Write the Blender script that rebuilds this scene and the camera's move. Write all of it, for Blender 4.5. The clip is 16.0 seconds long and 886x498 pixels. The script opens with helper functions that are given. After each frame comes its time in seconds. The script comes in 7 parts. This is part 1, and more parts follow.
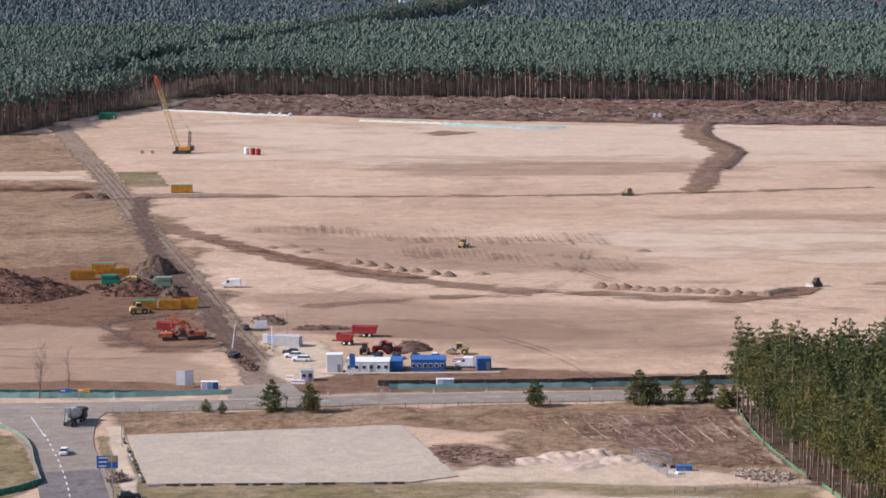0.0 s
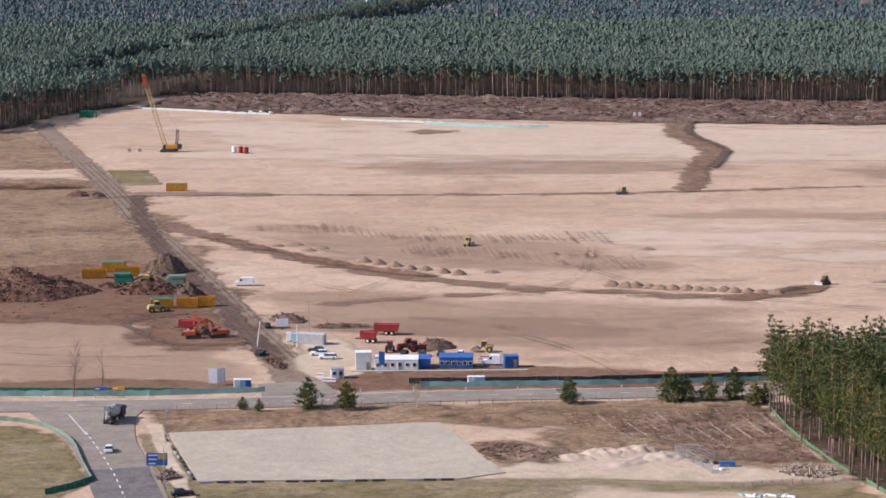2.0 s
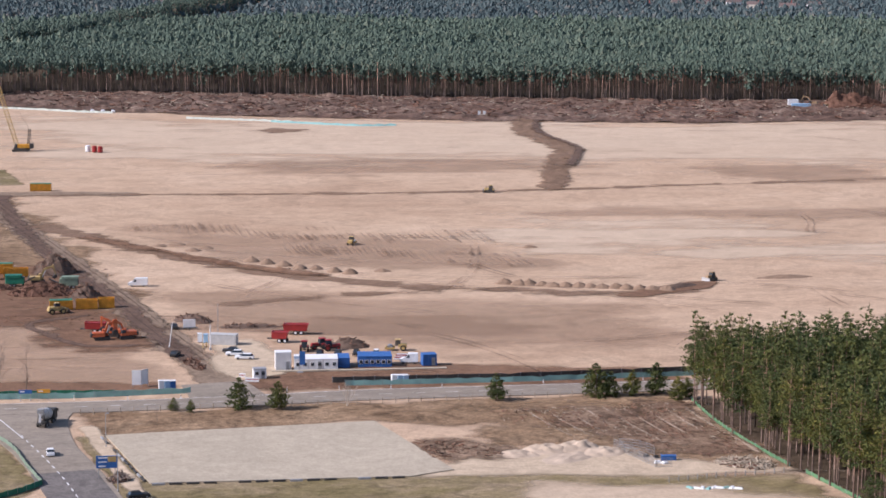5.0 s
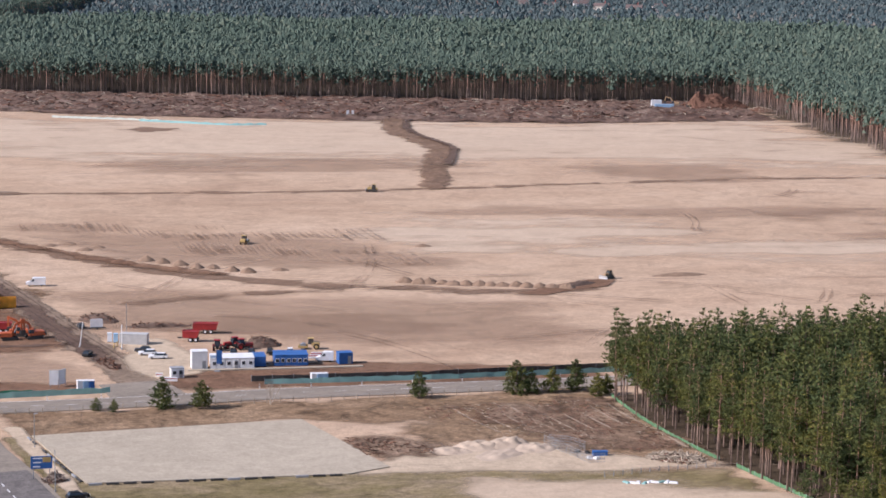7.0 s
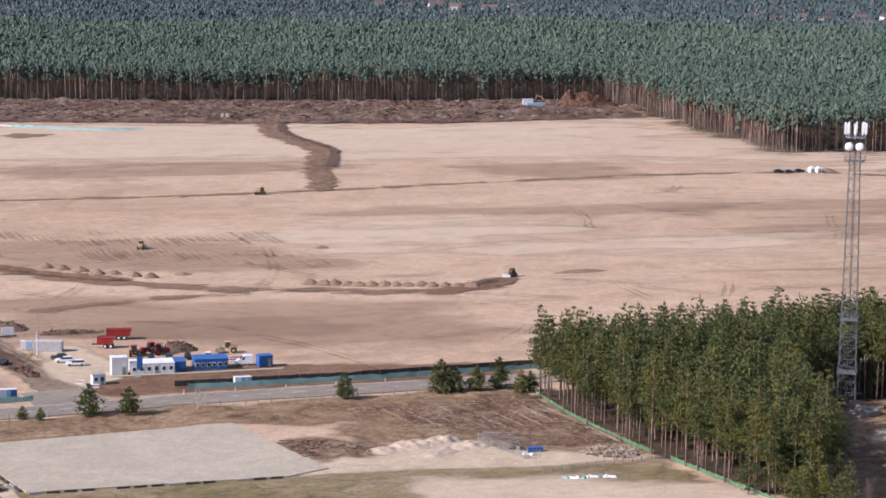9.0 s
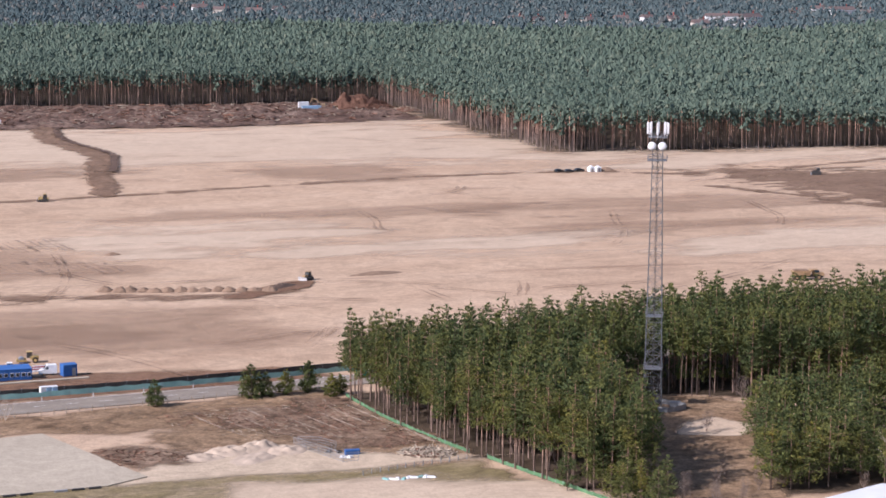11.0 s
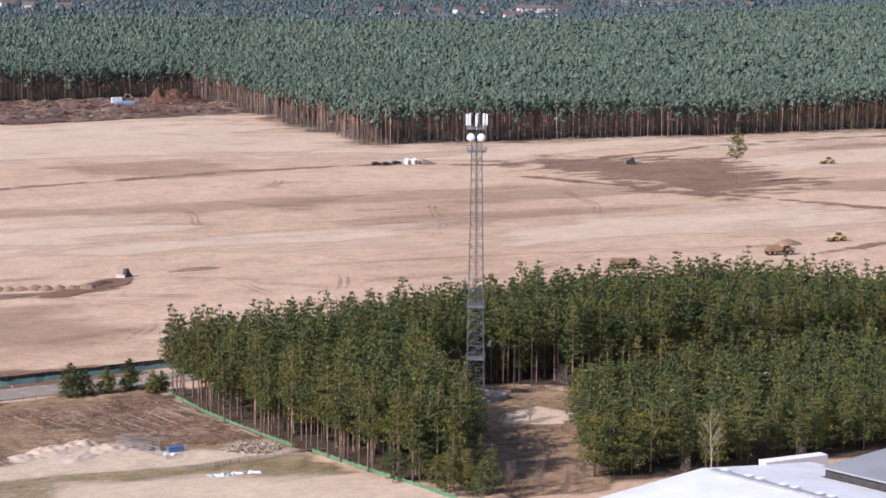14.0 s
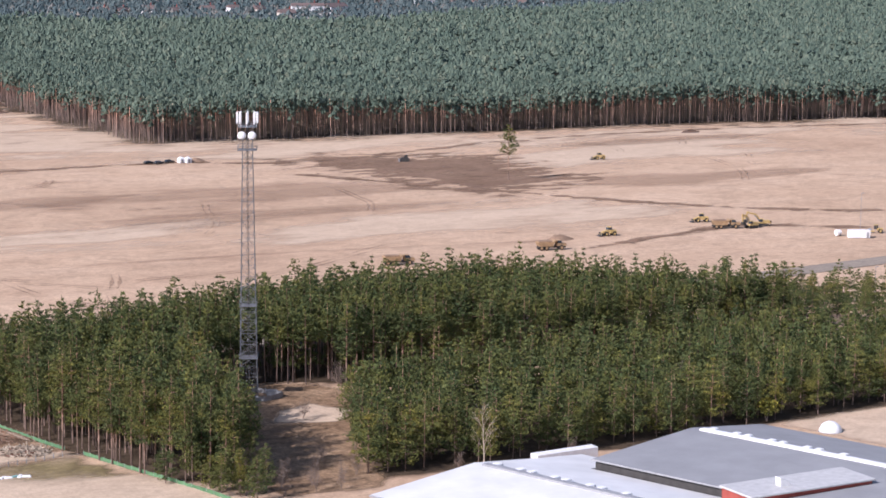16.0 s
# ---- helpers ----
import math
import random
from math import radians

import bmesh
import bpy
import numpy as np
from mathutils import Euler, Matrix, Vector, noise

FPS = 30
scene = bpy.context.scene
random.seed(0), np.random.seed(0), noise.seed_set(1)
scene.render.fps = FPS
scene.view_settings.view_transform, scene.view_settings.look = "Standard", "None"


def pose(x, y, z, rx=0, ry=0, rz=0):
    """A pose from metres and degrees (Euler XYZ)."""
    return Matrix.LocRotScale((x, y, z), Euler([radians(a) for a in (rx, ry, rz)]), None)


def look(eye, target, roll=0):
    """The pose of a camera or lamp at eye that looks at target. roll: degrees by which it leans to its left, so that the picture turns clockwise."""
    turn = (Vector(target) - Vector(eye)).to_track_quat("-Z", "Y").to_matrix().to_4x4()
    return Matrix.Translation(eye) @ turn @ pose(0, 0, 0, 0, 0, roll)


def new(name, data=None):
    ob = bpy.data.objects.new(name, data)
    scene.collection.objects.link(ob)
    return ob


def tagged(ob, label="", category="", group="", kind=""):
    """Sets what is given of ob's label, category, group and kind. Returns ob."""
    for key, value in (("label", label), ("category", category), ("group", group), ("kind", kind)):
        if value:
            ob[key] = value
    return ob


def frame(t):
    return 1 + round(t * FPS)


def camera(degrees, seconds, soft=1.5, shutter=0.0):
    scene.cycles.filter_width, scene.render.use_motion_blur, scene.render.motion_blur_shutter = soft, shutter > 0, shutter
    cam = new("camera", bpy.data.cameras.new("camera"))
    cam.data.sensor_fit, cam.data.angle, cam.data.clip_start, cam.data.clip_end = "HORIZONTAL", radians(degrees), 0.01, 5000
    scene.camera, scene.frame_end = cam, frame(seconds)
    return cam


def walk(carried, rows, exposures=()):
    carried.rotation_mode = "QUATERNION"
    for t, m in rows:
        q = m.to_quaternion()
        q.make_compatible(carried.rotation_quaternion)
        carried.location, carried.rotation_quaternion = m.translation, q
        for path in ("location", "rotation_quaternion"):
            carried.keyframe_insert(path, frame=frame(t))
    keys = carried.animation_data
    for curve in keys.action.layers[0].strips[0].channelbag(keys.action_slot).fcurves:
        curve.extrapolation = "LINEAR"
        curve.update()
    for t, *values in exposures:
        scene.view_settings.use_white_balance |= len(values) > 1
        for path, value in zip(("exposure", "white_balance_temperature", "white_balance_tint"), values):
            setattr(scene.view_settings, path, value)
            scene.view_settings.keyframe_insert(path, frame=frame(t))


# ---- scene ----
cam = camera(22.692, 16.0, soft=1.7)
# seconds, eye in metres, heading to the right of +y, pitch, roll in degrees
EYE_ROWS = [
    (0.0, -0.00, -0.00, 113.95, -3.521, -8.786, -0.492),
    (0.5, -5.31, -1.36, 114.04, -3.242, -8.786, -0.478),
    (1.0, -10.70, -2.72, 114.28, -2.917, -8.806, -0.367),
    (1.5, -16.00, -4.04, 114.61, -2.576, -8.830, -0.308),
    (2.0, -21.34, -5.29, 114.93, -1.989, -8.851, -0.248),
    (2.5, -26.88, -6.42, 115.24, -1.358, -8.864, -0.175),
    (3.0, -32.56, -7.36, 115.55, -0.486, -8.887, -0.025),
    (3.5, -38.16, -8.17, 115.78, 0.230, -8.908, 0.021),
    (4.0, -43.71, -8.84, 115.97, 1.302, -8.913, 0.125),
    (4.5, -49.19, -9.28, 116.13, 2.268, -8.913, 0.209),
    (5.0, -54.72, -9.37, 116.26, 3.642, -8.930, 0.250),
    (7.5, -82.07, -8.17, 115.55, 9.051, -8.861, 0.856),
    (8.0, -87.01, -7.79, 115.49, 9.976, -8.859, 0.737),
    (10.5, -106.08, -5.20, 115.71, 16.927, -8.705, 0.262),
    (11.0, -107.95, -4.71, 115.80, 18.639, -8.702, 0.359),
    (11.5, -108.77, -4.26, 115.76, 19.925, -8.713, 0.303),
    (12.0, -109.12, -3.96, 115.72, 20.813, -8.744, 0.250),
    (12.5, -109.24, -3.88, 115.73, 21.195, -8.774, 0.171),
    (13.0, -109.20, -3.91, 115.76, 21.738, -8.803, 0.160),
    (13.5, -109.15, -3.95, 115.67, 22.408, -8.816, 0.126),
    (14.0, -109.04, -3.96, 115.63, 23.477, -8.849, 0.177),
    (14.5, -108.76, -4.07, 115.55, 24.974, -8.857, 0.239),
    (15.0, -108.45, -4.15, 115.54, 26.372, -8.874, 0.265),
    (15.5, -108.11, -4.36, 115.55, 27.708, -8.889, 0.301),
    (16.0, -107.82, -4.55, 115.58, 29.303, -8.874, 0.434),
]


def flown(x, y, z, heading, pitch, roll):
    h, p = radians(heading), radians(pitch)
    way = Vector((math.sin(h) * math.cos(p), math.cos(h) * math.cos(p), math.sin(p)))
    return look((x, y, z), Vector((x, y, z)) + 500 * way, roll)


walk(cam, [(t, flown(*row)) for t, *row in EYE_ROWS], exposures=[(0.0, 0.42, 6060, 21.5), (8.0, 0.42, 6060, 21.5), (11.0, 0.52, 6000, 23), (16.0, 0.55, 6000, 23)])

# ---- daylight ----
SUN_ELEVATION, SUN_FROM = radians(36), Vector((-0.985, -0.17, 0)).normalized()
world = bpy.data.worlds.new("sky")
scene.world = world
world.use_nodes = True
sky = world.node_tree.nodes.new("ShaderNodeTexSky")
sky.sky_type, sky.sun_disc = "NISHITA", False
sky.sun_elevation, sky.sun_rotation = SUN_ELEVATION, math.atan2(SUN_FROM.x, SUN_FROM.y)
world.node_tree.links.new(sky.outputs[0], world.node_tree.nodes["Background"].inputs[0])
world.node_tree.nodes["Background"].inputs[1].default_value = 0.10
lamp = bpy.data.lights.new("sun", "SUN")
lamp.energy, lamp.angle, lamp.color = 4.2, radians(0.6), (1.0, 0.965, 0.92)
sun = new("sun", lamp)
sun.matrix_world = look(SUN_FROM * 100 * math.cos(SUN_ELEVATION) + Vector((0, 0, 100 * math.sin(SUN_ELEVATION))), (0, 0, 0))


# ---- materials ----
def nodes_of(name):
    m = bpy.data.materials.new(name)
    m.use_nodes = True
    return m, m.node_tree.nodes, m.node_tree.links


def noise_at(nd, ln, scale, stretch=(1, 1, 1), detail=4.0, coords="position", rough=0.55, swirl=0.0):
    if coords == "position":
        src = nd.new("ShaderNodeNewGeometry").outputs["Position"]
    else:
        src = nd.new("ShaderNodeTexCoord").outputs["Object"]
    mp = nd.new("ShaderNodeMapping")
    mp.inputs["Scale"].default_value = stretch
    ln.new(src, mp.inputs["Vector"])
    tx = nd.new("ShaderNodeTexNoise")
    tx.inputs["Scale"].default_value, tx.inputs["Detail"].default_value, tx.inputs["Roughness"].default_value = scale, detail, rough
    tx.inputs["Distortion"].default_value = swirl
    ln.new(mp.outputs[0], tx.inputs["Vector"])
    return tx.outputs["Fac"]


def ramp(nd, ln, fac, stops):
    r = nd.new("ShaderNodeValToRGB")
    while len(r.color_ramp.elements) < len(stops):
        r.color_ramp.elements.new(0.5)
    for el, (at, c) in zip(r.color_ramp.elements, stops):
        el.position, el.color = at, (*c, 1) if len(c) == 3 else c
    ln.new(fac, r.inputs[0])
    return r.outputs[0]


def mixed(nd, ln, fac, a, b, how="MIX"):
    x = nd.new("ShaderNodeMix")
    x.data_type, x.blend_type = "RGBA", how
    for sock, v in ((x.inputs["Factor"], fac), (x.inputs["A"], a), (x.inputs["B"], b)):
        if isinstance(v, (int, float)):
            sock.default_value = v
        elif isinstance(v, tuple):
            sock.default_value = (*v, 1)
        else:
            ln.new(v, sock)
    return x.outputs["Result"]


def calc(nd, ln, op, a, b):
    x = nd.new("ShaderNodeMath")
    x.operation = op
    for sock, v in zip(x.inputs, (a, b)):
        if isinstance(v, (int, float)):
            sock.default_value = v
        else:
            ln.new(v, sock)
    return x.outputs[0]


def bumped(nd, ln, bsdf, fac, strength, dist):
    b = nd.new("ShaderNodeBump")
    b.inputs["Strength"].default_value, b.inputs["Distance"].default_value = strength, dist
    ln.new(fac, b.inputs["Height"])
    ln.new(b.outputs[0], bsdf.inputs["Normal"])


def surface(name, colour, rough=0.6, metal=0.0, vary=0.25, scale=0.8, grain=6.0, bump=0.0, island=0.0, coords="position", specular=0.3):
    """A painted, metal, plastic or wooden surface with stains at two scales."""
    m, nd, ln = nodes_of(name)
    b = nd["Principled BSDF"]
    b.inputs["Metallic"].default_value, b.inputs["Specular IOR Level"].default_value = metal, specular
    big, fine = noise_at(nd, ln, scale, coords=coords), noise_at(nd, ln, grain, coords=coords)
    dark = tuple(c * (1 - vary) for c in colour)
    light = tuple(min(1, c * (1 + 0.5 * vary)) for c in colour)
    col = ramp(nd, ln, big, [(0.3, dark), (0.7, light)])
    col = mixed(nd, ln, 0.5 * vary, col, mixed(nd, ln, 1.0, col, ramp(nd, ln, fine, [(0.3, (0.4, 0.4, 0.4)), (0.7, (1, 1, 1))]), "MULTIPLY"))
    if island:
        rnd = nd.new("ShaderNodeNewGeometry").outputs["Random Per Island"]
        col = mixed(nd, ln, 1.0, col, ramp(nd, ln, rnd, [(0, (1 - island,) * 3), (1, (1 + island,) * 3)]), "MULTIPLY")
    ln.new(col, b.inputs["Base Color"])
    ln.new(ramp(nd, ln, fine, [(0.3, (rough * 0.85,) * 3), (0.7, (min(1, rough * 1.1),) * 3)]), b.inputs["Roughness"])
    if bump:
        bumped(nd, ln, b, fine, bump, 0.05)
    return m


def needles(name, dark, mid, light, yellow, scale=0.9, far=False):
    """Conifer needles: every clump and every tree of another green. far: contrast lowered for haze."""
    m, nd, ln = nodes_of(name)
    b = nd["Principled BSDF"]
    b.inputs["Roughness"].default_value, b.inputs["Specular IOR Level"].default_value = 0.75, 0.15
    rnd = nd.new("ShaderNodeNewGeometry").outputs["Random Per Island"]
    col = ramp(nd, ln, rnd, [(0.0, dark), (0.45, mid), (0.85, light), (1.0, yellow)])
    if far:
        patch = noise_at(nd, ln, 0.02, detail=3)
        col = mixed(nd, ln, ramp(nd, ln, patch, [(0.45, (0, 0, 0)), (0.75, (0.6, 0.6, 0.6))]), col, light)
        shade_kind = noise_at(nd, ln, 0.035, detail=5, rough=0.7)
        col = mixed(nd, ln, ramp(nd, ln, shade_kind, [(0.5, (0, 0, 0)), (0.68, (0.55, 0.55, 0.55))]), col, dark)
    else:
        one = nd.new("ShaderNodeObjectInfo").outputs["Random"]
        col = mixed(nd, ln, 1.0, col, ramp(nd, ln, one, [(0, (0.72, 0.78, 0.78)), (0.6, (1, 1, 1)), (1, (1.35, 1.2, 0.95))]), "MULTIPLY")
        stand_hue = noise_at(nd, ln, 0.16, detail=2)
        col = mixed(nd, ln, 1.0, col, ramp(nd, ln, stand_hue, [(0.36, (0.74, 0.86, 0.98)), (0.5, (1, 1, 1)), (0.64, (1.32, 1.16, 0.92))]), "MULTIPLY")
    tuft = noise_at(nd, ln, scale, detail=5)
    col = mixed(nd, ln, 1.0, col, ramp(nd, ln, tuft, [(0.3, (0.66, 0.68, 0.66) if far else (0.6, 0.62, 0.6)), (0.7, (1.2, 1.2, 1.18) if far else (1.3, 1.3, 1.25))]), "MULTIPLY")
    ln.new(col, b.inputs["Base Color"])
    bumped(nd, ln, b, tuft, 0.5, 0.5)
    return m


def bark(name, low, high, z0, z1):
    """Pine bark, grey-brown below and orange-brown above."""
    m, nd, ln = nodes_of(name)
    b = nd["Principled BSDF"]
    b.inputs["Roughness"].default_value = 0.9
    pos = nd.new("ShaderNodeNewGeometry")
    sep = nd.new("ShaderNodeSeparateXYZ")
    ln.new(pos.outputs["Position"], sep.inputs[0])
    up = nd.new("ShaderNodeMapRange")
    up.inputs["From Min"].default_value, up.inputs["From Max"].default_value = z0, z1
    ln.new(sep.outputs["Z"], up.inputs["Value"])
    col = mixed(nd, ln, up.outputs[0], low, high)
    col = mixed(nd, ln, 1.0, col, ramp(nd, ln, pos.outputs["Random Per Island"], [(0, (0.35, 0.35, 0.4)), (0.7, (1.0, 1.0, 1.0)), (1, (1.7, 1.7, 1.75))]), "MULTIPLY")
    fine = noise_at(nd, ln, 2.5, (1, 1, 0.3))
    col = mixed(nd, ln, 1.0, col, ramp(nd, ln, fine, [(0.3, (0.6, 0.6, 0.6)), (0.7, (1.2, 1.2, 1.2))]), "MULTIPLY")
    ln.new(col, b.inputs["Base Color"])
    return m


def earth(name, stops, big=0.02, streak=(1, 1, 1), grain=0.6, edge=False, ragged=0.6, ragged_scale=0.15, bump=0.4, fade=1.0, fine_dark=0.75):
    """Soil, sand, grass or asphalt. With edge, the border given by the mesh's edge attribute is ragged and lets the soil below show."""
    m, nd, ln = nodes_of(name)
    b = nd["Principled BSDF"]
    b.inputs["Roughness"].default_value, b.inputs["Specular IOR Level"].default_value = 0.95, 0.1
    half = tuple(math.sqrt(s) for s in streak)
    n1, n2 = noise_at(nd, ln, big, streak, 8, rough=0.62), noise_at(nd, ln, grain, half, 10, rough=0.75, swirl=0.4)
    n3, n4 = noise_at(nd, ln, big * 6, streak, 6, rough=0.65), noise_at(nd, ln, grain * 0.13, half, 10, rough=0.72, swirl=2.2)
    f = calc(nd, ln, "ADD", calc(nd, ln, "MULTIPLY", n1, 0.62), calc(nd, ln, "MULTIPLY", n3, 0.38))
    col = ramp(nd, ln, f, stops)
    lo = fine_dark
    col = mixed(nd, ln, 1.0, col, ramp(nd, ln, n2, [(0.36, (lo,) * 3), (0.62, (1.08, 1.08, 1.08))]), "MULTIPLY")
    col = mixed(nd, ln, 1.0, col, ramp(nd, ln, n4, [(0.38, (lo * 0.9 + 0.1,) * 3), (0.5, (1, 1, 1)), (0.62, (1.07, 1.07, 1.07))]), "MULTIPLY")
    n5 = noise_at(nd, ln, grain * 3.4, (1, 0.55, 1), 5, rough=0.8, swirl=0.3)
    col = mixed(nd, ln, 1.0, col, ramp(nd, ln, n5, [(0.36, (lo * 0.75 + 0.2,) * 3), (0.52, (1, 1, 1)), (0.66, (1.1, 1.1, 1.1))]), "MULTIPLY")
    ln.new(col, b.inputs["Base Color"])
    bumped(nd, ln, b, n2, bump, 0.3)
    if edge:
        at = nd.new("ShaderNodeAttribute")
        at.attribute_name = "edge"
        w = noise_at(nd, ln, ragged_scale, streak, 6)
        wob = calc(nd, ln, "MULTIPLY", calc(nd, ln, "SUBTRACT", w, 0.5), ragged * 4)
        k = nd.new("ShaderNodeMapRange")
        k.interpolation_type = "SMOOTHSTEP"
        k.inputs["From Min"].default_value, k.inputs["From Max"].default_value = 0.0, 1.0
        k.inputs["To Max"].default_value = fade
        ln.new(calc(nd, ln, "ADD", at.outputs["Fac"], wob), k.inputs["Value"])
        clear, mx = nd.new("ShaderNodeBsdfTransparent"), nd.new("ShaderNodeMixShader")
        ln.new(k.outputs[0], mx.inputs[0])
        ln.new(clear.outputs[0], mx.inputs[1])
        ln.new(b.outputs[0], mx.inputs[2])
        ln.new(mx.outputs[0], nd["Material Output"].inputs["Surface"])
    return m


SAND = earth("sand", [(0.33, (0.405, 0.270, 0.174)), (0.5, (0.492, 0.344, 0.227)), (0.67, (0.565, 0.409, 0.281))], 0.010, (0.7, 1, 1), 0.45, bump=0.08, fine_dark=0.82)
MARKS = earth("tyre_marks", [(0.3, (0.25, 0.155, 0.10)), (0.7, (0.34, 0.225, 0.155))], 0.06, (1, 1, 1), 0.6, True, 2.0, 0.05, fade=0.34, fine_dark=0.7)
PALE_MARKS = earth("pale_tyre_marks", [(0.3, (0.50, 0.37, 0.26)), (0.7, (0.62, 0.48, 0.35))], 0.06, (1, 1, 1), 0.6, True, 1.5, 0.06, fade=0.6, fine_dark=0.8)
PALE = earth("pale_sand", [(0.3, (0.55, 0.41, 0.285)), (0.7, (0.65, 0.505, 0.36))], 0.012, (0.45, 1, 1), 0.4, True, 1.2, 0.03, fade=0.8, bump=0.08, fine_dark=0.9)
PALE_APRON = earth("pale_apron", [(0.3, (0.44, 0.335, 0.228)), (0.7, (0.56, 0.44, 0.309))], 0.03, (0.6, 1, 1), 0.6, True, 0.7, 0.08, bump=0.1, fine_dark=0.85)
DUSK_SAND = earth("damp_sand", [(0.3, (0.335, 0.218, 0.144)), (0.7, (0.40, 0.265, 0.178))], 0.012, (0.3, 1, 1), 0.4, True, 1.4, 0.035, fade=0.33, bump=0.08)
TRACK = earth("churned_track", [(0.3, (0.205, 0.125, 0.078)), (0.7, (0.34, 0.222, 0.148))], 0.06, (0.5, 1, 1), 0.7, True, 1.5, 0.12, fade=0.8, fine_dark=0.65)
RUTS = earth("dark_ruts", [(0.3, (0.125, 0.080, 0.060)), (0.7, (0.21, 0.138, 0.098))], 0.06, (1, 1, 1), 0.7, True, 1.0, 0.15, fade=0.88, fine_dark=0.65)
GREYWAY = earth("gravel_way", [(0.3, (0.235, 0.165, 0.112)), (0.7, (0.365, 0.270, 0.190))], 0.05, (1, 1, 1), 0.7, True, 0.8, 0.12, fade=0.92, fine_dark=0.7)
REDSOIL = earth("red_brown_soil", [(0.3, (0.20, 0.11, 0.067)), (0.7, (0.29, 0.17, 0.104))], 0.04, (0.6, 1, 1), 0.6, True, 1.1, 0.07, fade=0.88, fine_dark=0.65)
HEATH = earth("brown_heath", [(0.36, (0.25, 0.155, 0.088)), (0.5, (0.36, 0.235, 0.138)), (0.64, (0.49, 0.340, 0.212))], 0.03, (0.8, 1, 1), 0.6, True, 1.3, 0.05, bump=0.4, fade=0.9, fine_dark=0.52)
CLODS = earth("brown_clods", [(0.36, (0.19, 0.115, 0.072)), (0.5, (0.29, 0.188, 0.122)), (0.64, (0.43, 0.30, 0.20))], 0.05, (0.8, 1, 1), 0.7, True, 1.2, 0.09, bump=0.8, fade=0.95, fine_dark=0.45)
STUBBLE = earth("ploughed_stumps", [(0.36, (0.13, 0.076, 0.054)), (0.5, (0.21, 0.132, 0.096)), (0.64, (0.36, 0.25, 0.185))], 0.04, (0.8, 1, 1), 0.6, True, 0.8, 0.05, bump=1.0, fade=0.98, fine_dark=0.4)
GRASS = earth("dry_grass", [(0.36, (0.18, 0.145, 0.06)), (0.5, (0.26, 0.20, 0.10)), (0.64, (0.40, 0.30, 0.19))], 0.05, (0.5, 1, 1), 0.7, True, 0.8, 0.1, bump=0.8, fade=0.96, fine_dark=0.65)
# needle brown set darker, adding to the shade between the trunks
SHADED_FLOOR = earth("forest_floor", [(0.3, (0.06, 0.044, 0.029)), (0.7, (0.11, 0.078, 0.05))], 0.06, (1, 1, 1), 0.5, True, 0.6, 0.08)
CONCRETE = earth("concrete_pad", [(0.3, (0.385, 0.322, 0.237)), (0.7, (0.435, 0.368, 0.274))], 0.03, (1, 1, 1), 0.6, bump=0.02, fine_dark=0.92)
ASPHALT = earth("worn_asphalt", [(0.3, (0.225, 0.186, 0.144)), (0.7, (0.315, 0.264, 0.207))], 0.05, (0.4, 1, 1), 0.8, bump=0.1, fine_dark=0.85)
NEW_ASPHALT = earth("dark_asphalt", [(0.3, (0.155, 0.138, 0.124)), (0.7, (0.215, 0.188, 0.168))], 0.05, (1, 1, 1), 0.8, bump=0.1)
PINE = needles("pine_needles", (0.060, 0.074, 0.029), (0.102, 0.117, 0.040), (0.150, 0.160, 0.051), (0.185, 0.174, 0.060), 1.3)
# lighter, greyer and bluer than PINE: distance haze put into the needle colour
HAZED_PINE = needles("hazed_pine_needles", (0.056, 0.084, 0.064), (0.082, 0.114, 0.084), (0.112, 0.142, 0.102), (0.140, 0.156, 0.108), 0.75, True)
# grey-brown and pine crowns, with the blue of haze mixed into their colour
HAZED_MIXED_WOOD = needles("hazed_leafless_and_pine_crowns", (0.046, 0.072, 0.076), (0.066, 0.094, 0.096), (0.095, 0.116, 0.112), (0.19, 0.165, 0.14), 0.35, True)
TRUNK = bark("pine_bark", (0.20, 0.135, 0.10), (0.34, 0.195, 0.125), 3, 11)
FAR_TRUNK = bark("far_pine_bark", (0.20, 0.145, 0.115), (0.44, 0.25, 0.17), 3, 13)
TWIG = surface("bare_twigs", (0.25, 0.19, 0.15), 0.9, vary=0.4, scale=2)
WHITE = surface("white_paint", (0.78, 0.77, 0.75), 0.45, vary=0.10)
ROOF_WHITE = surface("white_roof_sheet", (0.70, 0.69, 0.66), 0.5, vary=0.14, scale=0.12, grain=1.5)
ROOF_GREY = surface("grey_roof_felt", (0.27, 0.27, 0.27), 0.75, vary=0.12, scale=0.15, grain=2)
BLUE = surface("blue_paint", (0.035, 0.125, 0.35), 0.45, vary=0.2)
PALE_BLUE = surface("pale_blue_plastic", (0.33, 0.50, 0.66), 0.5, vary=0.15)
YELLOW = surface("yellow_paint", (0.66, 0.31, 0.035), 0.5, vary=0.3)
DUSTY = surface("dust_covered_ochre_paint", (0.36, 0.235, 0.125), 0.7, vary=0.3)
MAST = surface("mast_steel", (0.20, 0.20, 0.20), 0.6, 0.4, vary=0.2)
STRAW = surface("dusty_yellow_paint", (0.52, 0.36, 0.14), 0.55, vary=0.3)
ORANGE = surface("orange_paint", (0.56, 0.13, 0.045), 0.55, vary=0.35)
RED = surface("red_paint", (0.33, 0.033, 0.03), 0.5, vary=0.25)
GREEN = surface("green_paint", (0.02, 0.17, 0.10), 0.5, vary=0.25)
TEAL = surface("teal_fence_netting", (0.25, 0.44, 0.40), 0.8, vary=0.25, scale=0.3)
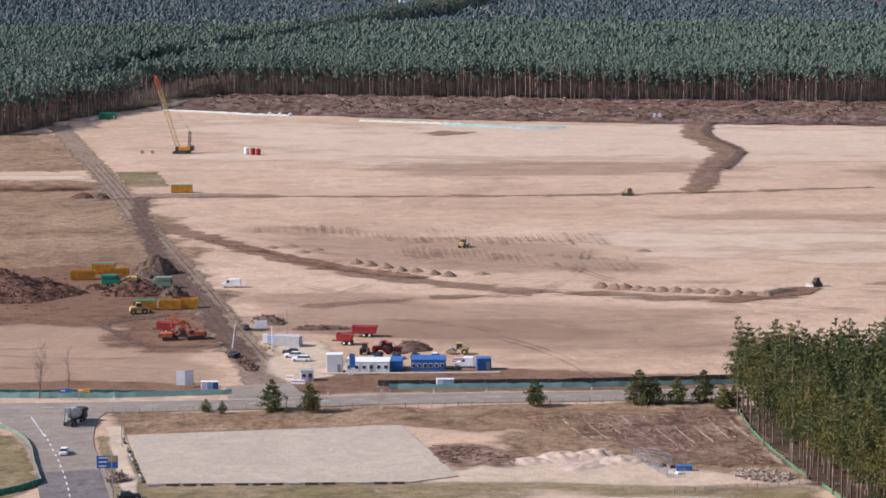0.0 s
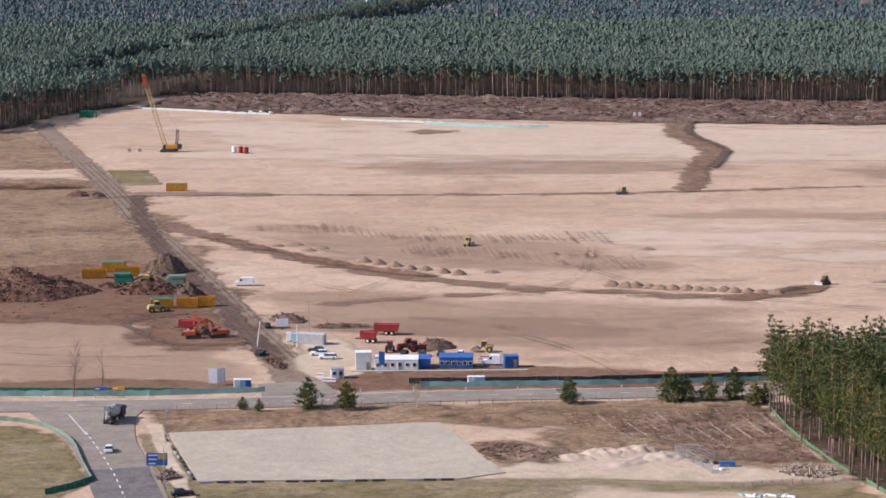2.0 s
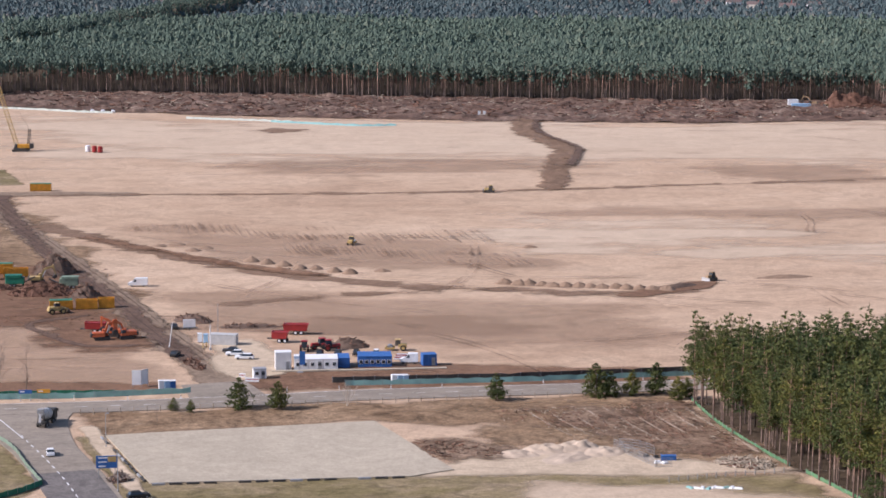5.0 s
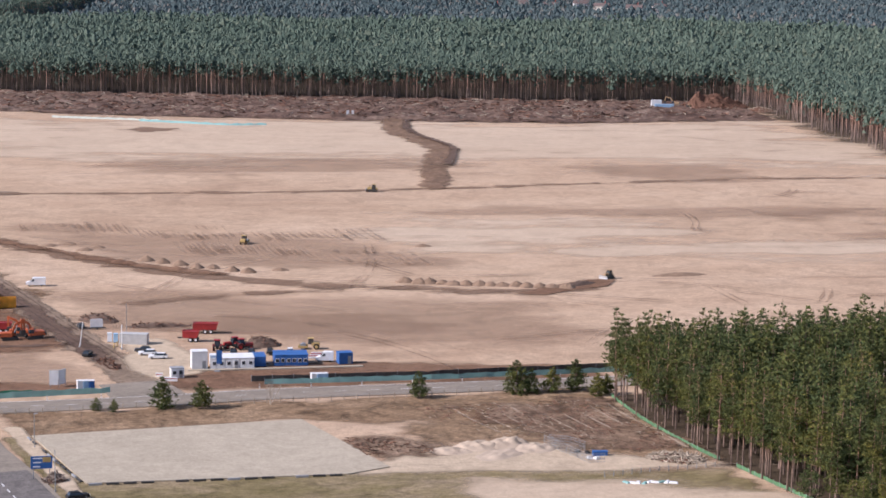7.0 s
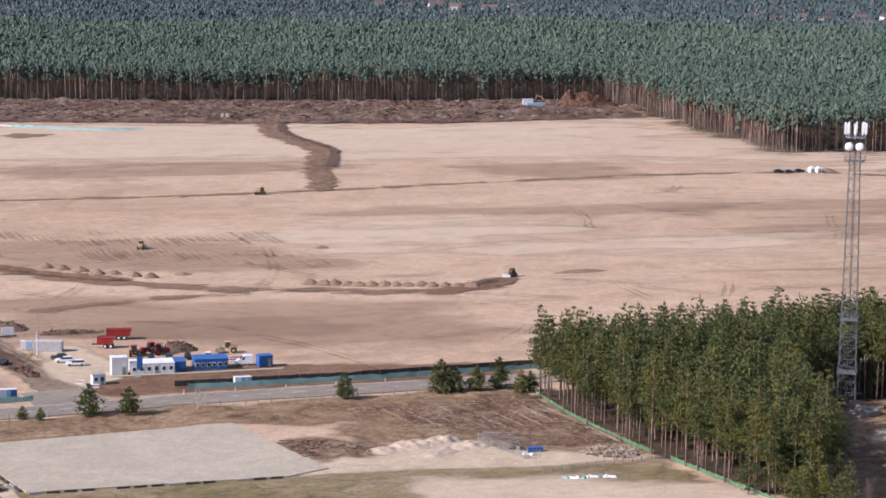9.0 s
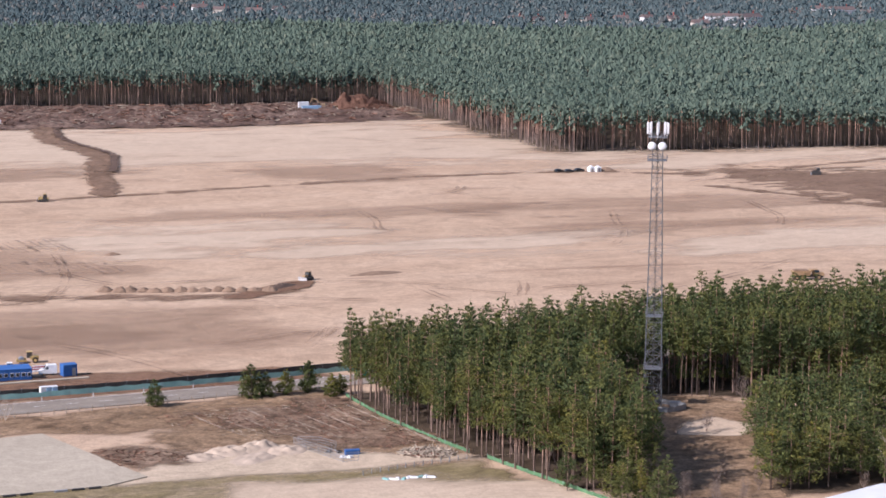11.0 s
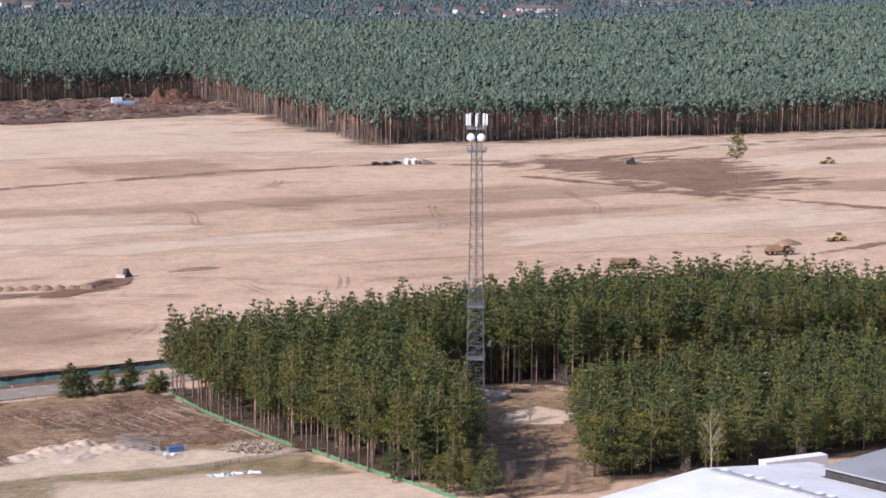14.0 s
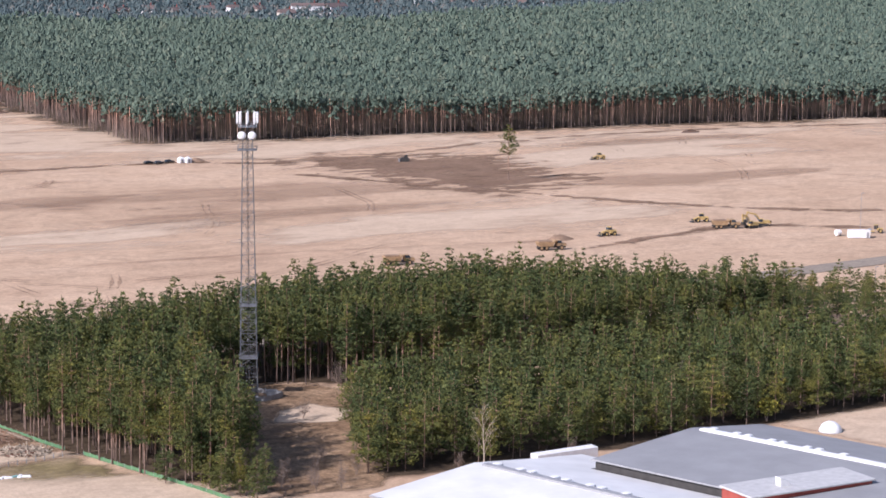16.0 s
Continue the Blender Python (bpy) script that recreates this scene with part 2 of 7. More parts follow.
LEAF_GREEN = surface("green_fence_netting", (0.10, 0.21, 0.10), 0.8, vary=0.25, scale=0.3)
DULL_GREEN = surface("faded_green_netting", (0.19, 0.25, 0.18), 0.85, vary=0.3, scale=0.3)
BLACK = surface("black_rubber", (0.025, 0.024, 0.023), 0.85, vary=0.3)
DARK = surface("dark_steel_and_eave_shade", (0.07, 0.065, 0.06), 0.6, 0.3, vary=0.3)
STEEL = surface("galvanised_steel", (0.34, 0.35, 0.36), 0.5, 0.6, vary=0.2)
GREY = surface("grey_plastic", (0.30, 0.30, 0.30), 0.6, vary=0.2)
GLASS = surface("dark_window_glass", (0.035, 0.045, 0.055), 0.1, vary=0.1, specular=0.6)
WOOD = surface("weathered_wood", (0.40, 0.325, 0.24), 0.85, vary=0.35, scale=1.5)
PALE_GREY = surface("pale_grey_sheet", (0.48, 0.47, 0.45), 0.6, vary=0.15)
TARP = surface("faded_tarpaulin", (0.50, 0.52, 0.43), 0.7, vary=0.25)
ROOTS = surface("brown_roots", (0.150, 0.076, 0.048), 0.95, vary=0.4, scale=1.0, grain=4, island=0.8)
SOIL = surface("dug_soil", (0.27, 0.178, 0.115), 0.95, vary=0.3, scale=0.5, grain=3, bump=0.5)
DARK_SOIL = surface("dark_peaty_soil", (0.13, 0.085, 0.06), 0.95, vary=0.35, scale=0.6, grain=3, bump=0.6)
PALE_SOIL = surface("pale_heap_sand", (0.49, 0.378, 0.275), 0.95, vary=0.2, scale=0.25, grain=2, bump=0.5)
BRICK = surface("red_cladding", (0.32, 0.07, 0.05), 0.7, vary=0.2)
TILE = surface("red_roof_tiles", (0.17, 0.125, 0.11), 0.8, vary=0.3)
PLASTER = surface("pale_plaster", (0.55, 0.50, 0.43), 0.85, vary=0.15)
LINE = surface("white_road_paint", (0.70, 0.68, 0.65), 0.7, vary=0.2)


# ---- mesh helpers ----
class Bag:
    """Points and faces of one mesh, gathered piece by piece."""

    def __init__(self):
        self.v, self.f, self.n = [], [], 0

    def add(self, verts, faces):
        self.v.append(np.asarray(verts, float).reshape(-1, 3))
        self.f.extend([tuple(i + self.n for i in f) for f in faces])
        self.n += len(self.v[-1])

    def box(self, x0, x1, y0, y1, z0, z1, c=0.0, top=(0, 0, 0, 0)):
        """A block with chamfered upright edges and top; top draws its four upper sides in."""
        c = min(c, (x1 - x0) / 3, (y1 - y0) / 3, (z1 - z0) / 3)
        a, b, d, e = top
        rings = [(z0, x0, x1, y0, y1), (z1 - c, x0 + a, x1 - b, y0 + d, y1 - e)]
        if c:
            rings.append((z1, x0 + a + c, x1 - b - c, y0 + d + c, y1 - e - c))
        pts = []
        for z, p, q, r, s in rings:
            k = c * 0.7
            pts += [(p + k, r, z), (q - k, r, z), (q, r + k, z), (q, s - k, z), (q - k, s, z), (p + k, s, z), (p, s - k, z), (p, r + k, z)] if c else [(p, r, z), (q, r, z), (q, s, z), (p, s, z)]
        n = 8 if c else 4
        faces = [tuple(range(n))[::-1], tuple(range(n * (len(rings) - 1), n * len(rings)))]
        for k in range(len(rings) - 1):
            faces += [(k * n + i, k * n + (i + 1) % n, (k + 1) * n + (i + 1) % n, (k + 1) * n + i) for i in range(n)]
        self.add(pts, faces)
        return self

    def rod(self, a, b, r0, r1=None, n=6, caps=True):
        r1 = r0 if r1 is None else r1
        a, b = np.array(a, float), np.array(b, float)
        w = (b - a) / max(np.linalg.norm(b - a), 1e-6)
        u = np.cross(w, (0, 0, 1) if abs(w[2]) < 0.9 else (1, 0, 0))
        u /= np.linalg.norm(u)
        t = np.cross(w, u)
        ang = np.arange(n) * 2 * np.pi / n
        ring = np.cos(ang)[:, None] * u + np.sin(ang)[:, None] * t
        faces = [(i, (i + 1) % n, n + (i + 1) % n, n + i) for i in range(n)]
        if caps:
            faces += [tuple(range(n))[::-1], tuple(range(n, 2 * n))]
        self.add(np.r_[a + ring * r0, b + ring * r1], faces)
        return self

    def prism(self, outline, y0, y1):
        """An outline in x and z drawn out along y."""
        n = len(outline)
        pts = [(x, y0, z) for x, z in outline] + [(x, y1, z) for x, z in outline]
        self.add(pts, [tuple(range(n)), tuple(range(n, 2 * n))[::-1]] + [(i, n + i, n + (i + 1) % n, (i + 1) % n) for i in range(n)])
        return self

    def mesh(self, name, mat, smooth=False):
        me = bpy.data.meshes.new(name)
        me.from_pydata(np.concatenate(self.v).tolist() if self.v else [], [], self.f)
        me.materials.append(mat)
        if smooth:
            me.polygons.foreach_set("use_smooth", np.ones(len(me.polygons), bool))
        me.update()
        return me


def tri_mesh(name, verts, tris, mat, smooth=False):
    """A mesh from arrays of points and triangles."""
    me = bpy.data.meshes.new(name)
    me.vertices.add(len(verts))
    me.vertices.foreach_set("co", np.ascontiguousarray(verts, np.float32).ravel())
    me.loops.add(tris.size)
    me.loops.foreach_set("vertex_index", np.ascontiguousarray(tris, np.int32).ravel())
    me.polygons.add(len(tris))
    me.polygons.foreach_set("loop_start", np.arange(0, tris.size, 3, dtype=np.int32))
    me.polygons.foreach_set("use_smooth", np.full(len(tris), smooth))
    me.materials.append(mat)
    me.update(calc_edges=True)
    me.validate()
    return me


def part(name, bag, mat, parent, label="", smooth=False):
    ob = new(name, bag if isinstance(bag, bpy.types.Mesh) else bag.mesh(name, mat, smooth))
    ob.parent = parent
    return tagged(ob, label) if label else ob


def thing(name, label, category, x, y, z=0.0, turn=0.0, group="", kind=""):
    ob = new(name)
    ob.empty_display_size = 0.5
    ob.matrix_basis = pose(x, y, z, 0, 0, turn)
    return tagged(ob, label, category, group, kind)


def lone_mesh(name, me, label, category, kind="", m=None):
    ob = new(name, me)
    if m:
        ob.matrix_basis = m
    return tagged(ob, label, category, "", kind)


# ---- ground ----
def inside(poly, x, y):
    """Signed distance to a polygon's border, above nought inside it."""
    p = np.array(poly, float)
    q = np.roll(p, -1, 0)
    best, odd = np.full(x.shape, 1e9), np.zeros(x.shape, bool)
    for (ax, ay), (bx, by) in zip(p, q):
        dx, dy = bx - ax, by - ay
        t = np.clip(((x - ax) * dx + (y - ay) * dy) / (dx * dx + dy * dy), 0, 1)
        best = np.minimum(best, np.hypot(x - ax - t * dx, y - ay - t * dy))
        if dy:
            odd ^= ((ay > y) != (by > y)) & (x < (y - ay) * dx / dy + ax)
    return np.where(odd, best, -best)


def along(line, half, x, y):
    """Signed distance to the border of a strip along a line; half: its half width, one or one a point."""
    p = np.array(line, float)
    h = np.broadcast_to(np.array(half, float), (len(p),))
    best = np.full(x.shape, -1e9)
    for i in range(len(p) - 1):
        (ax, ay), (bx, by) = p[i], p[i + 1]
        dx, dy = bx - ax, by - ay
        t = np.clip(((x - ax) * dx + (y - ay) * dy) / (dx * dx + dy * dy), 0, 1)
        best = np.maximum(best, h[i] + t * (h[i + 1] - h[i]) - np.hypot(x - ax - t * dx, y - ay - t * dy))
    return best


def curve(pts, steps=6):
    """A smooth line through a few points."""
    p = np.array([2 * np.array(pts[0]) - pts[1], *pts, 2 * np.array(pts[-1]) - pts[-2]], float)
    out = []
    for a, b, c, d in zip(p, p[1:], p[2:], p[3:]):
        for t in np.arange(steps) / steps:
            out.append(0.5 * (2 * b + (c - a) * t + (2 * a - 5 * b + 4 * c - d) * t * t + (3 * b - a - 3 * c + d) * t**3))
    return np.array([*out, p[-2]])


def patch(name, shape, mat, z, cell=3.0, soft=4.0, label="", relief=0.0, rough_scale=0.12, kind="structure", category="ground"):
    """A layer of ground, its border softened over a width. shape: a polygon, or (line, half widths)."""
    strip = isinstance(shape, tuple)
    pts = np.array(shape[0] if strip else shape, float)
    grow = soft + (float(np.max(shape[1])) if strip else 0)
    (x0, y0), (x1, y1) = pts.min(0) - grow, pts.max(0) + grow
    nx, ny = max(2, int((x1 - x0) / cell) + 2), max(2, int((y1 - y0) / cell) + 2)
    gx, gy = np.meshgrid(np.linspace(x0, x1, nx), np.linspace(y0, y1, ny))
    sd = along(shape[0], shape[1], gx, gy) if strip else inside(shape, gx, gy)
    keep = sd > -soft
    quad = keep[:-1, :-1] | keep[1:, :-1] | keep[:-1, 1:] | keep[1:, 1:]
    ids = np.arange(nx * ny).reshape(ny, nx)
    a, b, c, d = ids[:-1, :-1][quad], ids[:-1, 1:][quad], ids[1:, 1:][quad], ids[1:, :-1][quad]
    used, flat = np.unique(np.stack([a, b, c, d], 1), return_inverse=True)
    px, py, e = gx.ravel()[used], gy.ravel()[used], np.clip(sd.ravel()[used] / soft, -1, 1) * 0.5 + 0.5
    e = e * 2 - 0.5
    pz = np.full(len(px), z)
    if relief:
        rise = np.array([noise.noise((u * rough_scale, v * rough_scale, 3.1)) + 0.6 * noise.noise((u * rough_scale * 3, v * rough_scale * 3, 7.7)) for u, v in zip(px, py)])
        pz = z + relief * np.clip(e, 0, 1) * np.clip(rise + 0.35, 0, 2)
    q = flat.reshape(-1, 4)
    me = tri_mesh(name, np.stack([px, py, pz], 1), np.concatenate([q[:, :3], q[:, [0, 2, 3]]]), mat, True)
    me.attributes.new("edge", "FLOAT", "POINT").data.foreach_set("value", e.astype(np.float32))
    return lone_mesh(name, me, label, category, kind)


def flat_strip(name, line, half, mat, z, label, category, thick=0.0):
    """A made surface with clean borders along a line."""
    p = np.array(line, float)
    d = np.gradient(p, axis=0)
    d /= np.linalg.norm(d, axis=1)[:, None]
    side = np.stack([-d[:, 1], d[:, 0]], 1) * np.broadcast_to(np.array(half, float), (len(p),))[:, None]
    b, n = Bag(), len(p)
    left, right = p + side, p - side
    b.add([(*q, z) for q in left] + [(*q, z) for q in right] + [(*q, z - 0.3) for q in left] + [(*q, z - 0.3) for q in right],
          [(i, n + i, n + i + 1, i + 1) for i in range(n - 1)] + [(i, i + 1, 2 * n + i + 1, 2 * n + i) for i in range(n - 1)] + [(n + i, 3 * n + i, 3 * n + i + 1, n + i + 1) for i in range(n - 1)])
    return lone_mesh(name, b.mesh(name, mat), label, category, "structure")


g = Bag()
ticks = np.linspace(-4900, 4900, 15)
gx, gy = np.meshgrid(ticks, ticks)
g.add(np.stack([gx.ravel(), gy.ravel(), 0 * gx.ravel()], 1), [(j * 15 + i, j * 15 + i + 1, j * 15 + i + 16, j * 15 + i + 15) for j in range(14) for i in range(14)])
lone_mesh("ground", g.mesh("ground", SAND), "wide levelled sandy building ground, dry and pale", "ground", "structure")

# borders of the woods
NORTH_EDGE = [(-262, 1318), (-232, 1356), (-146, 1344), (0, 1316), (175, 1287), (283, 1288)]
CORNER_EDGE = [(283, 1288), (283, 986), (420, 974), (545, 964), (690, 944), (980, 915)]
CORRIDOR = [(-285, 1300), (-283, 1420), (-262, 1540), (-215, 1750), (-150, 2100), (-80, 2500)]
LEFT_WOOD = [(-300, 1112), (-284, 1150), (-283, 1192), (-266, 1240), (-252, 1268), (-262, 1318), (-330, 1318), (-430, 1400), (-700, 1400), (-700, 1112)]
FAR_BORDER = [(2000, 1700), (2000, 1890), (1150, 1840), (893, 1735), (760, 1645), (600, 1690), (530, 1730), (420, 1840), (130, 1830), (-110, 1880), (-330, 1800), (-1000, 1850)]
DEEP_WOOD = [*NORTH_EDGE, *CORNER_EDGE[1:], (2000, 1400), (2000, 3400), (-1500, 3400), (-1500, 1400), (-430, 1400), (-330, 1318)]
FAR_WOOD = [*NORTH_EDGE, *CORNER_EDGE[1:], *FAR_BORDER, (-1000, 1400), (-430, 1400), (-330, 1318)]

def afar(heading, reach):
    return -105 + reach * math.sin(radians(heading)), -5 + reach * math.cos(radians(heading))


# places of the distant houses, in three groups
rng = np.random.default_rng(9)
VILLAGE = [afar(h + rng.uniform(-0.12, 0.12), reach + rng.uniform(-45, 45)) for h0, h1, n, reach in ((10.0, 14.4, 7, 2400), (20.3, 26.4, 10, 2240), (27.6, 31.8, 8, 2500)) for h in np.linspace(h0, h1, n)]
patch("forest_floor", FAR_WOOD, SHADED_FLOOR, 0.03, 30, 20, "needle-covered floor of the pine forest, darkened for shade")
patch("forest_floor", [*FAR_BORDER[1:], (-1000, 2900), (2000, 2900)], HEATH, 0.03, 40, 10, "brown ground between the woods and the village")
# strip of dark floor colour standing in for the shadow along the lane
patch("forest_floor", (curve(CORRIDOR), 40), SHADED_FLOOR, 0.06, 10, 8, "lane through the forest, coloured dark for its shadow")
patch("forest_floor", LEFT_WOOD, SHADED_FLOOR, 0.03, 8, 8, "needle-covered floor of the pine forest, darkened for shade")
patch("clearing", [(-235, 1262), (-164, 1226), (-80, 1196), (0, 1180), (62, 1168), (160, 1154), (276, 1174), (282, 1288), (175, 1290), (0, 1320), (-146, 1348), (-232, 1358)], STUBBLE, 0.05, 2.6, 7, "strip of felled forest with stumps and brushwood", 2.0, 0.09)
patch("field", [(-330, 1110), (-282, 1130), (-262, 1110), (-216, 962), (-330, 948)], HEATH, 0.05, 5, 4, "brown grassy plot beside the dirt road")
patch("field", [(-203, 957), (-185, 957), (-170, 906), (-187, 902)], GRASS, 0.05, 2, 2, "small grass plot beside the dirt road")
patch("field", [(-330, 930), (-212, 930), (-190, 890), (-150, 800), (-108, 640), (-118, 610), (-330, 610)], HEATH, 0.04, 6, 12, "brown rough ground left of the site road")
patch("field", [(-330, 945), (-215, 945), (-205, 930), (-330, 930)], PALE, 0.06, 4, 5, "bare pale sand strip")
patch("field", [(-330, 905), (-205, 905), (-200, 890), (-330, 880)], REDSOIL, 0.07, 4, 8, "low bank of reddish soil", 2.2, 0.05)
patch("soil_patch", [(-330, 606), (-130, 604), (-98, 575), (-92, 540), (-96, 524), (-330, 524)], DUSK_SAND, 0.055, 4, 10, "trampled brownish sand beside the site road")
patch("soil_patch", [(-200, 690), (-130, 700), (-112, 640), (-104, 600), (-128, 590), (-200, 600)], REDSOIL, 0.08, 4, 12, "trampled reddish soil round the root piles")
patch("soil_patch", [(-134, 608), (-104, 606), (-90, 575), (-100, 562), (-120, 568)], REDSOIL, 0.09, 3, 8, "trampled reddish soil round the machines")

patch("sand_reach", [(-225, 1180), (-100, 1180), (60, 1160), (160, 1150), (270, 1165), (280, 985), (420, 965), (690, 935), (690, 905), (430, 920), (300, 925), (200, 975), (60, 985), (-150, 990)], PALE, 0.045, 10, 45, "wide reach of paler dry sand")
# pale and damp reaches of the levelled sand
for k, (cx, cy, sx, sy) in enumerate([(60, 760, 60, 30), (150, 720, 80, 20), (300, 700, 90, 25), (480, 860, 90, 40)]):
    ring = [(cx + sx * math.cos(a), cy + sy * math.sin(a)) for a in np.arange(10) * math.tau / 10]
    patch("sand_reach", ring, PALE, 0.05 + 0.004 * k, 8, min(60, sy * 1.0), "reach of paler dry sand")
for k, (cx, cy, sx, sy) in enumerate([(120, 815, 90, 12), (-10, 960, 80, 25), (260, 800, 80, 20), (-30, 590, 40, 12), (240, 740, 70, 12), (520, 900, 60, 10), (460, 770, 60, 14)]):
    ring = [(cx + sx * math.cos(a), cy + sy * math.sin(a)) for a in np.arange(10) * math.tau / 10]
    patch("sand_reach", ring, DUSK_SAND, 0.10 + 0.004 * k, 6, sy * 1.0, "reach of darker damp sand")

patch("sand_reach", [(-88, 640), (-60, 640), (-20, 632), (15, 628), (40, 600), (40, 560), (-20, 545), (-60, 590), (-92, 586)], DUSK_SAND, 0.14, 4, 18, "trampled brownish sand behind the site offices")

# site roads and wheel tracks
patch("dirt_road", (curve([(-278, 1165), (-236, 1036), (-200, 926), (-177, 853), (-154, 776), (-130, 701), (-110, 638), (-97, 594), (-86, 560), (-77, 531), (-72, 505)]), [5.2] * 40 + [5.2] * 10 + [6.0] * 11), GREYWAY, 0.16, 2.0, 2.5, "grey-brown dirt site road", category="road")
patch("wheel_track", (curve([(-174, 868), (-163, 810), (-146, 745), (-126, 680), (-106, 620), (-94, 580), (-84, 548)]), 3.0), RUTS, 0.20, 1.4, 2.4, "dark muddy wheel track on the dirt road", category="track")
patch("wheel_track", (curve([(-190, 862), (-150, 871), (-59, 873), (-5, 876), (45, 884), (110, 897), (200, 915), (280, 912)]), 2.0), TRACK, 0.19, 2.5, 2.5, "long churned wheel track across the sand", category="track")
patch("wheel_track", (curve([(-195, 862), (-175, 875), (-150, 876), (-125, 873)]), 5.0), GREYWAY, 0.18, 2.0, 3.0, "grey gravel turning place", category="track")
patch("wheel_track", (curve([(-150, 786), (-123, 751), (-97, 716), (-68, 685), (-42, 667), (-17, 653), (13, 646), (51, 641), (66, 650)]), [5.5, *[5] * 30, *[3.5] * 18]), TRACK, 0.19, 1.8, 3.5, "broad dark churned track across the sand", category="track")
patch("wheel_track", (curve([(-130, 758), (-100, 722), (-75, 694), (-50, 676)]), 2.6), REDSOIL, 0.22, 1.8, 2.5, "ridge of dark reddish soil along the track", category="track", relief=1.2)
patch("wheel_track", (curve([(-78, 626), (-53, 637), (-20, 645), (5, 647)]), 2.5), TRACK, 0.20, 2.0, 3.0, "churned wheel track", category="track")
patch("wheel_track", (curve([(72, 1196), (62, 1150), (61, 1095), (70, 1040), (69, 1019), (60, 975), (55, 943), (47, 884)]), [7, *[7] * 20, *[6] * 21, 4]), TRACK, 0.20, 1.6, 2.5, "broad dark dug track winding up to the forest strip", category="track", relief=0.8, rough_scale=0.3)
patch("wheel_track", (curve([(76, 1190), (68, 1150), (66, 1100), (76, 1040), (73, 1010), (64, 965)]), 2.0), RUTS, 0.9, 1.6, 2.0, "dark rut in the dug track", category="track")
patch("soil_patch", [(38, 636), (46, 634), (68, 648), (74, 660), (66, 661), (50, 648)], REDSOIL, 0.30, 1.2, 1.0, "freshly dug reddish soil beside the bulldozer")
patch("wheel_track", (curve([(74, 660), (120, 662), (200, 657), (300, 640)]), 1.3), DUSK_SAND, 0.2, 2.0, 3.0, "churned wheel track", category="track")
patch("wheel_track", (curve([(-116, 611), (-131, 599), (-124, 583), (-112, 567), (-94, 568)]), 1.2), RUTS, 0.2, 1.2, 1.2, "dark dug rut in the sand", category="track")
patch("wheel_track", (curve([(280, 908), (330, 890), (440, 925), (560, 935), (690, 918)]), 1.8), TRACK, 0.2, 2.5, 3.0, "churned wheel track along the forest edge", category="track")
patch("wheel_track", (curve([(300, 850), (335, 790), (380, 715), (420, 670), (470, 640)]), 2.2), TRACK, 0.2, 2.5, 3.0, "churned haul road", category="track")
patch("wheel_track", (curve([(300, 620), (340, 632), (380, 640), (420, 615)]), 2.2), TRACK, 0.21, 2.0, 2.5, "dark churned haul road", category="track")
patch("soil_patch", [(318, 904), (347, 904), (412, 872), (405, 843), (402, 790), (372, 770), (345, 762), (335, 777), (330, 835)], TRACK, 0.14, 3, 22, "dark stripped soil round the single pine")
patch("soil_patch", [(114, 962), (133, 923), (154, 900), (202, 916), (195, 944), (174, 962)], DUSK_SAND, 0.16, 4, 12, "damp darker sand beside the track")
patch("soil_patch", [(-83, 1121), (-66, 1109), (-50, 1122), (-67, 1134)], TRACK, 0.14, 2, 4, "round dark damp hollow in the sand")
patch("soil_patch", [(-112, 790), (-60, 765), (10, 735), (22, 690), (-40, 690), (-90, 715)], DUSK_SAND, 0.13, 4, 14, "raked damp sand with blade marks")
patch("gravel_yard", [(-80, 572), (-69, 575), (-60, 552), (-60, 530), (-70, 522), (-78, 540)], PALE_APRON, 0.17, 2, 3, "grey gravel yard beside the site offices")
patch("verge", [(-330, 522), (-84, 522), (-84, 509), (-330, 506)], REDSOIL, 0.06, 3, 4, "bare brown verge behind the netting fence")
patch("verge", [(-75, 534), (-18, 540), (40, 530), (40, 516), (-45, 512), (-70, 515)], REDSOIL, 0.06, 3, 5, "brown verge between site offices and road")
patch("verge", [(-104, 490), (-42, 496), (35, 505), (36, 488), (27, 484), (-40, 478), (-101, 466)], HEATH, 0.06, 2.5, 4, "rough brown grass verge along the road")
patch("field", [(-36, 486), (32, 497), (46, 434), (30, 440), (5, 452), (-12, 455), (-20, 470)], HEATH, 0.08, 1.5, 6, "rough brown clod-covered plot with brushwood", 0.12, 0.3)
patch("field", [(-2, 486), (30, 494), (44, 446), (30, 444), (14, 458)], CLODS, 0.28, 1.5, 8, "dark ploughed clods near the wood", 0.1, 0.3)
patch("field", [(-32, 461), (-22, 462), (-12, 452), (-14, 444), (-22, 441), (-28, 448)], CLODS, 0.30, 1.2, 6, "dark brown clods beside the concrete pad", 0.1, 0.3)
patch("field", [(-330, 478), (-132, 474), (-122, 463), (-112, 441), (-108, 424), (-120, 380), (-330, 380)], GRASS, 0.06, 4, 2.5, "dull green meadow inside the curve of the side road")
patch("field", [(-96, 428), (-40, 431), (-10, 436), (16, 432), (44, 426), (56, 396), (60, 360), (-96, 360)], GRASS, 0.05, 3, 5, "patchy dry grass in front of the concrete pad")
patch("field", [(-8, 424), (14, 418), (56, 412), (62, 380), (20, 370), (-8, 395)], PALE, 0.09, 3, 6, "bare sandy ground in front of the wood")
patch("field", [(-26, 440), (-12, 451), (12, 455), (19, 444), (45, 432), (47, 428), (18, 427), (-8, 431), (-34, 427)], PALE_APRON, 0.115, 2, 4, "pale tipped sand between pad and wood")
patch("field", [(-104, 466), (-99, 466), (-87, 428), (-92, 424), (-98, 440)], GRASS, 0.10, 1.2, 1.5, "strip of green grass beside the concrete pad")
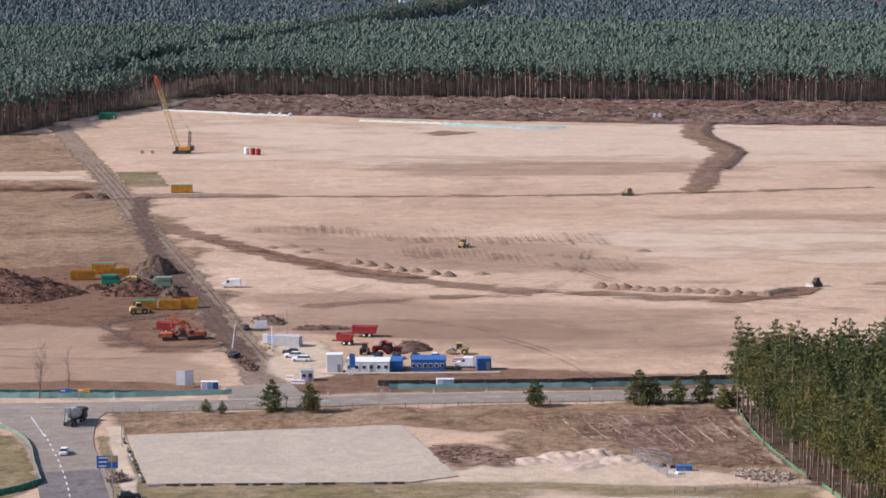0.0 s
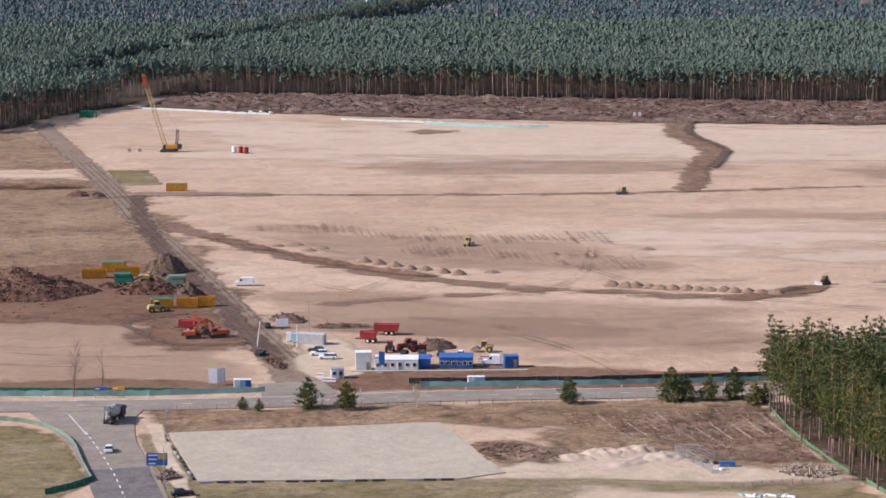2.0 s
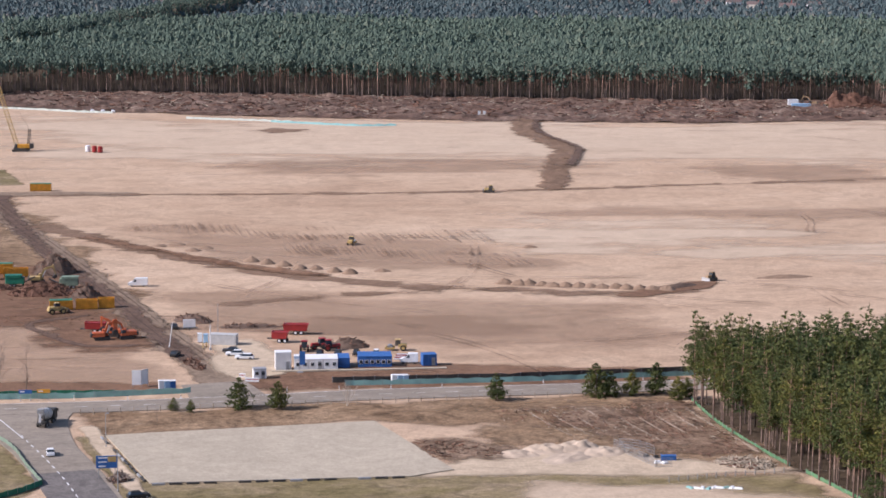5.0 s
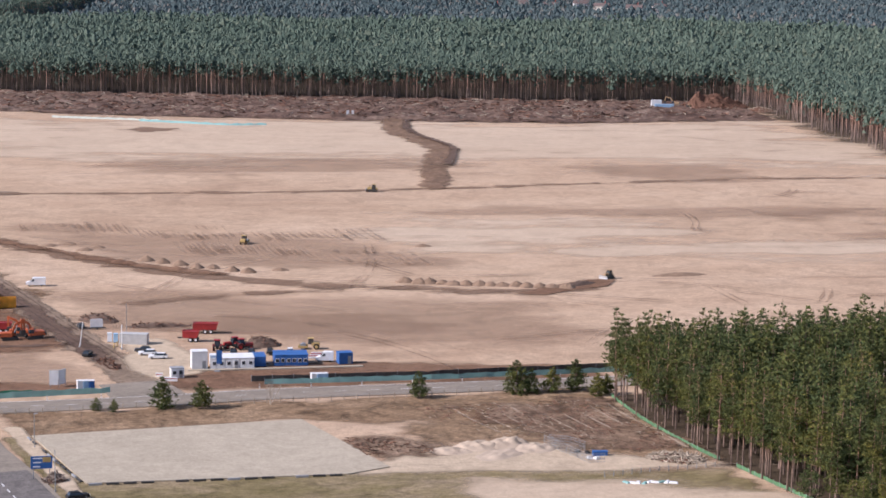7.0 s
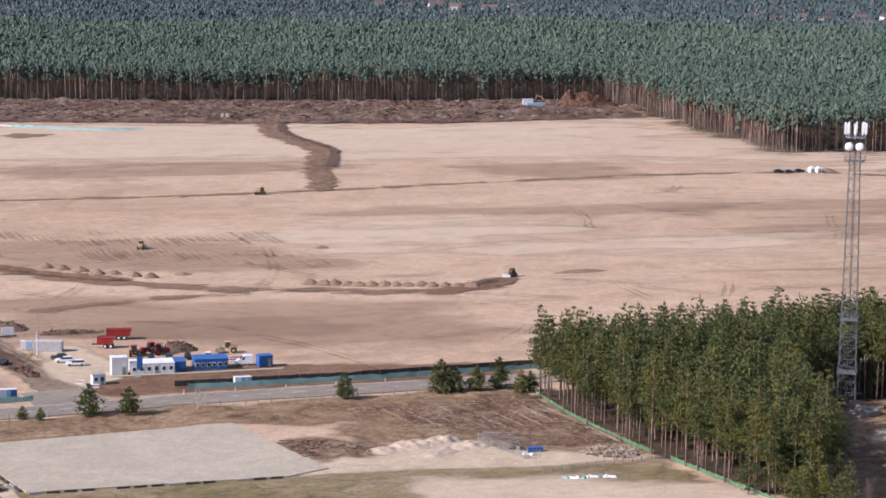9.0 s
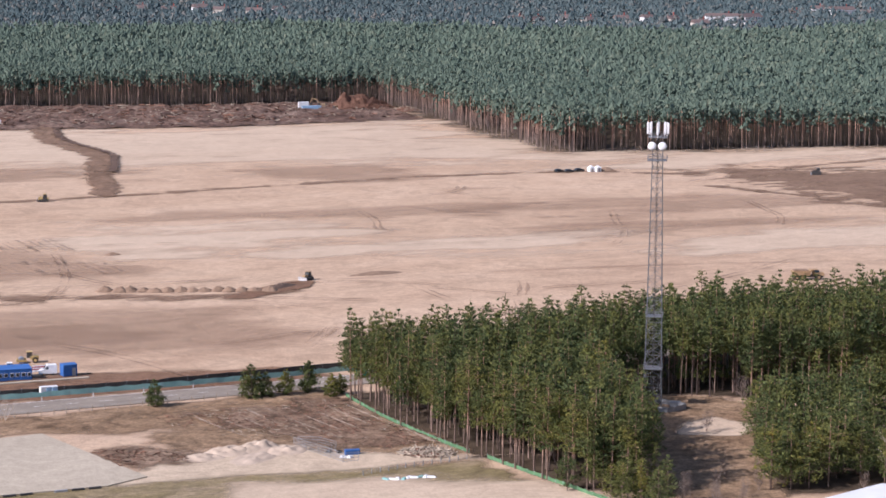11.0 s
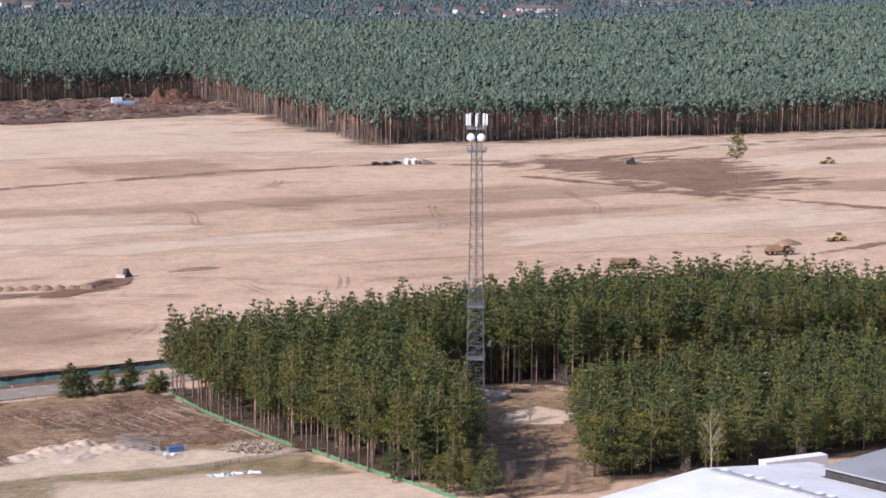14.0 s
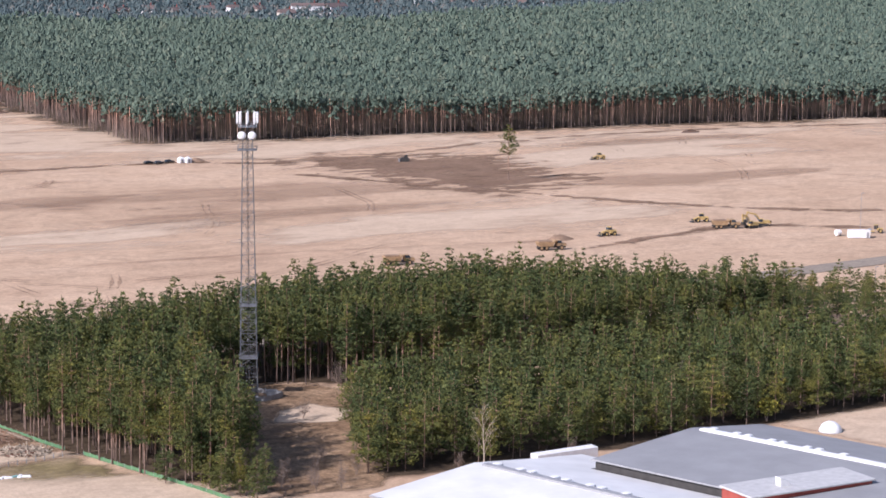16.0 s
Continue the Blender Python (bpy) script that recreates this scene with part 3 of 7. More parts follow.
LEFT_STAND = [(37, 497), (39, 474), (44, 450), (48, 432), (52, 420), (58, 399), (66, 393), (75, 400), (76, 420), (82, 446), (90, 471), (112, 476), (130, 465), (190, 462), (262, 462), (258, 476), (232, 494), (207, 522), (150, 523), (95, 508)]
RIGHT_STAND = [(90, 381), (108, 425), (122, 446), (190, 454), (242, 458), (280, 436), (262, 400), (236, 386), (200, 384), (150, 380), (110, 381)]
patch("forest_floor", LEFT_STAND, SHADED_FLOOR, 0.10, 3, 4, "brown needle-covered floor of the wood, darkened for shade")
patch("forest_floor", RIGHT_STAND, SHADED_FLOOR, 0.10, 3, 4, "brown needle-covered floor of the wood, darkened for shade")
patch("clearing", [(72, 378), (80, 432), (88, 452), (94, 470), (112, 474), (126, 460), (118, 435), (92, 376)], HEATH, 0.13, 2, 3, "brown grassy clearing in the wood")
patch("clearing", [(96, 436), (102, 446), (112, 450), (117, 440), (110, 430)], PALE, 0.16, 1.5, 2.5, "pale sandy turning place beside the mast")
patch("field", [(196, 384), (240, 386), (262, 398), (300, 380), (300, 340), (205, 352)], PALE, 0.13, 3, 4, "bare sand behind the hall")


def wheel_marks(lines, half, mat, z, label, kind="stuff"):
    """Faint marks of tyres and blades along smooth lines, each worn out at its borders."""
    verts, tris, edge, n = [], [], [], 0
    for k, line in enumerate(lines):
        p = curve(line, 5)
        d = np.gradient(p, axis=0)
        d /= np.linalg.norm(d, axis=1)[:, None]
        side = np.stack([-d[:, 1], d[:, 0]], 1) * half
        m = len(p)
        fade = np.minimum(1, np.minimum(np.arange(m), np.arange(m)[::-1]) / 3)
        for q, e in ((p - side, -0.6 + 0 * fade), (p, 1.5 * fade - 0.5), (p + side, -0.6 + 0 * fade)):
            verts.append(np.c_[q, np.full(m, z + 0.003 * k)])
            edge.append(e)
        i = n + np.arange(m - 1)
        for a in (i, i + m):
            tris += [np.stack([a, a + 1, a + m + 1], 1), np.stack([a, a + m + 1, a + m], 1)]
        n += 3 * m
    me = tri_mesh("wheel_marks", np.concatenate(verts), np.concatenate(tris), mat)
    me.attributes.new("edge", "FLOAT", "POINT").data.foreach_set("value", np.concatenate(edge).astype(np.float32))
    return lone_mesh("wheel_marks", me, label, "track", kind)


def wander(rng, x, y, heading, length, bend):
    """Way points of one drive over the field."""
    out, h = [(x, y)], heading
    for _ in range(5):
        h += rng.normal(0, bend)
        x, y = x + math.cos(h) * length / 5, y + math.sin(h) * length / 5
        out.append((x, y))
    return out


def beside(line, gap):
    p = np.array(line)
    d = np.gradient(p, axis=0)
    return [tuple(q) for q in p + gap * np.stack([-d[:, 1], d[:, 0]], 1) / np.linalg.norm(d, axis=1)[:, None]]


rng = np.random.default_rng(21)
SITE_ROAD = [(-236, 1036), (-200, 926), (-177, 853), (-154, 776), (-130, 701), (-110, 638), (-97, 594), (-86, 560), (-78, 535)]
wheel_marks([beside(SITE_ROAD, gap) for gap in (-3.9, -1.4, 1.2, 3.2)], 0.55, RUTS, 0.26, "dark muddy ruts along the site road")
wheel_marks([[(-104, 560), (-125, 566), (-150, 562), (-175, 568)], [(-100, 553), (-130, 550), (-160, 556)], [(-120, 640), (-132, 622), (-150, 606), (-180, 600)], [(-112, 625), (-128, 606), (-150, 596)], [(-190, 740), (-160, 730), (-140, 712)], [(-200, 780), (-175, 770), (-152, 740)], [(-170, 545), (-140, 538), (-110, 540)]], 0.8, MARKS, 0.24, "churned wheel marks round the root yard")
driven = 0
for x0, x1, y0, y1, count in ((-55, 200, 545, 635, 22), (-120, 60, 600, 690, 8), (60, 330, 640, 860, 18), (-150, 250, 890, 1120, 12), (260, 520, 660, 900, 14)):
    for _ in range(count):
        one = wander(rng, rng.uniform(x0, x1), rng.uniform(y0, y1), rng.choice([0.0, 0.25, -0.5, 2.6, 1.0]) + rng.normal(0, 0.25), rng.uniform(30, 110), 0.16)
        wheel_marks([one, beside(one, rng.uniform(2.2, 3.2))], 0.75, MARKS, 0.21 + 0.006 * driven, "faint pair of tyre marks on the levelled sand", "structure")
        driven += 1
wheel_marks([[(x, 744 - 0.30 * (x + 60) + rng.uniform(-2, 2)), (x + 1.5, 728 - 0.30 * (x + 60)), (x + 4, 712 - 0.30 * (x + 60) + rng.uniform(-4, 4))] for x in np.linspace(-62, 16, 42) + rng.uniform(-0.7, 0.7, 42)], 0.9, MARKS, 0.50, "short parallel blade marks in raked sand")
wheel_marks([[(x, 794 - 0.22 * (x + 110) + rng.uniform(-3, 3)), (x + 2, 778 - 0.22 * (x + 110)), (x + 5, 760 - 0.22 * (x + 110) + rng.uniform(-4, 4))] for x in np.linspace(-118, 8, 54) + rng.uniform(-1, 1, 54)], 0.9, MARKS, 0.50, "short parallel blade marks in raked sand")
wheel_marks([[(-125, 768), (-90, 740), (-40, 722), (10, 715), (60, 700)], [(-110, 745), (-70, 716), (-30, 702), (20, 690)], [(-60, 690), (-20, 672), (30, 668), (80, 672)], [(-90, 700), (-60, 680), (-20, 662), (10, 657)], [(-40, 760), (0, 752), (40, 750), (75, 738)]], 1.5, MARKS, 0.62, "churned wheel marks beside the broad track")
wheel_marks([[(-5 + 4.6 * k, 492 + 0.5 * k), (0 + 4.4 * k, 472 + 0.5 * k), (8 + 4.0 * k, 450 + 0.3 * k)] for k in range(9)], 0.45, PALE_MARKS, 0.44, "pale parallel tyre marks in the brown plot")
wheel_marks([[(33, 496), (35, 478), (40, 456), (43, 440)], [(20, 431), (34, 431), (48, 430), (60, 428)]], 1.1, PALE_MARKS, 0.40, "pale path beside the green fence")

# ---- road, side road and concrete pad ----
flat_strip("road", curve([(-340, 491), (-200, 491), (-135, 493), (-82, 498), (-43, 505), (0, 509), (40, 513), (120, 522), (260, 540), (420, 560)]), 5.6, ASPHALT, 0.20, "grey worn asphalt country road", "road")
flat_strip("road", curve([(-122, 496), (-119, 482), (-114, 466), (-108, 448), (-102, 430), (-95, 405), (-88, 380)]), [15, 14.5, 14, 13.2, 12.4, 11.8, 11, 10.4, 10, 9.5, 9, 8.6, 8.2, 7.8, 7.5, 7.2, *[7] * 21], ASPHALT, 0.16, "grey asphalt side road widening into the junction", "road")
flat_strip("road_patch", [(-104.5, 436), (-98, 414), (-88, 380)], [6.6, 6.6, 6.6], NEW_ASPHALT, 0.205, "dark newer asphalt on the side road", "road")
patch("verge", (curve([(-103, 474), (-99.5, 462), (-95.5, 446), (-90.5, 428), (-85.5, 410)]), 1.9), PALE_APRON, 0.225, 0.8, 1.2, "pale sandy strip beside the side road")
flat_strip("road", [(-77, 520), (-73, 505)], [8, 9], ASPHALT, 0.19, "asphalt mouth of the site entrance", "road")
pad = Bag()
pad.add([(x, y, z) for z in (0.32, 0.0) for x, y in [(-98.5, 467), (-39, 478), (-24, 434), (-33, 429), (-86, 426)]],
        [(0, 4, 3, 2, 1)] + [(i, (i + 1) % 5, 5 + (i + 1) % 5, 5 + i) for i in range(5)])
lone_mesh("concrete_pad", pad.mesh("concrete_pad", CONCRETE), "large empty pale grey concrete pad", "pavement", "structure")


def dashes(name, line, length, gap, half, z, label):
    """Road markings, dash by dash in one layer of paint."""
    p = np.array(line, float)
    step = np.r_[0, np.cumsum(np.linalg.norm(np.diff(p, axis=0), axis=1))]
    b, s = Bag(), 0.0
    while s + length < step[-1]:
        a, c = [np.array([np.interp(q, step, p[:, 0]), np.interp(q, step, p[:, 1])]) for q in (s, s + length)]
        d = (c - a) / np.linalg.norm(c - a)
        n = np.array([-d[1], d[0]]) * half
        b.add([(*(a + n), z), (*(a - n), z), (*(c - n), z), (*(c + n), z)], [(0, 1, 2, 3)])
        s += length + gap
    return lone_mesh(name, b.mesh(name, LINE), label, "road marking", "structure")


dashes("road_marking", curve([(-135, 498), (-82, 503), (-43, 510), (0, 514), (40, 518), (120, 527)]), 12, 0.0, 0.12, 0.24, "thin white edge line of the road")
dashes("road_marking", curve([(-117, 468), (-109, 446), (-103, 428), (-96, 404)]), 2.2, 2.6, 0.14, 0.24, "white dashed centre line of the side road")
dashes("road_marking", curve([(-132, 493), (-82, 498), (-43, 505), (0, 509), (40, 513)]), 3.0, 5.0, 0.10, 0.24, "faint white centre dashes of the road")
dashes("road_marking", curve([(-124, 484), (-119, 472), (-115, 462)]), 10, 0.5, 0.12, 0.24, "white line round the traffic island")

# ---- the woods ----
RNG = np.random.default_rng(7)


def tuft(rng):
    """A needle tuft: a squat ragged double spike of six faces."""
    a = np.arange(3) * np.pi * 2 / 3 + rng.uniform(-0.4, 0.4, 3)
    r = rng.uniform(0.6, 1.35, 3)
    v = np.concatenate([[(rng.uniform(-0.3, 0.3), rng.uniform(-0.3, 0.3), rng.uniform(0.5, 1.0))], np.stack([np.cos(a) * r, np.sin(a) * r, rng.uniform(-0.3, 0.3, 3)], 1), [(0, 0, -rng.uniform(0.3, 0.6))]])
    t = [(0, 1 + i, 1 + (i + 1) % 3) for i in range(3)] + [(4, 1 + (i + 1) % 3, 1 + i) for i in range(3)]
    return v, np.array(t)


TUFTS = [tuft(RNG) for _ in range(16)]


def gather(pieces):
    """Joins pieces of points and triangles into one pair of arrays."""
    vs, ts, n = [], [], 0
    for v, t in pieces:
        vs.append(v)
        ts.append(t + n)
        n += len(v)
    return np.concatenate(vs), np.concatenate(ts)


def spin(v, turn, size):
    c, s = math.cos(turn), math.sin(turn)
    return np.stack([(v[:, 0] * c - v[:, 1] * s) * size[0], (v[:, 0] * s + v[:, 1] * c) * size[1], v[:, 2] * size[2]], 1)


def stem(points, radii, n=5):
    b = Bag()
    for p, q, r, s in zip(points, points[1:], radii, radii[1:]):
        b.rod(p, q, r, s, n, False)
    v = np.concatenate(b.v)
    return v, np.array([t for f in b.f for t in ((f[0], f[1], f[2]), (f[0], f[2], f[3]))])


def spray(rng):
    """A spray of needles: four thin blades that fan up and out."""
    pts, n = [], 4
    for k in range(n):
        a = k * math.tau / n + rng.uniform(-0.5, 0.5)
        d = np.array([math.cos(a), math.sin(a), rng.uniform(0.0, 1.5)]) * rng.uniform(0.6, 1.0)
        side = np.cross(d, rng.normal(0, 1, 3))
        side *= rng.uniform(0.22, 0.36) / np.linalg.norm(side)
        pts += [d * 0.05 - side, d * 0.05 + side, d]
    return np.array(pts), np.arange(3 * n).reshape(-1, 3)


SPRAYS = [spray(RNG) for _ in range(24)]


def pine_shape(rng, high, bare, wide, count, size=(0.25, 0.45), lite=False):
    """Trunk and crown arrays of one pine: uneven whorls of limbs, each with flat pads of needle sprays. lite: for trees deep in a stand, of which the top alone shows."""
    lean = rng.uniform(-0.02, 0.02, 2)
    knots = 3 if lite else 6
    spine = [(lean[0] * z, lean[1] * z, z) for z in np.linspace(-0.3, high * 0.96, knots)]
    wood = [stem(spine, np.linspace(0.009 * high + 0.03, 0.03, knots), 4 if lite else 5)]
    first = 0.25 if lite else 0.0
    levels = np.arange(first, 0.97, (1.1 if high > 9 else 0.7) / ((1 - bare) * high))
    pads = []
    for f in levels:
        f = min(0.99, f + rng.uniform(0, 0.04))
        z = high * (bare + (1 - bare) * f)
        reach = wide * (max(0.05, (1 - f) / 0.7) ** 0.66 if f > 0.3 else 0.75 + 0.25 * f / 0.3)
        turn = rng.uniform(0, 6.28)
        limbs = 5 if f < 0.6 else 4 if f < 0.85 else 3
        for i in range(limbs):
            if rng.uniform() < 0.14:
                continue
            a = turn + i * math.tau / limbs + rng.uniform(-0.4, 0.4)
            r = reach * rng.uniform(0.62, 1.15)
            tip = np.array([math.cos(a) * r, math.sin(a) * r, r * rng.uniform(-0.05, 0.4)])
            root = np.array([lean[0] * z, lean[1] * z, z])
            if i < 3 and not lite:
                wood.append(stem([root, root + tip * 0.9], [0.055, 0.015], 3))
            for u in (0.5, 0.95):
                pads.append((root + tip * u, (0.20 + 0.24 * r) * (1.1 if u > 0.6 else 0.9)))
    if not lite:
        for _ in range(5):
            z, a = high * bare * rng.uniform(0.55, 1.0), rng.uniform(0, 6.28)
            root = np.array([lean[0] * z, lean[1] * z, z])
            wood.append(stem([root, root + np.array([math.cos(a), math.sin(a), 0.1]) * rng.uniform(0.6, 1.6)], [0.04, 0.01], 3))
    leaf, share = [], count / sum(r**1.4 for _, r in pads)
    for at, r in pads:
        for _ in range(int(share * r**1.4 + rng.uniform())):
            v, t = SPRAYS[rng.integers(24)]
            k = rng.uniform(*size)
            leaf.append((spin(v, rng.uniform(0, 6.28), (k, k, k)) + at + rng.normal(0, 0.55, 3) * (r, r, 0.62 * r), t))
    v, t = SPRAYS[0]
    leaf += [(spin(SPRAYS[i][0], i, (0.14 + 0.04 * i, 0.14 + 0.04 * i, 0.45)) + (lean[0] * high, lean[1] * high, high - 0.3 - 0.3 * i), t) for i in range(4)]
    return gather(wood), gather(leaf)


def pine_pair(rng, high, bare, wide, full, few):
    """The same kind of pine in full and in lite."""
    return pine_shape(rng, high, bare, wide, full), pine_shape(rng, high, bare, wide, few, (0.44, 0.74), True)


TALL_PAIRS = [pine_pair(RNG, RNG.uniform(17.0, 20.4), RNG.uniform(0.27, 0.45), RNG.uniform(2.5, 3.2), 680, 150) for _ in range(10)]
SHORT_PAIRS = [pine_pair(RNG, RNG.uniform(10.5, 15.2), RNG.uniform(0.06, 0.22), RNG.uniform(2.4, 3.2), 660, 140) for _ in range(9)]
TALL, TALL_LITE = [q[0] for q in TALL_PAIRS], [q[1] for q in TALL_PAIRS]
SHORT, SHORT_LITE = [q[0] for q in SHORT_PAIRS], [q[1] for q in SHORT_PAIRS]
MESHES = {}


def pine(kinds, k, x, y, size, turn, name="pine_tree", label="tall Scots pine with bare reddish trunk", group="pines of the wood"):
    (tv, tt), (lv, lt) = kinds[k]
    key = (id(kinds), k)
    if key not in MESHES:
        MESHES[key] = tri_mesh("trunk", tv, tt, TRUNK, True), tri_mesh("crown", lv, lt, PINE)
    ob = thing(name, label, "tree", x, y, 0, turn, group)
    ob.scale = (size, size, size * RNG.uniform(0.94, 1.06))
    part("trunk", MESHES[key][0], None, ob)
    part("crown", MESHES[key][1], None, ob)
    return ob


def scatter(poly, gap, rng, inset=1.2):
    """Uneven places inside a polygon, about a gap apart."""
    p = np.array(poly, float)
    (x0, y0), (x1, y1) = p.min(0), p.max(0)
    gx, gy = np.meshgrid(np.arange(x0, x1, gap), np.arange(y0, y1, gap))
    gx, gy = gx.ravel() + rng.uniform(-0.45, 0.45, gx.size) * gap, gy.ravel() + rng.uniform(-0.45, 0.45, gy.size) * gap
    d = inside(poly, gx, gy)
    return np.stack([gx, gy, d], 1)[d > inset]


def plant(poly, gap, kinds, lites, near, seed, label, group, size=(0.9, 1.08), inset=1.2):
    """Trees singly where near says so; the rest of the stand in one mesh of trunks and one of crowns."""
    rng = np.random.default_rng(seed)
    woods, leaves = [], []
    for x, y, d in scatter(poly, gap, rng, inset):
        k, s, turn = int(rng.integers(len(kinds))), rng.uniform(*size), rng.uniform(0, 360)
        if near(x, y, d):
            pine(kinds, k, x, y, s, turn, label=label, group=group)
        else:
            (tv, tt), (lv, lt) = lites[k]
            woods.append((spin(tv, radians(turn), (s, s, s)) + (x, y, 0), tt))
            leaves.append((spin(lv, radians(turn), (s, s, s)) + (x, y, 0), lt))
    return woods, leaves


w1, l1 = plant(LEFT_STAND, 3.45, TALL, TALL_LITE, lambda x, y, d: d < 2.6 and (x < 75 or y < 466) or (x < 58 and d < 5), 3, "tall Scots pine with bare reddish trunk", "pines of the wood", (0.86, 1.14), -1.7)
w2, l2 = plant(RIGHT_STAND, 4.6, SHORT, SHORT_LITE, lambda x, y, d: d < 3.5 or y < 394, 4, "bushy green pine branched almost to the ground", "pines behind the hall", (0.85, 1.12))
w3, l3 = plant([(244, 486), (262, 470), (300, 470), (345, 476), (350, 500), (290, 504)], 5.5, SHORT, SHORT, lambda x, y, d: True, 5, "young green pine beside the car park", "pines beside the car park", (0.7, 0.95))
w4, l4 = plant([(52, 403), (57, 390), (62, 375), (71, 376), (73, 403)], 3.8, SHORT, SHORT, lambda x, y, d: True, 6, "bushy green pine at the edge of the clearing", "pines at the clearing", (0.65, 0.9))
w5, l5 = plant([(96, 473), (112, 476), (130, 468), (190, 464), (245, 466), (245, 474), (190, 474), (130, 479), (112, 486), (94, 480)], 3.6, SHORT, SHORT_LITE, lambda x, y, d: False, 8, "", "", (0.55, 0.9))
stand = thing("pine_stand", "dense inner stand of green Scots pines", "wood", 0, 0, kind="stuff")
part("trunks", tri_mesh("trunks", *gather(w1 + w2 + w5), TRUNK, True), None, stand)
part("crowns", tri_mesh("crowns", *gather(l1 + l2 + l5), PINE), None, stand)


def cap(rng):
    """A rounded uneven tree top of four faces."""
    a = np.arange(4) * math.pi / 2 + rng.uniform(-0.4, 0.4, 4)
    r = rng.uniform(0.75, 1.25, 4)
    ring = np.stack([np.cos(a) * r, np.sin(a) * r, rng.uniform(-0.75, -0.25, 4)], 1)
    return np.concatenate([[(rng.uniform(-0.25, 0.25), rng.uniform(-0.25, 0.25), rng.uniform(0.35, 0.7))], ring]), np.array([(0, 1 + i, 1 + (i + 1) % 4) for i in range(4)])


CAPS = [cap(RNG) for _ in range(16)]


def far_forest(name, poly, label, mat, seed, rings, tall=(19.2, 22.6), short=0.05, keep=None, deep=7.0):
    """Distant forest, tree by tree: trunks near its border, crowns of ragged clumps all over. rings: (depth from, to, gap, clumps)."""
    rng = np.random.default_rng(seed)
    bark_v, bark_t, leaf_v, leaf_t, nb, nl = [], [], [], [], 0, 0
    ring4 = np.arange(4) * np.pi / 2
    for lo, hi, gap, clumps in rings:
        p = scatter(poly, gap, rng, lo)
        az = np.degrees(np.arctan2(p[:, 0] + 60, p[:, 1]))
        p = p[(p[:, 2] < hi) & (az > -17.5) & (az < 44) & (np.hypot(p[:, 0], p[:, 1]) < 2850) & (along(CORRIDOR, 15.0, p[:, 0], p[:, 1]) < 0)]
        for vx, vy in VILLAGE:
            p = p[(np.hypot(p[:, 0] - vx + 12, (p[:, 1] - vy + 60) * 0.42) > 22) | (rng.uniform(0, 1, len(p)) < 0.3)]
        if keep:
            p = p[inside(keep, p[:, 0], p[:, 1]) > 0]
        n = len(p)
        high = rng.normal(sum(tall) / 2, 0.55 * (tall[1] - tall[0]), n) + 1.5 * np.sin(p[:, 0] * 0.03) * np.sin(p[:, 1] * 0.037)
        high -= rng.uniform(2, 6, n) * (rng.uniform(0, 1, n) < 2 * short)
        wide = gap * rng.uniform(0.36, 0.72, n)
        if hi < 40:
            top = p[:, :2] + rng.uniform(-0.7, 0.7, (n, 2))
            thick = rng.uniform(0.10, 0.19, n)
            for xy, z, r in ((p[:, :2], 0 * high, thick), (top, high * 0.85, thick * 0.55)):
                bark_v.append(np.stack([xy[:, :1] + r[:, None] * np.cos(ring4), xy[:, 1:] + r[:, None] * np.sin(ring4), np.repeat(z[:, None], 4, 1)], 2))
            low, up = nb + np.arange(n)[:, None] * 4 + np.arange(4), nb + 4 * n + np.arange(n)[:, None] * 4 + np.arange(4)
            l2, u2 = np.roll(low, -1, 1), np.roll(up, -1, 1)
            bark_t += [np.stack([low, l2, u2], 2).reshape(-1, 3), np.stack([low, u2, up], 2).reshape(-1, 3)]
            nb += 8 * n
        for c in range(clumps):
            w = wide * (rng.uniform(0.62, 0.95, n) if clumps < 4 else rng.uniform(0.38, 0.66, n))
            side = 0.34 if clumps < 4 else 0.5
            drop = 0.8 + (deep if clumps > 3 else 3.0) * (c / clumps) ** 1.2 * rng.uniform(0.6, 1.15, n)
            grown = side * (0.25 + 0.75 * min(1, 2.5 * c / clumps)) if clumps > 1 else 0
            off = np.stack([rng.normal(0, grown, n) * wide, rng.normal(0, grown, n) * wide, high - drop], 1)
            size = np.stack([w, w, w * rng.uniform(0.9, 1.5, n)], 1)
            which, turn = rng.integers(0, len(CAPS), n), rng.uniform(0, 6.28, n)
            for k, (v, t) in enumerate(CAPS):
                i = np.flatnonzero(which == k)
                cs, sn = np.cos(turn[i])[:, None], np.sin(turn[i])[:, None]
                xyz = np.stack([v[:, 0] * cs - v[:, 1] * sn, v[:, 0] * sn + v[:, 1] * cs, np.broadcast_to(v[:, 2], (len(i), len(v)))], 2)
                xyz = xyz * size[i][:, None] + off[i][:, None] + np.c_[p[i, :2], 0 * i][:, None]
                leaf_v.append(xyz)
                leaf_t.append((t[None] + nl + (np.arange(len(i)) * len(v))[:, None, None]).reshape(-1, 3))
                nl += xyz.shape[0] * xyz.shape[1]
    ob = thing(name, label, "forest", 0, 0, kind="stuff")
    if bark_v:
        part("trunks", tri_mesh("trunks", np.concatenate([q.reshape(-1, 3) for q in bark_v]), np.concatenate(bark_t), FAR_TRUNK), None, ob)
    part("crowns", tri_mesh("crowns", np.concatenate([q.reshape(-1, 3) for q in leaf_v]), np.concatenate(leaf_t), mat), None, ob)
    return ob


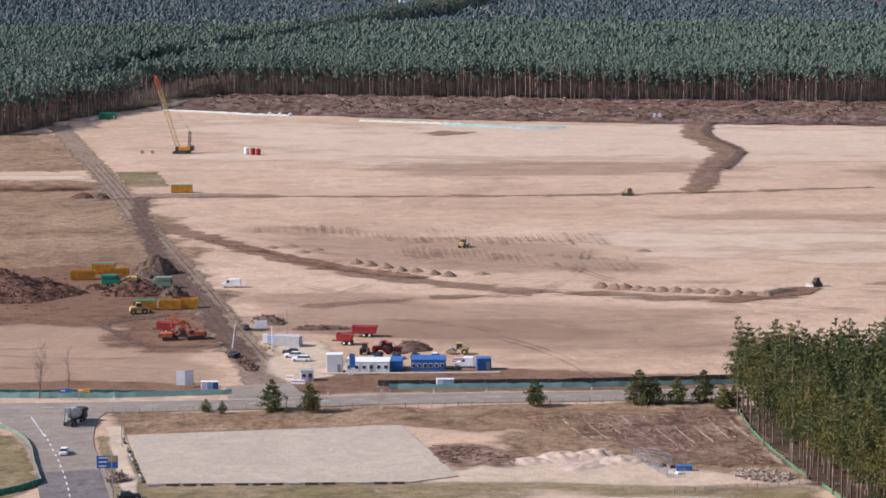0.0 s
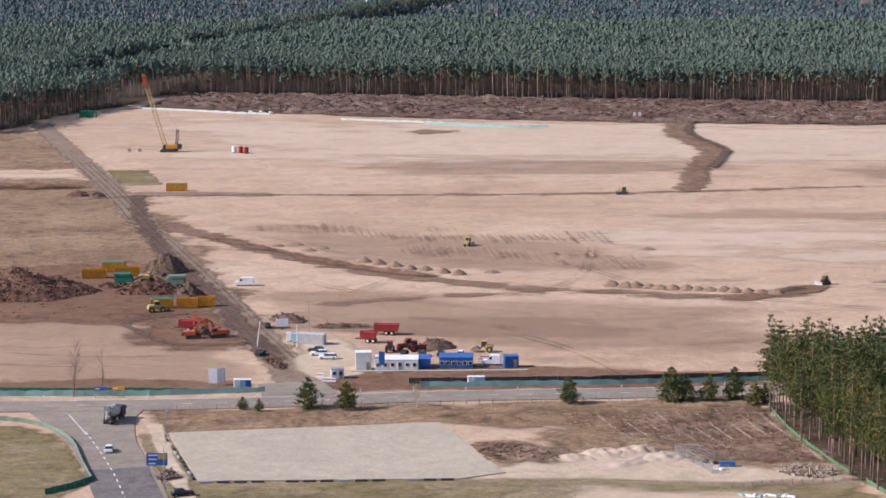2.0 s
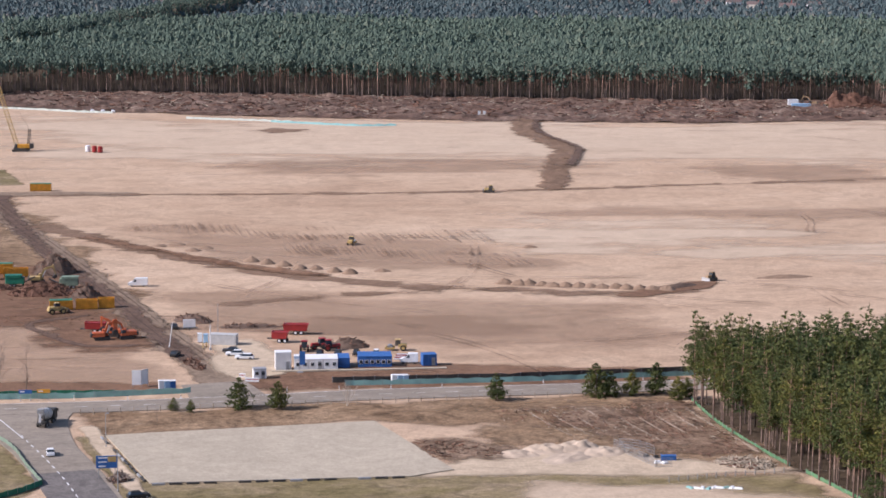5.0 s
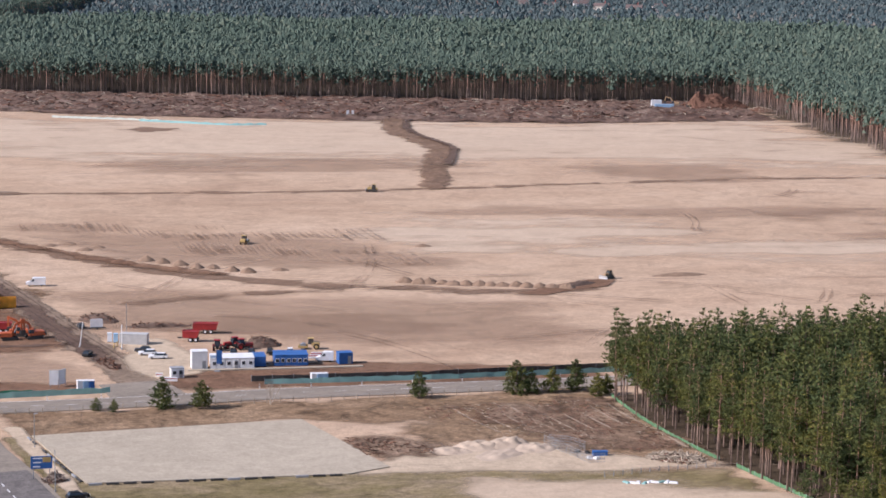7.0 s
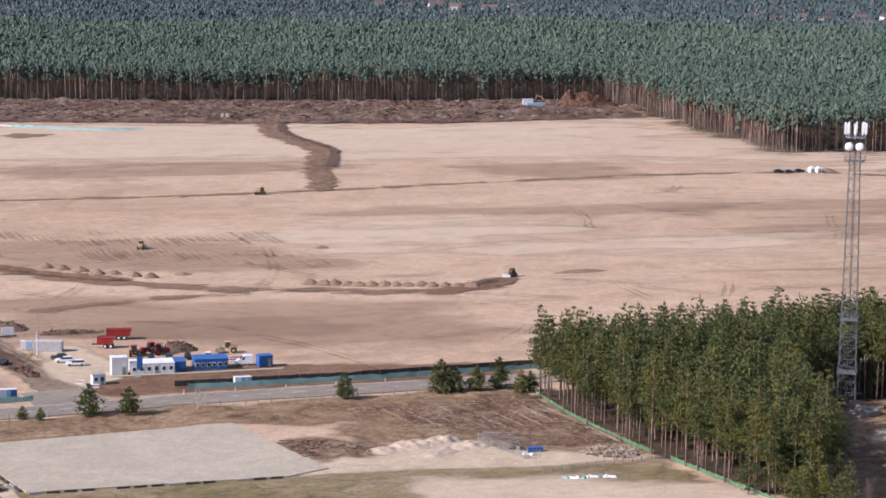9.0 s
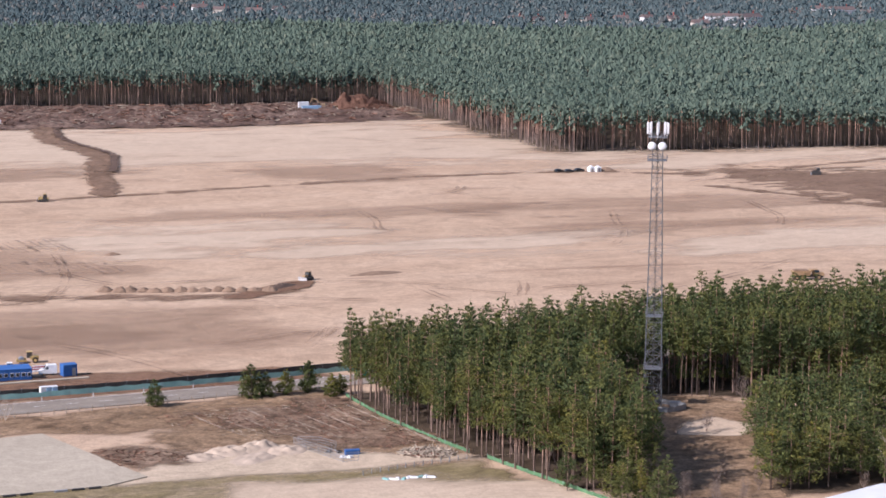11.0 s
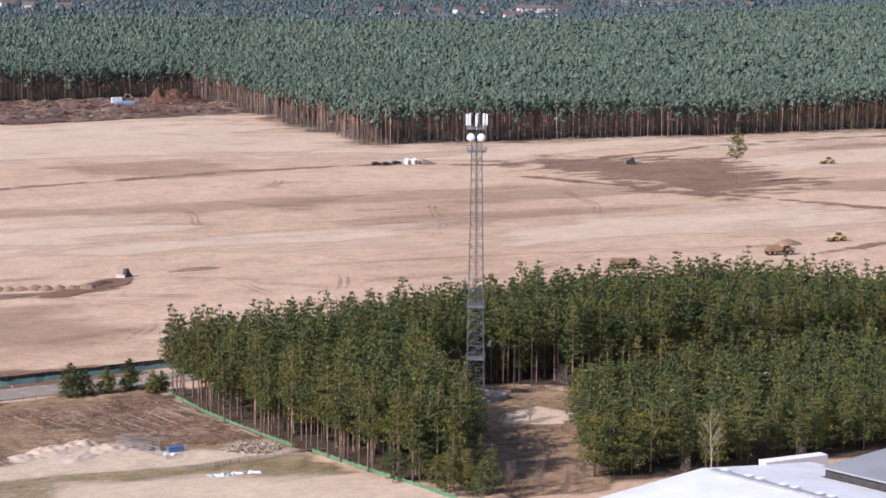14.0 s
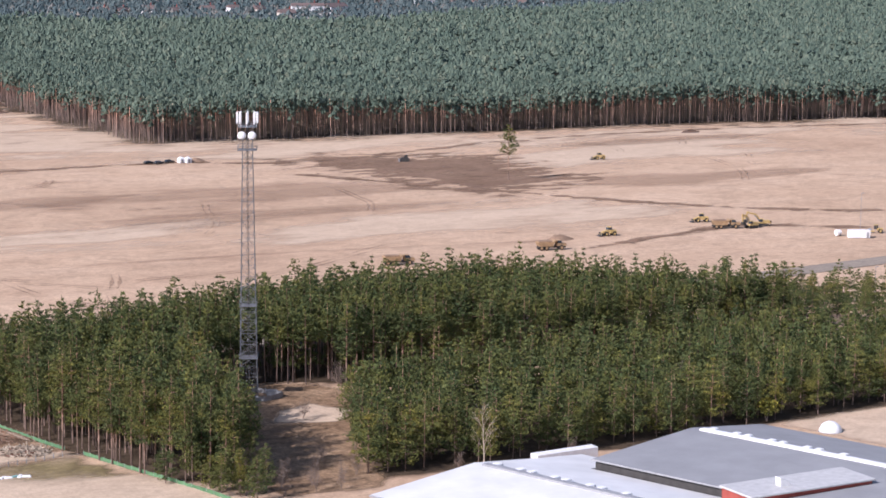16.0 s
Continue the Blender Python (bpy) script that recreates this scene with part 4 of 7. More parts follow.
far_forest("pine_forest", DEEP_WOOD, "wide dense pine forest with bare trunks at its edge", HAZED_PINE, 11, [(0.5, 26, 3.7, 12), (26, 110, 3.8, 5), (110, 420, 4.1, 3), (420, 1500, 4.7, 2)], keep=FAR_WOOD)
far_forest("pine_forest", LEFT_WOOD, "pine forest beside the dirt road", HAZED_PINE, 12, [(0.5, 26, 3.7, 10), (26, 300, 4.1, 3)])
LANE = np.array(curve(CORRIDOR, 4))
far_forest("pine_forest", [*map(tuple, LANE - (17, 0)), *map(tuple, (LANE - (36, 0))[::-1])], "shaded border of the pine forest along the lane", HAZED_PINE, 14, [(0.5, 26, 4.2, 13)], (20, 24), 0.0, None, 18.0)
far_forest("mixed_forest", [(-1000, 1850), (-330, 1800), (-110, 1880), (130, 1830), (420, 1840), (530, 1730), (600, 1690), (760, 1645), (893, 1735), (1150, 1840), (2000, 1890), (2000, 2900), (-1000, 2900)], "distant mixed wood with leafless grey-brown trees, tinted blue for haze", HAZED_MIXED_WOOD, 13, [(0.5, 900, 5.8, 2)], (8, 12.5), 0.15)

# ---- lattice mast ----
def mast(x, y, turn):
    ob = thing("telecom_mast", "tall grey steel lattice mast with antennas and two white dishes", "mast", x, y, 0, turn)
    high, w0, w1 = 64.5, 2.1, 1.1

    def half(z):
        return w0 + (w1 - w0) * z / high

    corners = [(-1, -1), (1, -1), (1, 1), (-1, 1)]
    for cx, cy in corners:
        leg = Bag().rod((cx * w0, cy * w0, 0), (cx * w1, cy * w1, high), 0.085, 0.06, 6)
        part("leg", leg, MAST, ob)
    z = 0.0
    while z < high - 1:
        step = 2.6
        a, b, brace = half(z), half(z + step), Bag()
        for i in range(4):
            (p, q), (r, s) = corners[i], corners[(i + 1) % 4]
            brace.rod((p * a, q * a, z), (r * b, s * b, z + step), 0.034, n=4)
            brace.rod((r * a, s * a, z), (p * b, q * b, z + step), 0.034, n=4)
            brace.rod((p * a, q * a, z), (r * a, s * a, z), 0.05, n=4)
        part("brace", brace, MAST, ob)
        z += step
    ladder = Bag()
    for sx in (-0.25, 0.25):
        ladder.rod((sx, 0, 0), (sx, 0, high), 0.03, n=4)
    for zz in np.arange(0.5, high, 0.8):
        ladder.rod((-0.25, 0, zz), (0.25, 0, zz), 0.02, n=4)
    ladder.box(-0.07, 0.07, 0.25, 0.35, 0, high)
    part("ladder", ladder, DARK, ob, "cable ladder")
    for zz in (9.5, 22.0, 58.8, 64.2):
        r = half(zz) + (1.0 if zz > 50 else 0.25)
        deck = Bag().box(-r, r, -r, r, zz, zz + 0.12, 0.03)
        for i in range(4):
            (p, q), (s, t) = corners[i], corners[(i + 1) % 4]
            for up in (0.55, 1.1):
                deck.rod((p * r, q * r, zz + up), (s * r, t * r, zz + up), 0.04, n=4)
            deck.rod((p * r, q * r, zz), (p * r, q * r, zz + 1.1), 0.04, n=4)
        part("platform", deck, MAST, ob)
    for i, ang in enumerate(np.arange(8) * math.pi / 4):
        c, s = math.cos(ang) * 2.35, math.sin(ang) * 2.35
        panel = Bag().box(c - 0.22, c + 0.22, s - 0.22, s + 0.22, 65.0, 67.6, 0.06).rod((c * 0.9, s * 0.9, 64.0), (c * 0.9, s * 0.9, 67.8), 0.05)
        part("antenna_panel", panel, WHITE, ob, "white antenna panel")
    spike = Bag().rod((0, 0, 64.2), (0, 0, 69), 0.08, 0.03)
    part("lightning_rod", spike, MAST, ob)
    for sx in (-1.2, 1.2):
        dish = Bag()
        ring = np.arange(20) * math.tau / 20
        prof = [(0.0, -1.9), (0.55, -1.95), (0.95, -2.1), (1.0, -2.25), (0.6, -2.42), (0.0, -2.5)]
        pts = [(sx + r * math.cos(a), yy, 62.3 + r * math.sin(a)) for r, yy in prof for a in ring]
        dish.add(pts, [(k * 20 + i, k * 20 + (i + 1) % 20, k * 20 + 20 + (i + 1) % 20, k * 20 + 20 + i) for k in range(5) for i in range(20)])
        dish.rod((sx, -1.9, 62.3), (sx * 0.9, -1.2, 62.3), 0.1)
        part("dish", dish, WHITE, ob, "round white dish antenna", True)
    return ob


mast(102.5, 463.5, -27)


# ---- halls ----
def hall(name, label, x, y, turn, depth, ridge, width, z_eave, z_ridge, z_far, wall_mat, roof_mat):
    """A hall whose ridge runs along local y: eave at x = 0, ridge, far eave."""
    ob = thing(name, label, "hall", x, y, 0, turn)
    over = 0.5
    wall = Bag().prism([(over, 0), (width - over, 0), (width - over, z_far - 0.5), (ridge, z_ridge - 0.5), (over, z_eave - 0.5)], -depth, -over)
    part("wall", wall, wall_mat, ob)
    roof = Bag().prism([(0, z_eave), (ridge, z_ridge), (width, z_far), (width, z_far - 0.35), (ridge, z_ridge - 0.35), (0, z_eave - 0.35)], -depth, 0)
    part("roof", roof, roof_mat, ob)
    part("gutter", Bag().box(-0.25, 0.0, -depth, 0, z_eave - 0.3, z_eave + 0.05, 0.05), GREY, ob, "grey eaves gutter")
    cap = Bag().box(ridge - 0.9, ridge + 0.9, -depth, -2.5, z_ridge - 0.1, z_ridge + 0.35, 0.2)
    part("ridge_cap", cap, WHITE if roof_mat is ROOF_GREY else GREY, ob)
    for k in range(8):
        yy = -4.5 - 4.2 * k - (1.5 if k % 2 else 0)
        part("skylight", Bag().box(ridge + 0.5, ridge + 2.4, yy - 0.75, yy + 0.75, z_ridge - 0.25, z_ridge + 0.4, 0.15), WHITE, ob)
    return ob


white = hall("white_hall", "low hall with a shallow white sheet roof", 72.3, 342.9, 18.7, 60, 29, 49.3, 9.0, 9.7, 6.9, PLASTER, ROOF_WHITE)
part("roof", Bag().prism([(49.3, 6.9), (62, 5.3), (62, 5.0), (49.3, 6.5)], -12.3, 0), ROOF_WHITE, white)
part("wall", Bag().prism([(49.3, 0), (61.5, 0), (61.5, 5.0), (49.3, 6.5)], -12.0, -0.5), PLASTER, white)
# dark wall colour stands in for the shaded gap under the grey eave
hall("grey_hall", "low hall with grey felt roof and white skylights", 122.9, 346.5, 18.7, 60, 33, 59, 9.0, 9.5, 5.8, DARK, ROOF_GREY)


# ---- vehicles and machines: local +x is ahead ----
def wheel(parent, x, y, r, w, rim=GREY):
    ob = part("wheel", Bag().rod((x, y - w / 2, r), (x, y + w / 2, r), r, n=14), BLACK, parent)
    part("rim", Bag().rod((x, y - w / 2 - 0.02, r), (x, y + w / 2 + 0.02, r), r * 0.55, n=10), rim, ob)
    return ob


def car(x, y, turn, paint, label, long=4.3, group=""):
    ob = thing("car", label, "car", x, y, 0.2, turn, group)
    h = long / 2
    part("body", Bag().box(-h, h, -0.88, 0.88, 0.28, 0.92, 0.14, (0.05, 0.12, 0.04, 0.04)), paint, ob)
    cabin = part("cabin", Bag().box(-h + 0.25, h * 0.42, -0.8, 0.8, 0.9, 1.42, 0.08, (0.35, 0.6, 0.14, 0.14)), GLASS, ob, "dark car windows")
    part("car_roof", Bag().box(-h + 0.65, h * 0.42 - 0.7, -0.64, 0.64, 1.41, 1.48, 0.03), paint, cabin)
    for sx in (-h * 0.62, h * 0.64):
        for sy in (-0.8, 0.8):
            wheel(ob, sx, sy, 0.31, 0.2)
    for sy in (-0.6, 0.6):
        part("headlight", Bag().box(h - 0.12, h + 0.02, sy - 0.16, sy + 0.16, 0.6, 0.74, 0.02), WHITE, ob)
    return ob


def van(x, y, turn, paint, label, long=5.9):
    ob = thing("van", label, "van", x, y, 0.1, turn)
    h = long / 2
    part("body", Bag().prism([(-h, 0.4), (h - 0.1, 0.4), (h, 0.9), (h - 0.25, 1.2), (h - 1.35, 1.45), (h - 2.0, 2.4), (h - 2.3, 2.55), (-h + 0.1, 2.55), (-h, 2.45)], -0.98, 0.98), paint, ob)
    part("windscreen", Bag().prism([(h - 1.33, 1.5), (h - 1.27, 1.5), (h - 1.85, 2.3), (h - 1.93, 2.3)], -0.82, 0.82), GLASS, ob)
    for sy in (-0.99, 0.99):
        part("side_window", Bag().prism([(h - 1.6, 1.5), (h - 2.5, 1.5), (h - 2.5, 2.2), (h - 2.1, 2.2)], sy - 0.012, sy + 0.012), GLASS, ob)
    for sx in (-h * 0.6, h * 0.62):
        for sy in (-0.85, 0.85):
            wheel(ob, sx, sy, 0.36, 0.24)
    return ob


def container(name, x, y, turn, size, mat, label, category, ribs=10, windows=0, door=False, roof=None, z=0.0, group=""):
    """A steel cabin or box: ribbed walls, roof rim, windows and a door on the side towards local -y."""
    lx, ly, lz = size
    ob = thing(name, label, category, x, y, z, turn, group)
    part("body", Bag().box(-lx / 2, lx / 2, -ly / 2, ly / 2, 0.15, lz - 0.08, 0.04), mat, ob)
    part("roof", Bag().box(-lx / 2 - 0.06, lx / 2 + 0.06, -ly / 2 - 0.06, ly / 2 + 0.06, lz - 0.08, lz + 0.06, 0.03), roof or mat, ob)
    part("skid", Bag().box(-lx / 2, lx / 2, -ly / 2 + 0.1, -ly / 2 + 0.3, 0, 0.16).box(-lx / 2, lx / 2, ly / 2 - 0.3, ly / 2 - 0.1, 0, 0.16), DARK, ob)
    if ribs:
        b = Bag()
        for k in range(ribs):
            px = -lx / 2 + (k + 0.5) * lx / ribs
            for sy in (-1, 1):
                b.box(px - 0.06, px + 0.06, sy * ly / 2 - 0.05, sy * ly / 2 + 0.05, 0.2, lz - 0.1)
        tagged(part("ribs", b, mat, ob), kind="stuff")
    for k in range(windows):
        px = -lx / 2 + (k + 0.5) * lx / windows
        w = part("window", Bag().box(px - 0.5, px + 0.5, -ly / 2 - 0.05, -ly / 2 + 0.02, 1.0, 2.0, 0.01), WHITE, ob, "white window frame")
        part("pane", Bag().box(px - 0.42, px + 0.42, -ly / 2 - 0.07, -ly / 2 - 0.04, 1.08, 1.92), GLASS, w)
    if door:
        d = part("door", Bag().box(lx / 2 - 1.3, lx / 2 - 0.4, -ly / 2 - 0.06, -ly / 2 + 0.02, 0.2, 2.2, 0.01), GREY, ob)
        part("handle", Bag().box(lx / 2 - 1.2, lx / 2 - 1.1, -ly / 2 - 0.12, -ly / 2 - 0.05, 1.1, 1.2), DARK, d)
    return ob


def skip(x, y, turn, size, label, cover=None):
    """A tall open roll-off container with upright ribs."""
    lx, ly, lz = size
    ob = thing("roll_off_container", label, "container", x, y, 0, turn, "yellow roll-off containers")
    b = Bag()
    for p in ((-lx / 2, lx / 2, -ly / 2, -ly / 2 + 0.1), (-lx / 2, lx / 2, ly / 2 - 0.1, ly / 2), (-lx / 2, -lx / 2 + 0.1, -ly / 2, ly / 2), (lx / 2 - 0.1, lx / 2, -ly / 2, ly / 2)):
        b.box(*p, 0.25, lz)
    b.box(-lx / 2, lx / 2, -ly / 2, ly / 2, 0.2, 0.35)
    part("body", b, YELLOW, ob)
    for k in range(9):
        px = -lx / 2 + 0.1 + k * (lx - 0.2) / 8
        part("rib", Bag().box(px - 0.07, px + 0.07, -ly / 2 - 0.12, -ly / 2, 0.25, lz - 0.05).box(px - 0.07, px + 0.07, ly / 2, ly / 2 + 0.12, 0.25, lz - 0.05), YELLOW, ob)
    part("rim", Bag().box(-lx / 2 - 0.08, lx / 2 + 0.08, -ly / 2 - 0.1, -ly / 2 + 0.05, lz - 0.12, lz + 0.06).box(-lx / 2 - 0.08, lx / 2 + 0.08, ly / 2 - 0.05, ly / 2 + 0.1, lz - 0.12, lz + 0.06), YELLOW, ob)
    if cover:
        part("tarpaulin", Bag().box(-lx / 2 + 0.05, lx / 2 - 0.05, -ly / 2 + 0.05, ly / 2 - 0.05, lz - 0.1, lz + 0.25, 0.2), cover, ob, "green cover sheet")
    for sx in (-lx * 0.3, lx * 0.3):
        for sy in (-ly / 2 + 0.25, ly / 2 - 0.25):
            part("roller", Bag().rod((sx, sy - 0.12, 0.18), (sx, sy + 0.12, 0.18), 0.18, n=10), DARK, ob)
    return ob


def track_pair(ob, long, gauge, high, wide=0.6):
    for sy in (-gauge / 2, gauge / 2):
        h = high / 2
        out = [(-long / 2 + h, 0), (long / 2 - h, 0), (long / 2, h * 0.7), (long / 2, h * 1.3), (long / 2 - h, high), (-long / 2 + h, high), (-long / 2, h * 1.3), (-long / 2, h * 0.7)]
        t = part("crawler_track", Bag().prism(out, sy - wide / 2, sy + wide / 2), DARK, ob)
        b = Bag()
        for k in range(10):
            px = -long / 2 + (k + 0.5) * long / 10
            b.box(px - 0.06, px + 0.06, sy - wide / 2 - 0.03, sy + wide / 2 + 0.03, high - 0.02, high + 0.06)
        part("track_plates", b, BLACK, t)


def beam(b, pts, w, d0, d1=None):
    """A boom of boxes in the x-z plane."""
    d1 = d1 or d0
    n = len(pts) - 1
    for k, (p, q) in enumerate(zip(pts, pts[1:])):
        p, q = np.array(p), np.array(q)
        u = (q - p) / np.linalg.norm(q - p)
        m = np.array([-u[1], u[0]])
        e0, e1 = d0 + (d1 - d0) * k / n, d0 + (d1 - d0) * (k + 1) / n
        b.prism([tuple(p - m * e0 / 2), tuple(q - m * e1 / 2), tuple(q + m * e1 / 2), tuple(p + m * e0 / 2)], -w / 2, w / 2)
    return b


def excavator(x, y, turn, paint, label, reach=1.0, curl=0):
    ob = thing("excavator", label, "excavator", x, y, 0.0, turn, "excavators")
    track_pair(ob, 4.3, 2.4, 0.95)
    part("turntable", Bag().rod((0, 0, 0.7), (0, 0, 1.1), 0.8, n=14), DARK, ob)
    part("engine_housing", Bag().box(-2.9, 0.6, -1.3, 1.3, 1.1, 2.2, 0.15, (0.2, 0, 0.1, 0.1)), paint, ob)
    part("counterweight", Bag().box(-3.2, -2.3, -1.25, 1.25, 1.0, 2.1, 0.25), DARK, ob)
    cab = part("cab", Bag().box(0.1, 1.7, 0.2, 1.25, 1.1, 2.9, 0.12, (0, 0.35, 0.05, 0.05)), paint, ob)
    part("cab_window", Bag().box(0.3, 1.62, 0.17, 1.28, 1.75, 2.7, 0.05, (0, 0.22, 0.02, 0.02)), GLASS, cab)
    part("boom", beam(Bag(), [(0.5, 1.6), (2.2 * reach, 4.4), (4.8 * reach, 5.2)], 0.5, 0.75, 0.5), paint, ob)
    part("stick", beam(Bag(), [(4.6 * reach, 5.5), (5.6 * reach - curl, 2.6)], 0.4, 0.6, 0.35), paint, ob)
    part("cylinder", Bag().rod((1.2, 0.35, 2.0), (2.4 * reach, 0.35, 4.0), 0.12).rod((1.2, -0.35, 2.0), (2.4 * reach, -0.35, 4.0), 0.12), STEEL, ob)
    bx = 5.6 * reach - curl
    part("bucket", Bag().prism([(bx - 0.3, 2.7), (bx + 0.3, 2.5), (bx + 0.35, 1.7), (bx - 0.4, 1.3), (bx - 1.2, 1.7), (bx - 0.9, 2.0)], -0.65, 0.65), DARK, ob)
    return ob


def dozer(x, y, turn, paint, label, blade=STEEL, size=1.0):
    ob = thing("bulldozer", label, "bulldozer", x, y, 0.0, turn, "bulldozers")
    ob.scale = (size,) * 3
    track_pair(ob, 3.9, 2.2, 1.1)
    part("engine_housing", Bag().box(0.2, 2.1, -0.65, 0.65, 0.9, 2.0, 0.12, (0, 0.1, 0.05, 0.05)), paint, ob)
    cab = part("cab", Bag().box(-1.3, 0.3, -0.85, 0.85, 1.0, 3.0, 0.12, (0.1, 0.15, 0.1, 0.1)), DARK, ob)
    part("cab_window", Bag().box(-1.33, 0.33, -0.8, 0.8, 1.9, 2.75, 0.05, (0.08, 0.12, 0.04, 0.04)), GLASS, cab)
    part("cab_roof", Bag().box(-1.35, 0.3, -0.95, 0.95, 3.0, 3.12, 0.04), paint, cab)
    part("rear_housing", Bag().box(-2.0, -1.2, -0.8, 0.8, 0.9, 1.7, 0.1), paint, ob)
    part("blade", Bag().prism([(2.55, 0.0), (2.7, 0.0), (2.55, 0.6), (2.75, 1.35), (2.6, 1.35), (2.4, 0.6)], -1.9, 1.9), blade, ob, "bright worn steel blade")
    for sy in (-1.25, 1.25):
        part("push_arm", Bag().box(-0.2, 2.5, sy - 0.12, sy + 0.12, 0.45, 0.75), paint, ob)
    part("exhaust", Bag().rod((1.2, 0.3, 2.0), (1.2, 0.3, 2.8), 0.08), DARK, ob)
    return ob


def loader(x, y, turn, paint, label):
    ob = thing("wheel_loader", label, "loader", x, y, 0.0, turn, "wheel loaders")
    part("rear_body", Bag().box(-3.2, -0.3, -1.0, 1.0, 1.0, 2.2, 0.15, (0.3, 0, 0.1, 0.1)), paint, ob)
    part("front_body", Bag().box(-0.2, 1.6, -0.7, 0.7, 0.8, 1.8, 0.12), paint, ob)
    cab = part("cab", Bag().box(-1.2, 0.4, -0.75, 0.75, 1.8, 3.3, 0.1, (0.1, 0.2, 0.08, 0.08)), paint, ob)
    part("cab_window", Bag().box(-1.23, 0.45, -0.78, 0.78, 2.2, 3.1, 0.04, (0.06, 0.16, 0.05, 0.05)), GLASS, cab)
    part("lift_arm", beam(Bag(), [(0.3, 2.0), (2.0, 1.5), (2.9, 0.6)], 1.2, 0.4), paint, ob)
    part("bucket", Bag().prism([(2.7, 0.1), (4.0, 0.1), (3.9, 0.25), (3.0, 0.4), (2.9, 1.3), (2.7, 1.2)], -1.45, 1.45), DARK, ob)
    for sx in (-2.1, 1.1):
        for sy in (-1.0, 1.0):
            wheel(ob, sx, sy, 0.8, 0.6, STRAW)
    return ob


def dumper(x, y, turn, label):
    ob = thing("dump_truck", label, "dump truck", x, y, 0.0, turn, "articulated dump trucks")
    part("chassis", Bag().box(-4.8, 0.8, -0.5, 0.5, 0.8, 1.3).box(0.8, 5.0, -0.9, 0.9, 0.8, 1.5, 0.1), DARK, ob)
    part("tipper_body", Bag().prism([(-5.3, 2.6), (-4.6, 1.4), (0.3, 1.4), (0.6, 2.4), (1.4, 3.4), (0.7, 3.4), (0.2, 2.9), (-5.2, 3.0)], -1.5, 1.5), DUSTY, ob)
    part("load", Bag().box(-4.9, 0.0, -1.3, 1.3, 2.7, 3.35, 0.3), SOIL, ob, "heaped brown soil")
    part("bonnet", Bag().box(3.2, 5.3, -1.0, 1.0, 1.3, 2.4, 0.2, (0, 0.2, 0.1, 0.1)), DUSTY, ob)
    cab = part("cab", Bag().box(1.6, 3.4, -1.1, 1.1, 1.4, 3.4, 0.12, (0, 0.3, 0.1, 0.1)), DUSTY, ob)
    part("cab_window", Bag().box(1.8, 3.45, -1.13, 1.13, 2.4, 3.2, 0.05, (0, 0.22, 0.08, 0.08)), GLASS, cab)
    for sx in (-3.9, -2.1, 3.3):
        for sy in (-1.15, 1.15):
            wheel(ob, sx, sy, 0.85, 0.65, DUSTY)
    return ob


def roller(x, y, turn, label):
    ob = thing("road_roller", label, "roller", x, y, 0.0, turn)
    part("engine_housing", Bag().box(-2.6, -0.4, -0.85, 0.85, 0.9, 1.9, 0.15), STRAW, ob)
    cab = part("cab", Bag().box(-0.9, 0.5, -0.8, 0.8, 1.4, 2.9, 0.1, (0, 0.15, 0.08, 0.08)), DARK, ob)
    part("cab_roof", Bag().box(-1.0, 0.55, -0.85, 0.85, 2.88, 3.02, 0.04), STRAW, cab)
    part("drum_frame", Bag().box(0.5, 3.0, -1.25, -1.1, 0.5, 1.0).box(0.5, 3.0, 1.1, 1.25, 0.5, 1.0).box(2.9, 3.1, -1.25, 1.25, 0.5, 1.0), STRAW, ob)
    part("drum", Bag().rod((1.8, -1.08, 0.78), (1.8, 1.08, 0.78), 0.78, n=20), STEEL, ob)
    for sy in (-0.85, 0.85):
        wheel(ob, -1.7, sy, 0.78, 0.5, STRAW)
    return ob


def tipping_trailer(x, y, turn, label, long=6.5):
    ob = thing("tipping_trailer", label, "trailer", x, y, 0.0, turn, "red tipping trailers")
    h = long / 2
    part("chassis", Bag().box(-h + 0.4, h + 1.4, -0.4, 0.4, 0.9, 1.15), DARK, ob)
    part("tub", Bag().prism([(-h, 2.9), (-h + 0.5, 1.15), (h - 0.2, 1.15), (h, 1.5), (h, 3.1), (h - 0.15, 3.1), (h - 0.2, 2.8), (-h + 0.2, 2.8)], -1.2, 1.2), RED, ob)
    part("tub_rim", Bag().box(-h - 0.1, h, -1.28, -1.1, 2.75, 2.95).box(-h - 0.1, h, 1.1, 1.28, 2.75, 2.95), RED, ob)
    for k in range(6):
        px = -h + 0.7 + k * (long - 1.2) / 5
        part("rib", Bag().box(px - 0.05, px + 0.05, -1.27, -1.19, 1.3, 2.8), RED, ob)
    for sx in (-1.4, 0.1):
        for sy in (-0.95, 0.95):
            wheel(ob, sx, sy, 0.62, 0.5, WHITE)
    return ob


